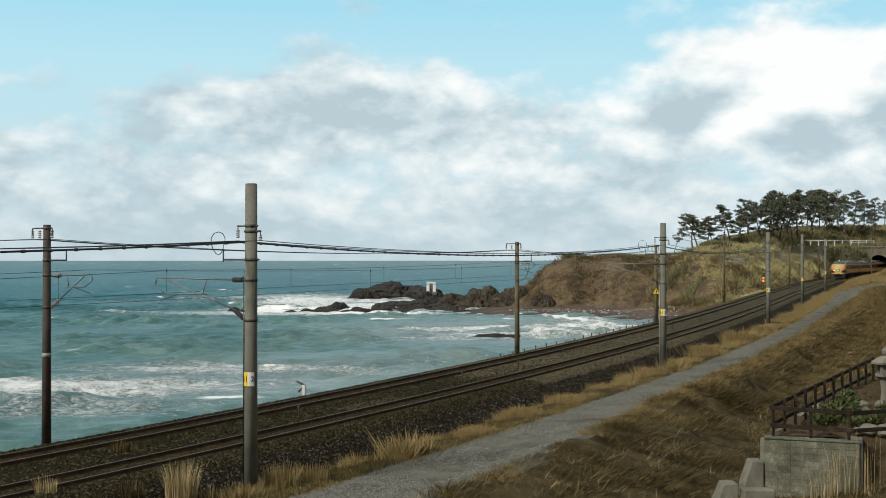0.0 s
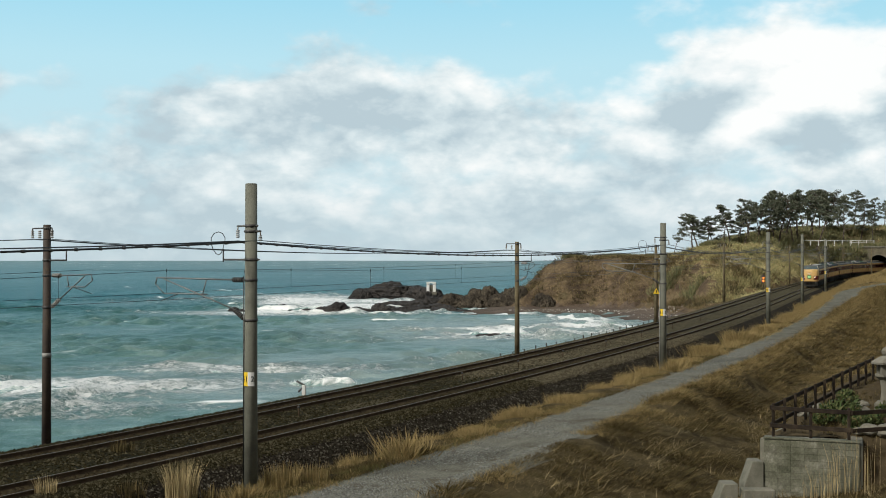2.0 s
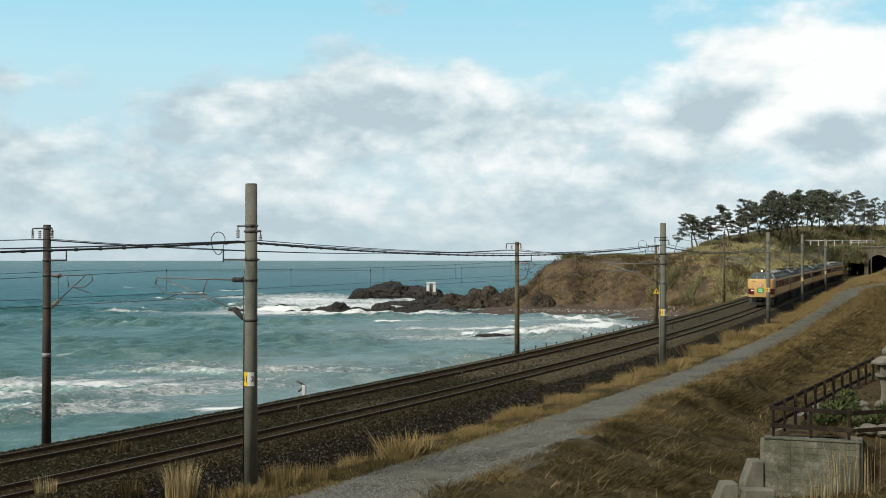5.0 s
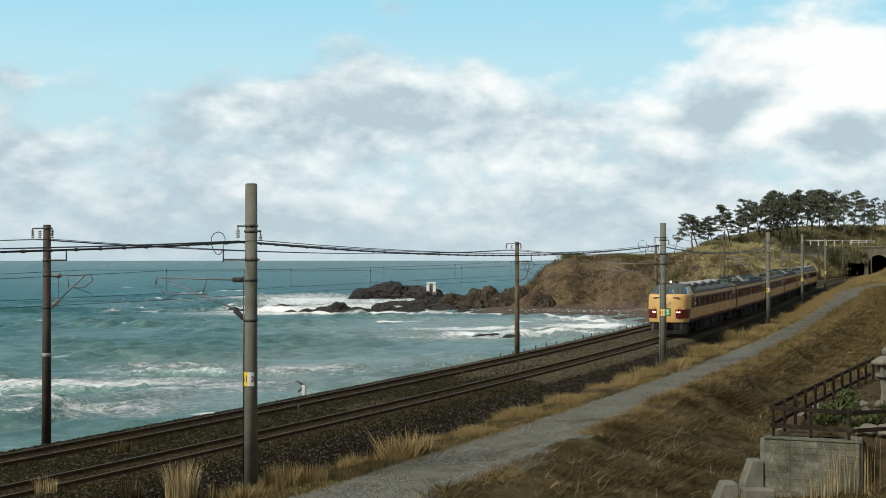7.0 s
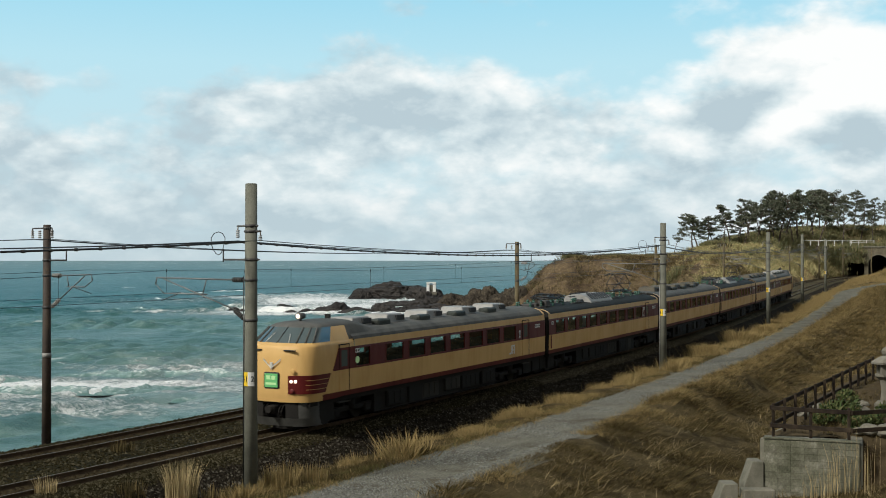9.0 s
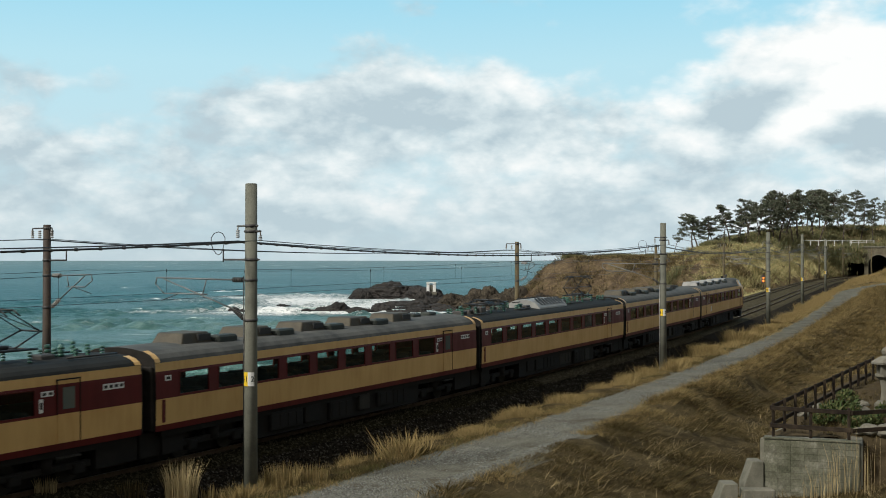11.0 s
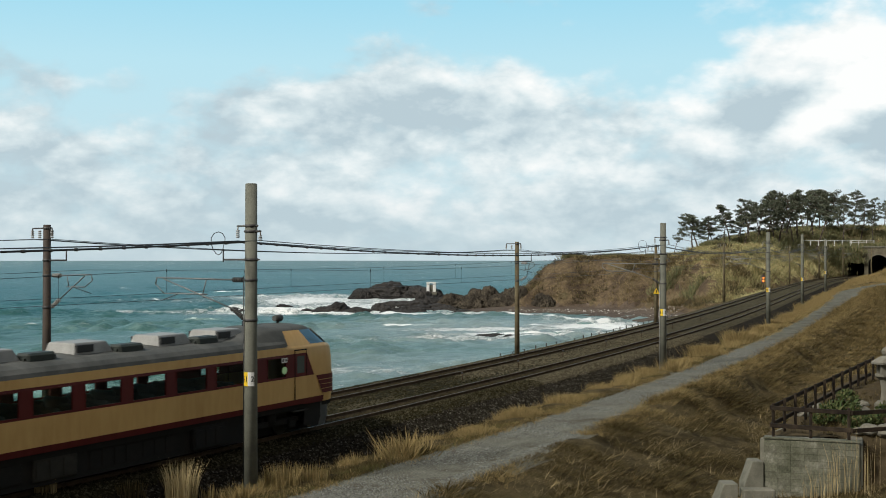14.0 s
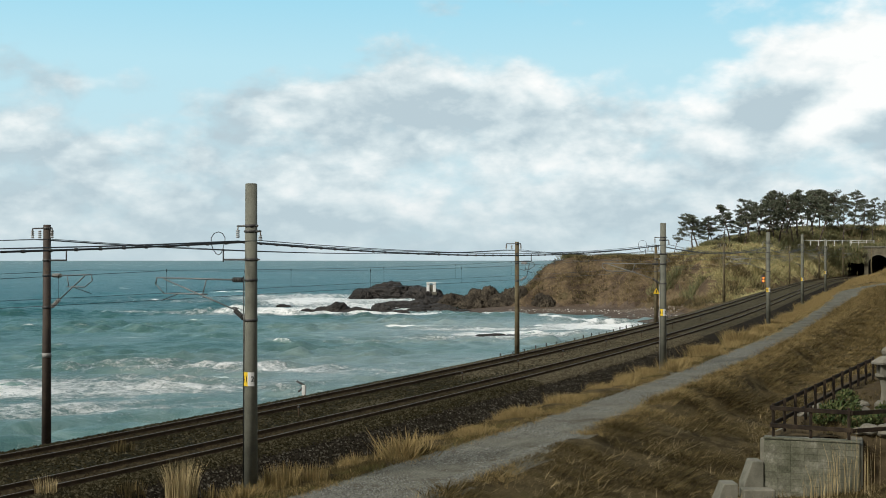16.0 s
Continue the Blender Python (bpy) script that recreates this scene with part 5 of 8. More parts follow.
    # maroon diagonal before the window band, whiskers with pale lines, on both sides
    for side in (-1, 1):
        bm = bmesh.new()
        x = side * 1.482
        pts = [(x, join, 2.04), (x, nose - 1.62, 2.04), (x, nose - 2.02, 2.83), (x, join, 2.83)]
        poly(bm, pts if side > 0 else pts[::-1], 0, (-side * 0.02, 0, 0))
        part("colour_band", bm, M_MAROON, car)
        loop = [p for p in plan_loop(nose + 0.012, 1.488, 1.0, join) if p[0] * side > 0.72 and p[1] > nose - 2.3]
        loop = loop + [(side * 0.70, nose + 0.0)] if side > 0 else [(side * 0.70, nose + 0.0)] + loop
        if side < 0:
            loop = loop[::-1]
        bm = bmesh.new()
        zz = [1.36, 1.50, 1.515, 1.66, 1.675, 1.82, 1.835, 2.0]
        back0, back1 = nose - 1.15, nose - 1.5
        for k in range(7):
            for (xa, ya), (xb, yb) in zip(loop, loop[1:]):
                def clampy(y, z):
                    return max(y, back0 + (back1 - back0) * (z - 1.36) / 0.64)
                if max(ya, yb) <= back1:
                    continue
                pts = [(xa, clampy(ya, zz[k]), zz[k]), (xb, clampy(yb, zz[k]), zz[k]), (xb, clampy(yb, zz[k + 1]), zz[k + 1]), (xa, clampy(ya, zz[k + 1]), zz[k + 1])]
                if k % 2 and not abs(xb) > 1.25:
                    m = 0
                else:
                    m = k % 2
                poly(bm, pts, m)
        whisker = part("whisker", bm, [M_MAROON, M_CREAM], car, "maroon side flash with pale lines")
        # lamps
        for dx, r in ((0.81, 0.062), (0.96, 0.062)):
            bm = bmesh.new()
            yy = np.interp(dx, [p[0] for p in sorted((abs(a), b) for a, b in loop)], [p[1] for p in sorted((abs(a), b) for a, b in loop)])
            bmesh.ops.create_uvsphere(bm, u_segments=12, v_segments=8, radius=r, matrix=Matrix.Translation((side * dx, yy + 0.005, 1.80)) @ Matrix.Diagonal((1, 0.45, 1, 1)))
            part("headlight", bm, M_LAMP_ON if LIT else M_LAMP_OFF, car, "round headlight")
        bm = bmesh.new()
        bmesh.ops.create_uvsphere(bm, u_segments=12, v_segments=8, radius=0.08, matrix=Matrix.Translation((side * 0.86, nose + 0.0, 1.47)) @ Matrix.Diagonal((1, 0.45, 1, 1)))
        part("tail_light", bm, M_LAMP_OFF, car, "dark red tail light")
        bm = bmesh.new()
        bmesh.ops.create_uvsphere(bm, u_segments=10, v_segments=6, radius=0.09, matrix=Matrix.Translation((side * 0.88, nose - 0.03, 2.16)) @ Matrix.Diagonal((1, 0.12, 1, 1)))
        part("socket_cover", bm, M_CREAM, car)
        bm = bmesh.new()
        box(bm, (side * 0.72 - 0.24, nose - 0.13, 2.84), (side * 0.72 + 0.24, nose - 0.04, 2.88), 0.01)
        part("vent_slot", bm, M_BLACK, car)
        door_part(car, nose - 2.37, side, 0.6, 1.28)
        plate(car, nose - 3.25, 2.66, 0.3, 0.16, side, "number_plate", 2)
        bm = bmesh.new()
        rod(bm, (side * 1.47, nose - 3.25, 2.32), (side * 1.484, nose - 3.25, 2.32), 0.13, n=20)
        # no lamp here: the sticker borrows the headmark's weak emission
        part("round_sticker", bm, M_SIGN_PALE, car, "round pale green sticker with a faint added glow")
        for w in wins:
            window_part(car, w, 1.36, side)
        window_part(car, top - 4.4, 1.0, side)
        door_part(car, -10.8 + 2.62, side)
        plate(car, -10.8 + 3.3, 2.32, 0.13, 0.36, side, "destination_plate", 1)
        plate(car, -10.8 + 1.2, 2.6, 0.6, 0.17, side, "number_plate", 4)
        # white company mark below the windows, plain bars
        bm = bmesh.new()
        x0, x1 = sorted((side * 1.466, side * 1.48))
        yb = -10.8 + 4.15
        for a, b, za, zb in ((-0.12, -0.06, 1.46, 1.86), (-0.28, -0.13, 1.44, 1.51), (0.02, 0.08, 1.44, 1.86), (0.09, 0.30, 1.79, 1.86), (0.24, 0.30, 1.66, 1.78), (0.09, 0.30, 1.60, 1.65), (0.20, 0.26, 1.44, 1.59)):
            ya, yz = sorted((yb + side * a, yb + side * b))
            box(bm, (x0, ya, za), (x1, yz, zb))
        part("company_mark", bm, M_WHITE, car, "white painted mark")
    # headmark, emblem, plough, roof lamp
    bm = bmesh.new()
    box(bm, (-0.33, nose - 0.05, 1.52), (0.33, nose + 0.03, 2.10), 0.05)
    mark = part("headmark_frame", bm, M_BLACK, car, "dark frame of the headmark")
    bm = bmesh.new()
    box(bm, (-0.28, nose + 0.02, 1.57), (0.28, nose + 0.04, 2.05), 0.015)
    part("headmark", bm, M_SIGN, mark, "green lit headmark panel")
    bm = bmesh.new()
    for x0, x1, z0, z1 in ((-0.18, -0.02, 1.84, 1.98), (0.03, 0.19, 1.84, 1.98), (-0.22, 0.22, 1.66, 1.74)):
        box(bm, (x0, nose + 0.038, z0), (x1, nose + 0.045, z1))
    part("headmark_bars", bm, M_SIGN_PALE, mark, "pale bars on the headmark")
    bm = bmesh.new()
    for sx in (-1, 1):
        pts = [(0, nose + 0.02, 2.30), (sx * 0.10, nose + 0.02, 2.36), (sx * 0.40, nose - 0.02, 2.60), (sx * 0.34, nose - 0.02, 2.48), (0, nose + 0.03, 2.22)]
        poly(bm, pts if sx < 0 else pts[::-1], 0)
    poly(bm, [(-0.07, nose + 0.03, 2.44), (0.0, nose + 0.03, 2.18), (0.07, nose + 0.03, 2.44)], 0, (0, -0.04, 0))
    part("emblem", bm, M_CHROME, car, "winged metal emblem")
    bm = bmesh.new()
    lp = [(x * 0.93, y - 0.12) for x, y in plan_loop(nose, 1.40, 0.9, join)]
    for (xa, ya), (xb, yb) in zip(lp, lp[1:]):
        if min(ya, yb) > nose - 1.6:
            grey_one = max(ya, yb) > nose - 0.9
            poly(bm, [(xa, ya - 0.16, 0.20), (xb, yb - 0.16, 0.20), (xb, yb - 0.02, 0.50), (xa, ya - 0.02, 0.50)], 1 if grey_one else 0)
            if abs(xa + xb) > 1.1 or not grey_one:
                poly(bm, [(xa, ya - 0.02, 0.50), (xb, yb - 0.02, 0.50), (xb, yb, 1.08), (xa, ya, 1.08)], 1 if grey_one and abs(xa + xb) > 1.9 else 0)
            poly(bm, [(xa, ya - 0.55, 0.30), (xb, yb - 0.55, 0.30), (xb, yb - 0.45, 1.08), (xa, ya - 0.45, 1.08)], 0)
    box(bm, (-0.16, nose - 0.7, 0.66), (0.16, nose + 0.10, 0.94), 0.04, 0)
    rod(bm, (0, nose + 0.05, 0.80), (0, nose + 0.22, 0.80), 0.15, 0.12, 10, 0)
    for hx in (-0.42, -0.3, 0.3, 0.42):
        bent(bm, [(hx, nose - 0.25, 0.98), (hx, nose - 0.05, 0.86), (hx * 0.9, nose - 0.02, 0.62), (hx * 0.8, nose - 0.2, 0.52)], 0.022, 6, 0)
    part("snowplough", bm, [M_UNDER, M_PLOUGH], car, "dark skirt with a grey plough")
    bm = bmesh.new()
    rod(bm, (0, nose - 1.75, 3.76), (0, nose - 1.75, 3.9), 0.05)
    rod(bm, (0, nose - 1.95, 3.96), (0, nose - 1.6, 3.96), 0.10, 0.13, 12)
    lamp = part("roof_lamp", bm, M_ROOF, car)
    bm = bmesh.new()
    bmesh.ops.create_uvsphere(bm, u_segments=12, v_segments=8, radius=0.085, matrix=Matrix.Translation((0, nose - 1.59, 3.96)) @ Matrix.Diagonal((1, 0.4, 1, 1)))
    part("lens", bm, M_LAMP_ON if LIT else M_BLACK, lamp)
    bm = bmesh.new()
    box(bm, (-0.2, nose - 3.6, 3.5), (0.2, nose - 2.9, 3.78), 0.04)
    box(bm, (-0.1, nose - 3.55, 3.78), (0.1, nose - 3.45, 3.95))
    part("roof_aerial", bm, M_ROOF_DARK, car)
    seats(car, [w + d for w in wins for d in (-0.55, 0.35)])
    bogie(car, 6.6)
    bogie(car, -7.2)
    under_boxes(car, seed, -5.0, 4.4)
    gangway(car, -10.55, -1)
    for i, c in enumerate((3.2, 6.35, 9.6, 12.85)):
        cooler(car, -10.8 + c + 0.5)
        ventilator(car, -0.58 if LIT else 0.58, -10.8 + c + 1.75)
    cooler(car, -10.8 + 15.9)
    return tagged(car, "cream and maroon driving car with a blunt nose and green headmark", "train car", "cars of the train")


CUM = [0.0, 21.6, 42.1, 62.6, 83.1, 103.6, 125.2]


def front_at(t):
    return 11.3835 + 24.4509 * (9 - t) + 0.0286 * (9 - t) ** 2 + 0.003 * max(0.0, 9 - t) ** 3


LIT = True
car_front = cab_car(11)
LIT = False
car_tail = cab_car(12)
motor_a = middle_car(True, 31)
plain_a = middle_car(False, 41)
motor_b = copy_thing(motor_a, Matrix())
plain_b = copy_thing(plain_a, Matrix())
cars = [(ob, (CUM[k] + CUM[k + 1]) / 2) for k, ob in enumerate((car_front, motor_a, plain_a, motor_b, plain_b, car_tail))]

# ---- railway ----
def rail_mesh(off, s0, s1):
    """A rail along the line: foot, web and head."""
    prof = [(-0.062, -0.153), (0.062, -0.153), (0.062, -0.135), (0.012, -0.115), (0.012, -0.045), (0.033, -0.035), (0.033, -0.004), (0.026, 0.0), (-0.026, 0.0), (-0.033, -0.004), (-0.033, -0.035), (-0.012, -0.045), (-0.012, -0.115), (-0.062, -0.135)]
    ss = np.arange(s0, s1, 1.0)
    verts, faces = [], []
    n = len(prof)
    for s in ss:
        for o, z in prof:
            verts.append(on_line(s, off + o, z))
    for i in range(len(ss) - 1):
        for j in range(n):
            faces.append((i * n + j, i * n + (j + 1) % n, (i + 1) * n + (j + 1) % n, (i + 1) * n + j))
    me = mesh_from("rail", verts, faces, [M_RAIL, M_RAILTOP])
    for k, f in enumerate(me.polygons):
        if k % n in (7,):
            f.material_index = 1
    return me


for c in (0.0, -SPACING):
    for o in (-0.566, 0.566):
        tagged(new("rail", rail_mesh(c + o, -60, 340)), "rusty steel railway rail with a worn shiny top", "rail", "rails of the line")


def sleepers():
    """Concrete sleepers bedded flush in the ballast; the nearest are single parts."""
    bm = bmesh.new()
    box(bm, (-1.0, -0.12, -0.17), (1.0, 0.12, 0.0), 0.012)
    me = bpy.data.meshes.new("sleeper")
    bm.to_mesh(me)
    bm.free()
    me.materials.append(M_SLEEPER)
    for c, label in ((0.0, "row of worn sleepers under the nearer track"), (-SPACING, "row of worn sleepers under the seaward track")):
        bed = tagged(new("sleeper_row"), label, "sleepers", "sleepers of the line")
        bed.location = on_line(-10, c, -0.16)
        inv = Matrix.Translation(bed.location).inverted()
        for i in range(150):
            s = -10 + 0.62 * i
            m = Matrix.Translation(on_line(s, c, -0.157)) @ pose(0, 0, 0, 0, 0, -math.degrees(float(heading(s))))
            part_of("sleeper", me, bed, inv @ m)


sleepers()


# ---- catenary poles ----
def pole_frame(x, y, z):
    s, off = to_line(x, y)
    ob = new("catenary_pole")
    ob.matrix_world = Matrix.Translation((x, y, z)) @ pose(0, 0, 0, 0, 0, -math.degrees(float(heading(s))))
    return ob, s, off


def cantilever(ob, way, reach, z_top, z_low):
    """Hinged bracket that carries the wires over a track. Heights over the pole's foot."""
    bm = bmesh.new()
    rod(bm, (way * 0.72, 0, z_top), (way * reach, 0, z_top + 0.04), 0.024)
    part("top_tube", bm, M_STEEL, ob)
    bm = bmesh.new()
    rod(bm, (way * 0.65, 0, z_low + 0.30), (way * (reach - 0.3), 0, z_top), 0.022)
    part("diagonal_tube", bm, M_STEEL, ob)
    bm = bmesh.new()
    zr = z_low + 0.72
    bent(bm, [(way * reach, 0, z_top + 0.04), (way * (reach + 0.05), 0, z_top - 0.16), (way * (reach - 0.3), 0, zr), (way * reach * 0.45, 0, zr)], 0.020)
    rod(bm, (way * reach * 0.5, 0, zr), (way * reach * 0.46, 0, z_top), 0.018)
    part("steady_arm", bm, M_STEEL, ob)
    bm = bmesh.new()
    rod(bm, (way * (reach - 0.9), 0, zr), (way * (reach - 0.1), 0.1, zr - 0.22), 0.014)
    part("register_arm", bm, M_DARKSTEEL, ob)
    for a, b in (((way * 0.25, 0, z_top), (way * 0.72, 0, z_top)), ((way * 0.22, 0, z_low), (way * 0.65, 0, z_low + 0.30))):
        bm = bmesh.new()
        a, b = Vector(a), Vector(b)
        rod(bm, a, b, 0.025, n=6)
        for i in range(6):
            p = a + (b - a) * (0.15 + 0.13 * i)
            rod(bm, p, p + (b - a).normalized() * 0.035, 0.075, n=10)
        part("insulator", bm, M_DARKSTEEL if way < 0 else M_PORCELAIN, ob, "ribbed bracket insulator")


def top_bracket(ob, way, reach, z, drop, pins):
    """Arm near the pole's top with hanging insulators."""
    bm = bmesh.new()
    rod(bm, (-way * 0.25, 0, z), (way * reach, 0, z), 0.03, n=6)
    part("arm", bm, M_STEEL if way < 0 else M_DARKSTEEL, ob)
    for p in pins:
        bm = bmesh.new()
        rod(bm, (way * p, 0, z), (way * p, 0, z - 0.12), 0.02, n=6)
        for i in range(4):
            rod(bm, (way * p, 0, z - 0.12 - i * drop / 5), (way * p, 0, z - 0.12 - (i + 0.7) * drop / 5), 0.06, 0.045, 8)
        part("insulator", bm, M_PORCELAIN, ob, "hanging porcelain insulator")


def collar(ob, z, r):
    bm = bmesh.new()
    rod(bm, (0, 0, z - 0.04), (0, 0, z + 0.04), r + 0.012, n=20)
    part("steel_band", bm, M_DARKSTEEL, ob)


def lettering(text, size):
    """Letters in the built-in font as a mesh, centred, facing up."""
    cu = bpy.data.curves.new("lettering", "FONT")
    cu.body, cu.size, cu.extrude = text, size, 0.004
    cu.align_x, cu.align_y = "CENTER", "CENTER"
    ob = bpy.data.objects.new("lettering", cu)
    me = bpy.data.meshes.new_from_object(ob)
    bpy.data.objects.remove(ob)
    me.materials.clear()
    me.materials.append(M_BLACK)
    return me


def concrete_pole(x, y, z, top, number, detail=True):
    ob, s, off = pole_frame(x, y, z)
    h = top - z
    zr = float(rail_z(s)) - z
    bm = bmesh.new()
    rod(bm, (0, 0, -0.8), (0, 0, h - 0.03), 0.197, 0.172, 28)
    rod(bm, (0, 0, h - 0.03), (0, 0, h), 0.172, 0.15, 28)
    part("shaft", bm, M_POLE, ob, "smooth round concrete shaft")
    way = -1
    cantilever(ob, way, off - 0.1, zr + 5.48, zr + 4.32)
    zb = zr + 7.05
    top_bracket(ob, way, 0.52, zb, 0.3, (0.5,))
    top_bracket(ob, 1, 0.36, zb - 0.16, 0.22, (0.34,))
    bm = bmesh.new()
    rod(bm, (0.3, 0, zr + 6.07), (-1.05, 0, zr + 6.07), 0.028, n=6)
    rod(bm, (-1.05, 0, zr + 6.0), (-1.05, 0, zr + 6.35), 0.022, n=6)
    part("arm", bm, M_DARKSTEEL, ob)
    for zz in (zb, zb - 0.16, zr + 6.07, zr + 5.48, zr + 4.32):
        collar(ob, zz, 0.197 - 0.025 * zz / h)
    # plate with unreadable marks
    bm = bmesh.new()
    for a0, a1, mt in ((-152, -78, 0), (-78, -22, 1)):
        for k in range(4):
            b0, b1 = radians(a0 + (a1 - a0) * k / 4), radians(a0 + (a1 - a0) * (k + 1) / 4)
            r = 0.204
            poly(bm, [(r * math.cos(b0), r * math.sin(b0), zr + 2.42), (r * math.cos(b1), r * math.sin(b1), zr + 2.42), (r * math.cos(b1), r * math.sin(b1), zr + 2.82), (r * math.cos(b0), r * math.sin(b0), zr + 2.82)], mt)
    pl = part("number_plate", bm, [M_YELLOW, M_WHITE], ob, "yellow and white plate with dark bars")
    for k, (a, text) in enumerate(((-126, ""), (-100, "-1"), (-38, "2"))):
        r = 0.207
        turn = Matrix.Translation((r * math.cos(radians(a)), r * math.sin(radians(a)), zr + 2.62)) @ pose(0, 0, 0, 90, 0, a + 90)
        if text and detail:
            mark = part_of("mark", lettering(text, 0.22), pl, turn)
        else:
            bm = bmesh.new()
            box(bm, (-0.025, -0.10, -0.004), (0.025, 0.10, 0.006))
            mark = part("mark", bm, M_BLACK, pl)
            mark.matrix_basis = turn
    if detail:
        bm = bmesh.new()
        bent(bm, [(-0.19, -0.09, -0.3), (-0.19, -0.09, zr + 4.2), (-0.12, -0.16, zr + 4.5)], 0.02)
        part("conduit", bm, M_UNIT, ob, "pale cable conduit")
        bm = bmesh.new()
        bent(bm, [(-0.16, -0.14, -0.3), (-0.16, -0.14, zr + 5.6)], 0.014)
        part("earth_wire", bm, M_BLACK, ob)
        bm = bmesh.new()
        c = Vector((-1.25, 0, zr + 6.55))
        pts = [c + Vector((0.26 * math.cos(a * 0.524), 0.05 * math.sin(a), 0.34 * math.sin(a * 0.524))) for a in range(13)]
        bent(bm, pts, 0.012, 5)
        part("cable_loop", bm, M_WIRE, ob, "coiled loop of cable")
    return tagged(ob, "tall grey concrete railway pole with brackets", "pole", "concrete poles along the line")


def rusty_pole(x, y, z, top, reach=None, bracket=True, mat=None, band=False):
    ob, s, off = pole_frame(x, y, z)
    h = top - z
    zr = float(rail_z(s)) - z
    bm = bmesh.new()
    rod(bm, (0, 0, -0.8), (0, 0, h), 0.165, 0.125, 20)
    part("shaft", bm, mat or M_POLE_OLIVE, ob, "brown weathered pole shaft")
    if bracket:
        r = reach or abs(off + SPACING) - 0.1
        cantilever(ob, 1, r, zr + 5.52, zr + 4.42)
        bm = bmesh.new()
        bent(bm, [(-0.72, 0, h - 0.35), (-0.72, 0, h - 0.12), (0.25, 0, h - 0.12), (0.25, 0, h - 0.35)], 0.025)
        part("arm", bm, M_DARKSTEEL, ob)
        for px in (-0.72, -0.36, 0.25):
            bm = bmesh.new()
            for i in range(4):
                rod(bm, (px, 0, h - 0.2 - i * 0.07), (px, 0, h - 0.25 - i * 0.07), 0.06, 0.045, 8)
            part("insulator", bm, M_PORCELAIN, ob, "small insulator")
        bm = bmesh.new()
        rod(bm, (-0.2, 0, h - 1.22), (0.95, 0, h - 1.22), 0.028, n=6)
        rod(bm, (0.95, 0, h - 1.22), (0.95, 0, h - 0.9), 0.025, n=6)
        part("arm", bm, M_DARKSTEEL, ob)
        if band:
            bm = bmesh.new()
            rod(bm, (0, 0, zr + 2.70), (0, 0, zr + 2.86), 0.158, n=16)
            part("white_band", bm, M_UNIT, ob, "pale tape round the shaft")
        for zz in (h - 0.12, h - 1.22, zr + 5.52, zr + 4.42):
            collar(ob, zz, 0.165 - 0.04 * zz / h)
    return tagged(ob, "brown weathered catenary pole beside the seaward track", "pole", "brown poles along the line")


NEAR_POLES = [(-5.57, 33.63, -0.62, 8.34), (13.03, 68.57, -0.25, 8.31), (30.11, 107.23, 0.1, 8.70), (45.94, 148.15, 0.45, 9.39), (64.83, 196.38, 0.7, 9.69)]
FAR_POLES = [(-13.61, 39.81, -0.35, 7.33), (4.60, 72.01, 0.0, 7.25), (19.06, 103.71, 0.25, 7.45), (36.41, 150.27, 0.6, 8.34)]
for i, (x, y, z, top) in enumerate(NEAR_POLES):
    concrete_pole(x, y, z, top, i, i < 2)
for i, (x, y, z, top) in enumerate(FAR_POLES):
    rusty_pole(x, y, z, top, mat=M_POLE_BROWN if i == 0 else M_POLE_OLIVE, band=i == 0)
for s, tall in ((178, 7.0), (212, 7.2), (251, 7.0), (277, 7.0)):
    x, y, z = on_line(s, -6.3, -0.4)
    rusty_pole(float(x), float(y), float(z), float(z) + tall + 0.4)
x, y, z = on_line(262, 3.2, -0.5)
rusty_pole(float(x), float(y), float(z), float(z) + 7.2, bracket=False)


# ---- wires ----
def wire(points, r, label, sag=0.0, name="overhead_wire", group="overhead wires", n=14):
    """A wire through its supports, hanging a little between them."""
    cu = bpy.data.curves.new(name, "CURVE")
    cu.dimensions = "3D"
    cu.bevel_depth, cu.bevel_resolution = r, 1
    pts = []
    for a, b in zip(points, points[1:]):
        a, b = Vector(a), Vector(b)
        for k in range(n):
            u = k / n
            p = a.lerp(b, u)
            p.z -= 4 * sag * u * (1 - u) * ((b - a).length / 40) ** 2
            pts.append(p)
    pts.append(Vector(points[-1]))
    sp = cu.splines.new("POLY")
    sp.points.add(len(pts) - 1)
    for q, p in zip(sp.points, pts):
        q.co = (*p, 1)
    cu.materials.append(M_WIRE)
    ob = new(name, cu)
    return tagged(ob, label, "wire", group)


def line_points(off, z, stops):
    return [tuple(float(v) for v in on_line(s, off, z)) for s in stops]


STOPS_NEAR = [-34, 6.8, 46, 88, 131.5, 183.5, 235, 285]
STOPS_FAR = [-34, 7.5, 45, 80, 130, 178, 212, 251, 285]
for off, stops in ((0.0, STOPS_NEAR), (-SPACING, STOPS_FAR)):
    wire(line_points(off, 4.82, stops), 0.008, "thin copper contact wire over a track")
    wire(line_points(off, 5.72, stops), 0.008, "thin messenger wire that carries the contact wire", 0.22)


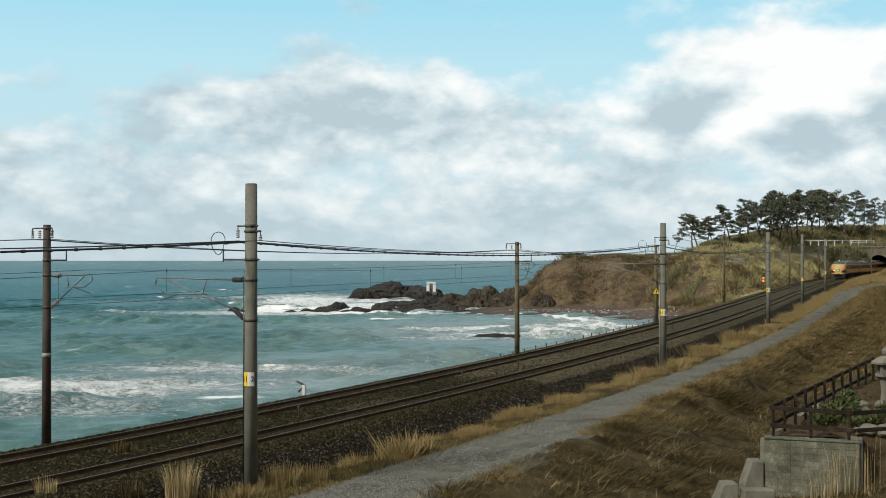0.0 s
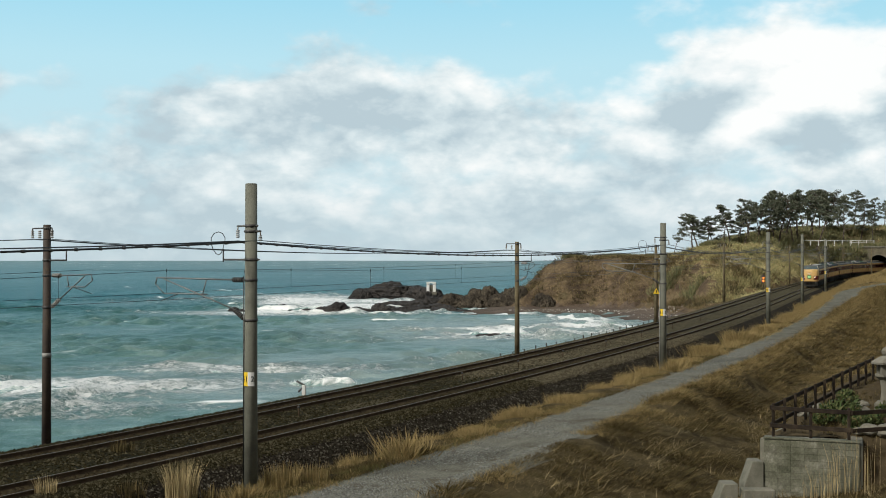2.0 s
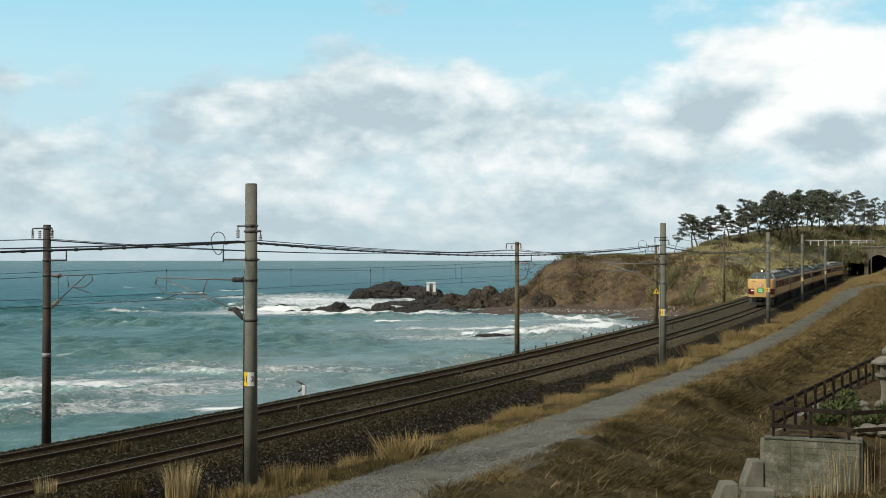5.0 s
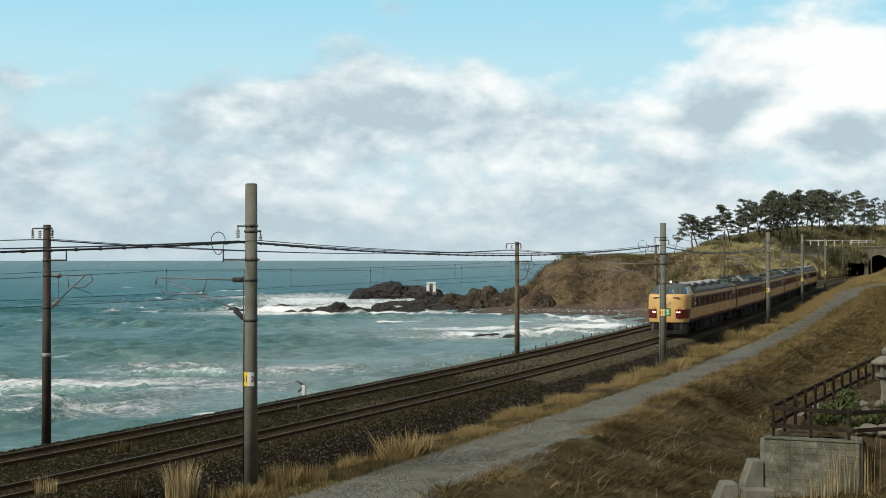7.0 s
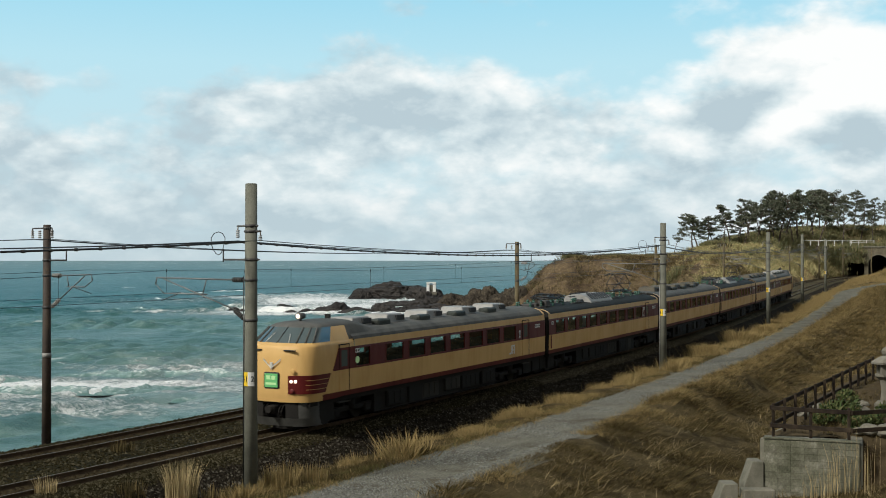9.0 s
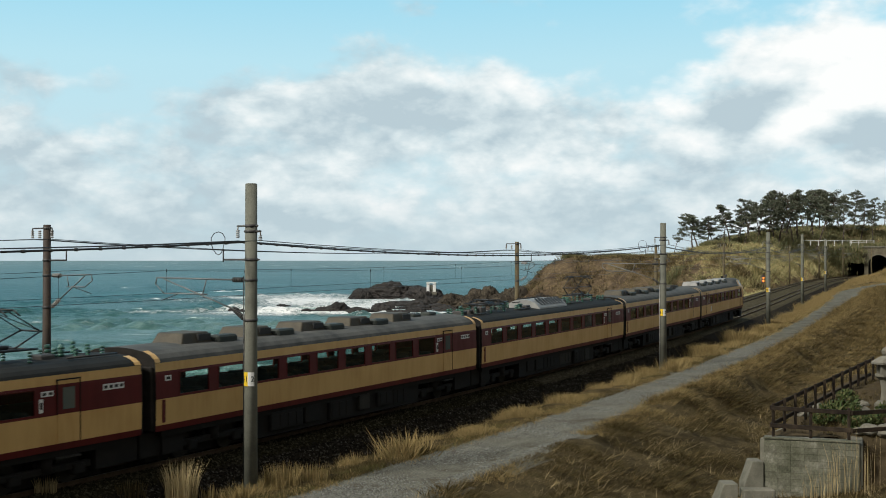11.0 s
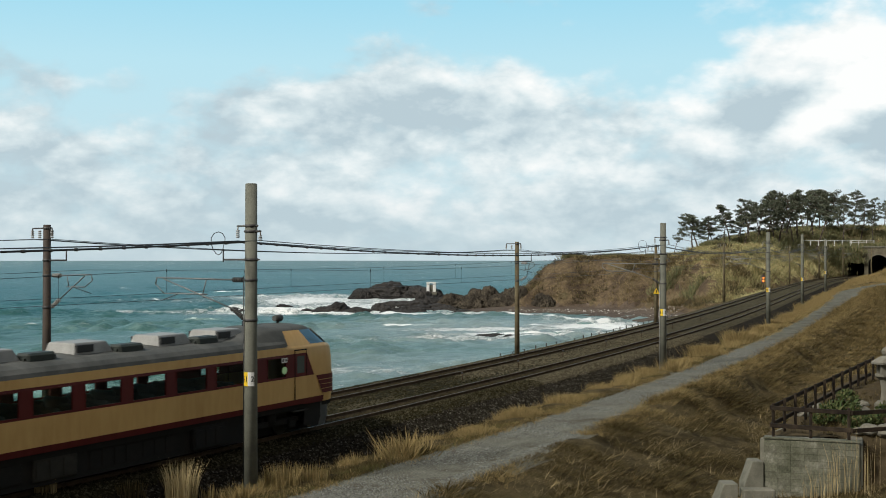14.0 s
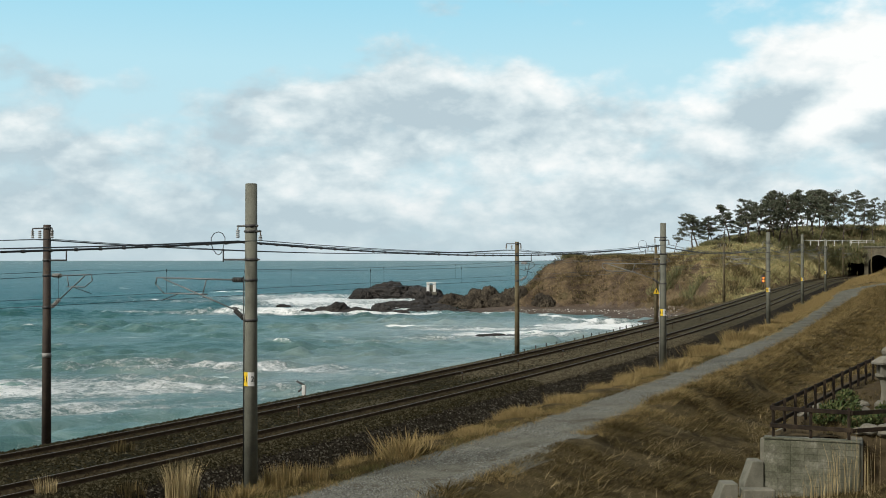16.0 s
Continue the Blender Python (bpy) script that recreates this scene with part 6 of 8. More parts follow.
def droppers(off, stops, label):
    """Thin hangers between messenger and contact wire."""
    ob = new("hanger_set")
    ob.location = on_line(0, off, 4.8)
    o = Vector(ob.location)
    for a, b in zip(stops, stops[1:]):
        if b > 140:
            break
        k = 5 if b - a < 45 else 6
        for i in range(k):
            u = (i + 0.5) / k
            s = a + (b - a) * u
            if s < -6:
                continue
            p = Vector(on_line(s, off, 4.82))
            top = 0.9 - 4 * 0.22 * u * (1 - u) * ((b - a) / 40) ** 2
            bm = bmesh.new()
            rod(bm, p - o, p - o + Vector((0, 0, top)), 0.006, n=5)
            rod(bm, p - o + Vector((0, 0, top - 0.06)), p - o + Vector((0, 0, top + 0.05)), 0.018, n=6)
            part("hanger", bm, M_WIRE, ob)
    tagged(ob, label, "wire hanger", "hangers of the overhead line")


droppers(0.0, STOPS_NEAR, "thin hangers of the nearer contact wire")
droppers(-SPACING, STOPS_FAR, "thin hangers of the seaward contact wire")


def pole_points(poles, dx, z_of):
    out = []
    for x, y, z, top in poles:
        s, _ = to_line(x, y)
        h = float(heading(s))
        out.append((x + dx * math.cos(h), y - dx * math.sin(h), z_of(top, s)))
    first = np.array(out[0]) - (np.array(out[1]) - np.array(out[0])) * np.array([1.05, 1.0, 0])
    return [tuple(first)] + out


far_all = FAR_POLES + [tuple(float(v) for v in (*on_line(s, -6.3, -0.4),)) + (float(rail_z(s)) + 7.0,) for s in (178, 212, 251, 277)]
for dx, dz in ((-0.72, -0.5), (-0.36, -0.5), (0.25, -0.5)):
    wire(pole_points(far_all, dx, lambda t, s, dz=dz: t + dz), 0.013, "thin feeder wire on the brown poles", 0.42)
for dx, dz in ((-0.5, 6.62), (0.34, 6.62)):
    wire(pole_points(NEAR_POLES, dx, lambda t, s, dz=dz: float(rail_z(s)) + dz), 0.013, "thin feeder wire on the concrete poles", 0.45)
cable_pts = pole_points(NEAR_POLES, -0.26, lambda t, s: float(rail_z(s)) + 6.58)
wire(cable_pts, 0.030, "thick black cable hung from the concrete poles", 0.50, "cable", "cables")


def cable_ties(points, sag):
    ob = new("cable_clip_row")
    ob.location = points[1]
    o = Vector(ob.location)
    for a, b in zip(points[:3], points[1:4]):
        a, b = Vector(a), Vector(b)
        for k in range(int((b - a).length / 0.8)):
            u = k * 0.8 / (b - a).length
            p = a.lerp(b, u)
            p.z -= 4 * sag * u * (1 - u) * ((b - a).length / 40) ** 2
            if p.y < 22:
                continue
            d = (b - a).normalized() * 0.05
            bm = bmesh.new()
            rod(bm, p - o - d, p - o + d, 0.042, n=6)
            part("clip", bm, M_DARKSTEEL, ob)
    tagged(ob, "row of small clips round the thick cable", "cable clips")


cable_ties(cable_pts, 0.50)


# ---- signs, stakes and the low fence by the sea ----
def stake(s, off, h):
    ob = new("marker_stake")
    ob.location = on_line(s, off, -0.14)
    bm = bmesh.new()
    rod(bm, (0, 0, -0.1), (0, 0, h), 0.035, 0.03, 7)
    part("post", bm, M_RAIL, ob)
    bm = bmesh.new()
    rod(bm, (0, 0, h - 0.12), (0, 0, h - 0.04), 0.045, n=8)
    part("cap", bm, M_DARKSTEEL, ob)
    tagged(ob, "short rusty stake between the tracks", "stake", "stakes between the tracks")


for s in (-3, 2.0, 16.5, 30.5, 37.5, 44.5, 53, 62, 72, 84):
    stake(s, -2.0, 0.45)


def sea_fence():
    """Low posts with two wires along the edge of the embankment."""
    ob = tagged(new("edge_fence"), "low dark wire fence along the embankment's edge", "fence")
    ob.location = on_line(46, -6.7, -0.5)
    o = Vector(ob.location)
    pts = []
    for i in range(24):
        s = 46 + 2.1 * i
        p = Vector(on_line(s, -6.75, -0.5)) - o
        bm = bmesh.new()
        box(bm, (p.x - 0.04, p.y - 0.04, p.z - 0.2), (p.x + 0.04, p.y + 0.04, p.z + 0.30 + 0.08 * math.sin(i * 5)), 0.01)
        part("post", bm, M_DARKSTEEL, ob)
        pts.append(p)
    for h in (0.24,):
        bm = bmesh.new()
        bent(bm, [p + Vector((0, 0, h)) for p in pts], 0.008, 5)
        part("wire", bm, M_WIRE, ob)


sea_fence()


def marker_post():
    """White distance post with a dark forked arm."""
    ob = new("track_marker")
    ob.location = on_line(23.8, -6.9, -0.75)
    bm = bmesh.new()
    box(bm, (-0.09, -0.09, -0.2), (0.09, 0.09, 0.85), 0.02)
    part("post", bm, M_WHITE, ob)
    bm = bmesh.new()
    rod(bm, (-0.34, 0, 1.02), (0.02, 0, 0.82), 0.045, n=6)
    rod(bm, (-0.26, 0, 0.52), (0.0, 0, 0.76), 0.045, n=6)
    part("fork", bm, M_DARKSTEEL, ob, "dark forked arm")
    tagged(ob, "white lineside marker with a dark forked arm", "marker")


marker_post()


def signal():
    """Lineside signal with a lit amber lamp on a brown post."""
    ob = new("signal")
    x, y, z = (float(v) for v in on_line(176, -6.6, -0.4))
    ob.location = (x, y, z)
    bm = bmesh.new()
    rod(bm, (0, 0, -0.3), (0, 0, 2.9), 0.09, n=10)
    part("post", bm, M_POLE_BROWN, ob)
    bm = bmesh.new()
    box(bm, (-0.28, -0.16, 1.35), (0.28, 0.1, 2.65), 0.08)
    part("head", bm, M_DARKSTEEL, ob, "dark signal head")
    for zz in (1.72, 2.22):
        bm = bmesh.new()
        bmesh.ops.create_uvsphere(bm, u_segments=10, v_segments=8, radius=0.17, matrix=Matrix.Translation((0, -0.17, zz)) @ Matrix.Diagonal((1, 0.5, 1, 1)))
        part("lamp", bm, glow("amber_lamp", (1.0, 0.24, 0.03), 1.8), ob, "lit amber lamp")
    tagged(ob, "railway signal with lit amber lamps", "signal")


signal()


def warning_plate(x, y, z):
    ob = new("warning_sign")
    ob.location = (x, y, z)
    bm = bmesh.new()
    poly(bm, [(-0.28, -0.02, 0), (0.28, -0.02, 0), (0.0, -0.02, 0.5)], 0, (0, 0.04, 0))
    part("plate", bm, M_YELLOW, ob)
    bm = bmesh.new()
    box(bm, (-0.04, -0.035, 0.1), (0.04, -0.018, 0.32))
    part("mark", bm, M_BLACK, ob)
    tagged(ob, "small yellow triangular warning plate on a brown pole", "sign")


warning_plate(19.06, 103.53, 3.1)

# ---- rocks of the shore ----
def rock_mesh(name, size, seed, level=4, sharp=0.45):
    bm = bmesh.new()
    bmesh.ops.create_icosphere(bm, subdivisions=level, radius=1.0)
    for v in bm.verts:
        p = v.co.copy()
        n = noise.noise(p * 1.2 + Vector((seed, 0, 0)))
        n2 = 1 - 2 * abs(noise.noise(p * 2.9 + Vector((0, seed, 0))))
        n3 = 1 - 2 * abs(noise.noise(p * 7.0 + Vector((0, 0, seed))))
        n4 = 1 - 2 * abs(noise.noise(p * 15.0 + Vector((seed, seed, 0))))
        k = 1 + sharp * (0.75 * n + 0.34 * n2 + 0.26 * n3 + 0.20 * n4)
        v.co = Vector((p.x * k * size[0], p.y * k * size[1], p.z * k * size[2]))
    high = max(v.co.z for v in bm.verts)
    for v in bm.verts:
        v.co.z *= size[2] / high
    me = bpy.data.meshes.new(name)
    bm.to_mesh(me)
    bm.free()
    me.materials.append(M_ROCK)
    return me


# x, y, top over the sea, half lengths
ROCKS = [(-14.2, 320, 5.0, 9.2, 5), (-22.0, 318, 2.9, 3.2, 3), (-7.0, 318, 3.7, 6.0, 4), (-1.8, 257, 2.6, 3.2, 3), (2.6, 254, 3.5, 3.6, 3), (8.0, 250, 4.5, 4.2, 3.5), (13.2, 246, 3.8, 3.6, 3), (17.2, 243, 3.6, 2.8, 3), (-6.8, 262, 1.7, 5.6, 2.5), (-2.6, 266, 4.15, 4.0, 2.8), (5.2, 262, 2.6, 4.0, 2.5),
         (-2.5, 246, 1.4, 5.0, 2.5), (-7.5, 243, 1.0, 4.0, 2), (-23.6, 236, 1.5, 3.2, 1.8), (-21.0, 236, 2.2, 2.4, 1.6), (-17.2, 234, 1.2, 3.0, 1.6), (-13.0, 236, 1.9, 2.2, 1.4), (-15.2, 235, 0.8, 2.0, 1.2), (-9.6, 233, 0.6, 2.8, 1.2), (-25.6, 235, 0.6, 1.6, 1.0),
         (-43.0, 240, 0.9, 1.3, 1.2), (-41.0, 238, 0.6, 1.0, 1.0), (7.0, 161, 0.45, 2.4, 1.0), (9.5, 160, 0.35, 1.6, 0.8), (-31.0, 236, 0.5, 1.5, 1.0), (12.0, 232, 0.7, 2.2, 1.3), (4.0, 236, 0.6, 2.4, 1.2), (20.8, 241, 3.9, 3.4, 3.0), (24.6, 243, 2.6, 3.0, 2.2), (15.4, 244, 5.3, 3.4, 3.0), (10.6, 249, 5.2, 3.2, 3.0), (-27.8, 236, 0.8, 1.6, 1.0), (-19.0, 232, 0.7, 2.2, 1.0), (-6.0, 236, 0.9, 3.0, 1.4), (-12.0, 246, 1.0, 3.4, 1.6), (0.5, 241, 1.2, 3.2, 1.6), (-36.0, 262, 0.7, 1.8, 1.0)]
for i, (x, y, top, rx, ry) in enumerate(ROCKS):
    ob = new("sea_rock", rock_mesh("sea_rock", (rx, ry, top + 0.7), 3.7 * i + 1.0, 5 if rx > 3 else 4))
    ob.location = (x, y, SEA_Z - 0.7)
    ob.rotation_euler.z = 0.5 * math.sin(i * 2.3)
    if x > 2 and top > 2:
        ob.data.materials[0] = M_ROCK_BROWN
    tagged(ob, "dark wet rock standing in white surf" if top < 2.5 else "tall dark craggy rock at the sea's edge", "rock", "rocks off the headland")


M_CHALK = surface("white_lime_paint", [(0.74, 0.74, 0.72), (0.84, 0.84, 0.82)], 1.0, 0.8, bump=0.05)


def beacon():
    """Small white concrete beacon: two piers and a slab on top, on a footing."""
    ob = new("beacon")
    ob.location = (-2.7, 265.5, -1.55)
    for x in (-0.72, 0.72):
        bm = bmesh.new()
        box(bm, (x - 0.34, -0.5, 0.4), (x + 0.34, 0.5, 2.3), 0.05)
        part("pier", bm, M_CHALK, ob)
    bm = bmesh.new()
    box(bm, (-1.1, -0.55, 2.3), (1.1, 0.55, 2.62), 0.05)
    part("top_slab", bm, M_CHALK, ob)
    bm = bmesh.new()
    box(bm, (-0.4, -0.15, 0.4), (0.4, 0.2, 1.9), 0.03)
    part("panel", bm, M_CONCRETE, ob, "grey panel between the piers")
    bm = bmesh.new()
    box(bm, (-1.3, -0.9, -1.2), (1.3, 0.9, 0.4), 0.1)
    part("footing", bm, M_CONCRETE, ob)
    return tagged(ob, "small white concrete beacon on the rocks", "beacon")


beacon()


def beach_litter():
    """Pale driftwood, stones and rubbish along the top of the shingle."""
    rng = np.random.default_rng(8)
    co, tri = [], []
    for _ in range(1500):
        t = rng.random()
        x = 14 + 33 * t + rng.normal(0, 1.0)
        y = np.interp(x, [14, 22, 30, 38, 43, 47], [233, 236, 232.5, 226, 206, 194]) - abs(rng.normal(0, 3.5)) - 1.0
        if rng.random() < 0.4:
            x, y = 36 + rng.normal(0, 4.0), 203 + rng.normal(0, 9.0)
        z = float(hill_height(np.array([[x]]), np.array([[y]]))[0, 0])
        if z < SEA_Z + 0.3:
            continue
        r = 0.03 + 0.09 * rng.random() ** 3
        a = rng.random() * 6.28
        ln = r * (1 + 3 * rng.random() ** 4)
        b = len(co)
        ca, sa = math.cos(a), math.sin(a)
        for dx, dy, dz in ((-ln, -r, 0), (ln, -r, 0), (ln, r, 0), (-ln, r, 0), (-ln * 0.6, 0, r * 1.3), (ln * 0.6, 0, r * 1.2)):
            co.append((x + dx * ca - dy * sa, y + dx * sa + dy * ca, z + dz))
        tri += [(b, b + 1, b + 5), (b, b + 5, b + 4), (b + 1, b + 2, b + 5), (b + 2, b + 3, b + 4), (b + 2, b + 4, b + 5), (b + 3, b, b + 4)]
    m = random_tint("beach_litter", [(0.10, 0.08, 0.06), (0.18, 0.15, 0.12), (0.13, 0.105, 0.08), (0.62, 0.60, 0.56), (0.15, 0.12, 0.09)], 0.9, "island")
    tagged(new("beach_litter", tri_mesh("beach_litter", co, tri, m)), "pale driftwood and stones scattered over the shingle", "driftwood", kind="stuff")


beach_litter()


# ---- tunnel mouths ----
def portal():
    """Concrete front with two arched bores, a coping and a railing."""
    ob = new("tunnel_portal")
    s0 = 283.0
    m = Matrix.Translation(on_line(s0, -2.01, 0)) @ pose(0, 0, 0, 0, 0, -math.degrees(float(heading(s0))))
    ob.matrix_world = m
    n = 12
    bores = [(-2.75, 2.1, 2.9), (2.75, 2.45, 2.55)]
    for face, y in (("front", 0.0),):
        bm = bmesh.new()
        cols = []
        for c, r, spring in bores:
            arc = [(c - r, -0.5)] + [(c - r * math.cos(math.pi * i / n), spring + r * 1.05 * math.sin(math.pi * i / n)) for i in range(n + 1)] + [(c + r, -0.5)]
            cols.append(arc)
        top = 6.9
        # wall in strips: left, over each bore, between and right
        def quad(x0, z00, z01, x1, z10, z11):
            poly(bm, [(x0, 0, z00), (x1, 0, z10), (x1, 0, z11), (x0, 0, z01)], 0, (0, 0.7, 0))
        quad(-9.0, -0.5, top, -4.85, -0.5, top)
        quad(-0.65, -0.5, top, 0.3, -0.5, top)
        quad(5.2, -0.5, top, 9.0, -0.5, top)
        for arc in cols:
            pts = arc[1:-1]
            for (xa, za), (xb, zb) in zip(pts, pts[1:]):
                quad(xa, za, top, xb, zb, top)
        part("front_wall", bm, M_TUNNEL, ob)
    for c, r, spring in bores:
        bm = bmesh.new()
        pts = [(c - r * 1.0, -0.4)] + [(c - r * math.cos(math.pi * i / n), spring + r * 1.05 * math.sin(math.pi * i / n)) for i in range(n + 1)] + [(c + r, -0.4)]
        for (xa, za), (xb, zb) in zip(pts, pts[1:]):
            for k in range(8):
                ya, yb = 0.65 + k * 8, 0.65 + k * 8 + 8
                off = lambda y: 0.5 * 0.0024 * y * y
                poly(bm, [(xa + off(ya), ya, za), (xb + off(ya), ya, zb), (xb + off(yb), yb, zb), (xa + off(yb), yb, za)], 0)
        poly(bm, [(x + 0.5 * 0.0024 * 64.65 ** 2, 64.6, z) for x, z in pts], 0)
        part("bore", bm, M_ROOF_DARK, ob, "dark sooty tunnel lining")
        bm = bmesh.new()
        for i in range(n):
            a0, a1 = math.pi * i / n, math.pi * (i + 1) / n
            p = [(c - rr * math.cos(a), -0.12, spring + rr * 1.05 * math.sin(a)) for rr, a in ((r, a0), (r, a1), (r + 0.12, a1), (r + 0.12, a0))]
            poly(bm, p, 0, (0, 0.13, 0))
        part("arch_ring", bm, M_CONCRETE, ob)
    bm = bmesh.new()
    box(bm, (-9.2, -0.25, 6.9), (9.2, 0.9, 7.3), 0.05)
    part("coping", bm, M_CONCRETE, ob)
    for sx in (-1, 1):
        bm = bmesh.new()
        lo, hi = sorted((sx * 5.5, sx * 6.2))
        box(bm, (lo, -0.5, -0.5), (hi, 0.0, 6.4), 0.06)
        part("buttress", bm, M_TUNNEL, ob)
    return tagged(ob, "old sooty concrete tunnel front with two arched mouths", "tunnel", kind="structure")


portal()


def guard_rail(x0, y0, z0, x1, y1, z1, posts, solid):
    ob = new("guard_rail")
    ob.location = (x0, y0, z0)
    d = Vector((x1 - x0, y1 - y0, z1 - z0))
    for h in ((0.35, 0.8) if solid else (0.7,)):
        bm = bmesh.new()
        rod(bm, Vector((0, 0, h)), d + Vector((0, 0, h)), 0.07, n=6)
        part("rail", bm, M_WHITE, ob)
    for i in range(posts):
        c = d * (i / (posts - 1))
        bm = bmesh.new()
        box(bm, (c.x - 0.09, c.y - 0.09, c.z - 0.6), (c.x + 0.09, c.y + 0.09, c.z + 0.85))
        part("post", bm, M_WHITE, ob)
    return tagged(ob, "white metal guard rail above the tunnel mouths", "guard rail", "guard rails of the road")


guard_rail(102.6, 291, 10.2, 107.9, 290, 10.25, 4, True)
guard_rail(90.0, 290, 10.3, 102.3, 291, 10.2, 7, False)


# ---- pines ----
def pine_mesh(seed, tall):
    """Crooked trunk with rising limbs, and a ragged crown of flat pads of needle tufts. 10 m tall."""
    rng = random.Random(seed)
    bm = bmesh.new()
    kinks = [Vector((0, 0, -0.8)), Vector((0, 0, 0))]
    drift = Vector((rng.uniform(-0.5, 0.5), rng.uniform(-0.4, 0.4), 0))
    for i in range(1, 11):
        drift += Vector((rng.uniform(-0.22, 0.22), rng.uniform(-0.2, 0.2), 0))
        kinks.append(kinks[-1] + Vector((drift.x * 0.5, drift.y * 0.5, 0.93)))
    for i in range(len(kinks) - 1):
        rod(bm, kinks[i], kinks[i + 1], 0.20 * (1 - 0.08 * i), 0.20 * (1 - 0.08 * (i + 1)), 7)

    def axis(u):
        i = min(9.999, max(0.0, u * 10))
        return kinks[1 + int(i)].lerp(kinks[min(11, 2 + int(i))], i - int(i))

    pads = []
    low = 0.55 if tall else 0.36
    count = rng.randint(12, 15) if tall else rng.randint(15, 19)
    a = rng.random() * 6.28
    for i in range(count):
        u = low + (0.97 - low) * (i / (count - 1)) ** 0.85
        a += rng.uniform(1.6, 3.0)
        reach = rng.uniform(0.9, 2.5 if tall else 3.1) * (1.15 - 0.75 * (u - low) / (1 - low))
        a0 = axis(u - 0.05)
        tip = a0 + Vector((math.cos(a) * reach, math.sin(a) * reach, rng.uniform(0.0, 0.9)))
        knee = a0.lerp(tip, 0.5) + Vector((rng.uniform(-0.2, 0.2), rng.uniform(-0.2, 0.2), rng.uniform(-0.2, 0.25)))
        rod(bm, a0, knee, 0.085, 0.055, 5)
        rod(bm, knee, tip, 0.055, 0.02, 5)
        pads.append((tip, rng.uniform(0.6, 1.15), rng.uniform(0.18, 0.34)))
        if rng.random() < 0.75:
            b = a + rng.uniform(-1.1, 1.1)
            side = knee + Vector((math.cos(b) * reach * 0.5, math.sin(b) * reach * 0.5, rng.uniform(0.1, 0.5)))
            rod(bm, knee, side, 0.04, 0.015, 4)
            pads.append((side, rng.uniform(0.4, 0.75), rng.uniform(0.13, 0.22)))
    pads.append((axis(1.0) + Vector((0, 0, 0.1)), rng.uniform(0.6, 0.95), 0.3))
    for _ in range(4):
        u, a = rng.uniform(0.22, 0.6), rng.random() * 6.28
        rod(bm, axis(u), axis(u) + Vector((math.cos(a) * rng.uniform(0.5, 1.2), math.sin(a) * 0.9, rng.uniform(-0.1, 0.5))), 0.035, 0.010, 4)
    trunk = bpy.data.meshes.new("trunk")
    bm.to_mesh(trunk)
    bm.free()
    trunk.materials.append(M_BARK)
    co, tri = [], []
    for c, r, h in pads:
        slope = Vector((rng.uniform(-0.25, 0.25), rng.uniform(-0.25, 0.25), 0))
        for _ in range(int(95 * r * r) + 18):
            d = Vector((rng.gauss(0, 1), rng.gauss(0, 1), rng.gauss(0, 1))).normalized() * rng.random() ** 0.42
            p = c + Vector((d.x * r, d.y * r, d.z * h + d.x * slope.x + d.y * slope.y + 0.10 * math.sin(7 * d.x + seed)))
            s = rng.uniform(0.11, 0.26)
            for _k in range(3):
                b = len(co)
                e = Vector((rng.uniform(-1, 1), rng.uniform(-1, 1), rng.uniform(-0.1, 1))).normalized() * s
                f = Vector((rng.uniform(-1, 1), rng.uniform(-1, 1), rng.uniform(-0.6, 0.6))).normalized() * s * 0.45
                co += [p - f, p + f, p + e]
                tri.append((b, b + 1, b + 2))
    return trunk, tri_mesh("crown", co, tri, M_NEEDLES)


PINES = [pine_mesh(k, k % 2 == 0) for k in range(10)]
# bearing (tangent) and the rise of the wood's ragged top over the eye, per metre of distance
SKYLINE = [(0.198, 0.0270), (0.212, 0.0370), (0.222, 0.0405), (0.234, 0.0372), (0.243, 0.0425), (0.249, 0.0490), (0.257, 0.0450), (0.264, 0.0525), (0.274, 0.0525), (0.285, 0.0597), (0.291, 0.0610), (0.298, 0.0580),
           (0.310, 0.0602), (0.325, 0.0612), (0.335, 0.0626), (0.342, 0.0560), (0.352, 0.0626), (0.361, 0.0560), (0.369, 0.0548), (0.379, 0.0520), (0.45, 0.0520)]


def pine(u, d, k, wide=0.95, share=1.0):
    """A pine at a bearing and distance from the view point, standing on the hill; share of the full height."""
    x, y = u * d, d
    z = float(hill_height(np.array([[x]]), np.array([[y]]))[0, 0])
    s, off = to_line(x, y)
    if z < 5.0 or (abs(off + 2) < 7.5 and s < 300):
        return
    top = 6.12 + d * float(np.interp(u, [p[0] for p in SKYLINE], [p[1] for p in SKYLINE]))
    sc = max(3.0, (top - z) * share) / 9.9
    ob = new("pine_tree")
    ob.matrix_world = Matrix.Translation((x, y, z)) @ pose(0, 0, 0, 5 * math.sin(k * 2.1), 5 * math.cos(k * 1.3), k * 77 % 360) @ Matrix.Diagonal((sc * wide, sc * wide, sc, 1))
    part_of("trunk", PINES[k % 10][0], ob)
    part_of("crown", PINES[k % 10][1], ob)
    tagged(ob, "wind-bent dark green pine tree with a bare trunk", "tree", "pines on the headland")


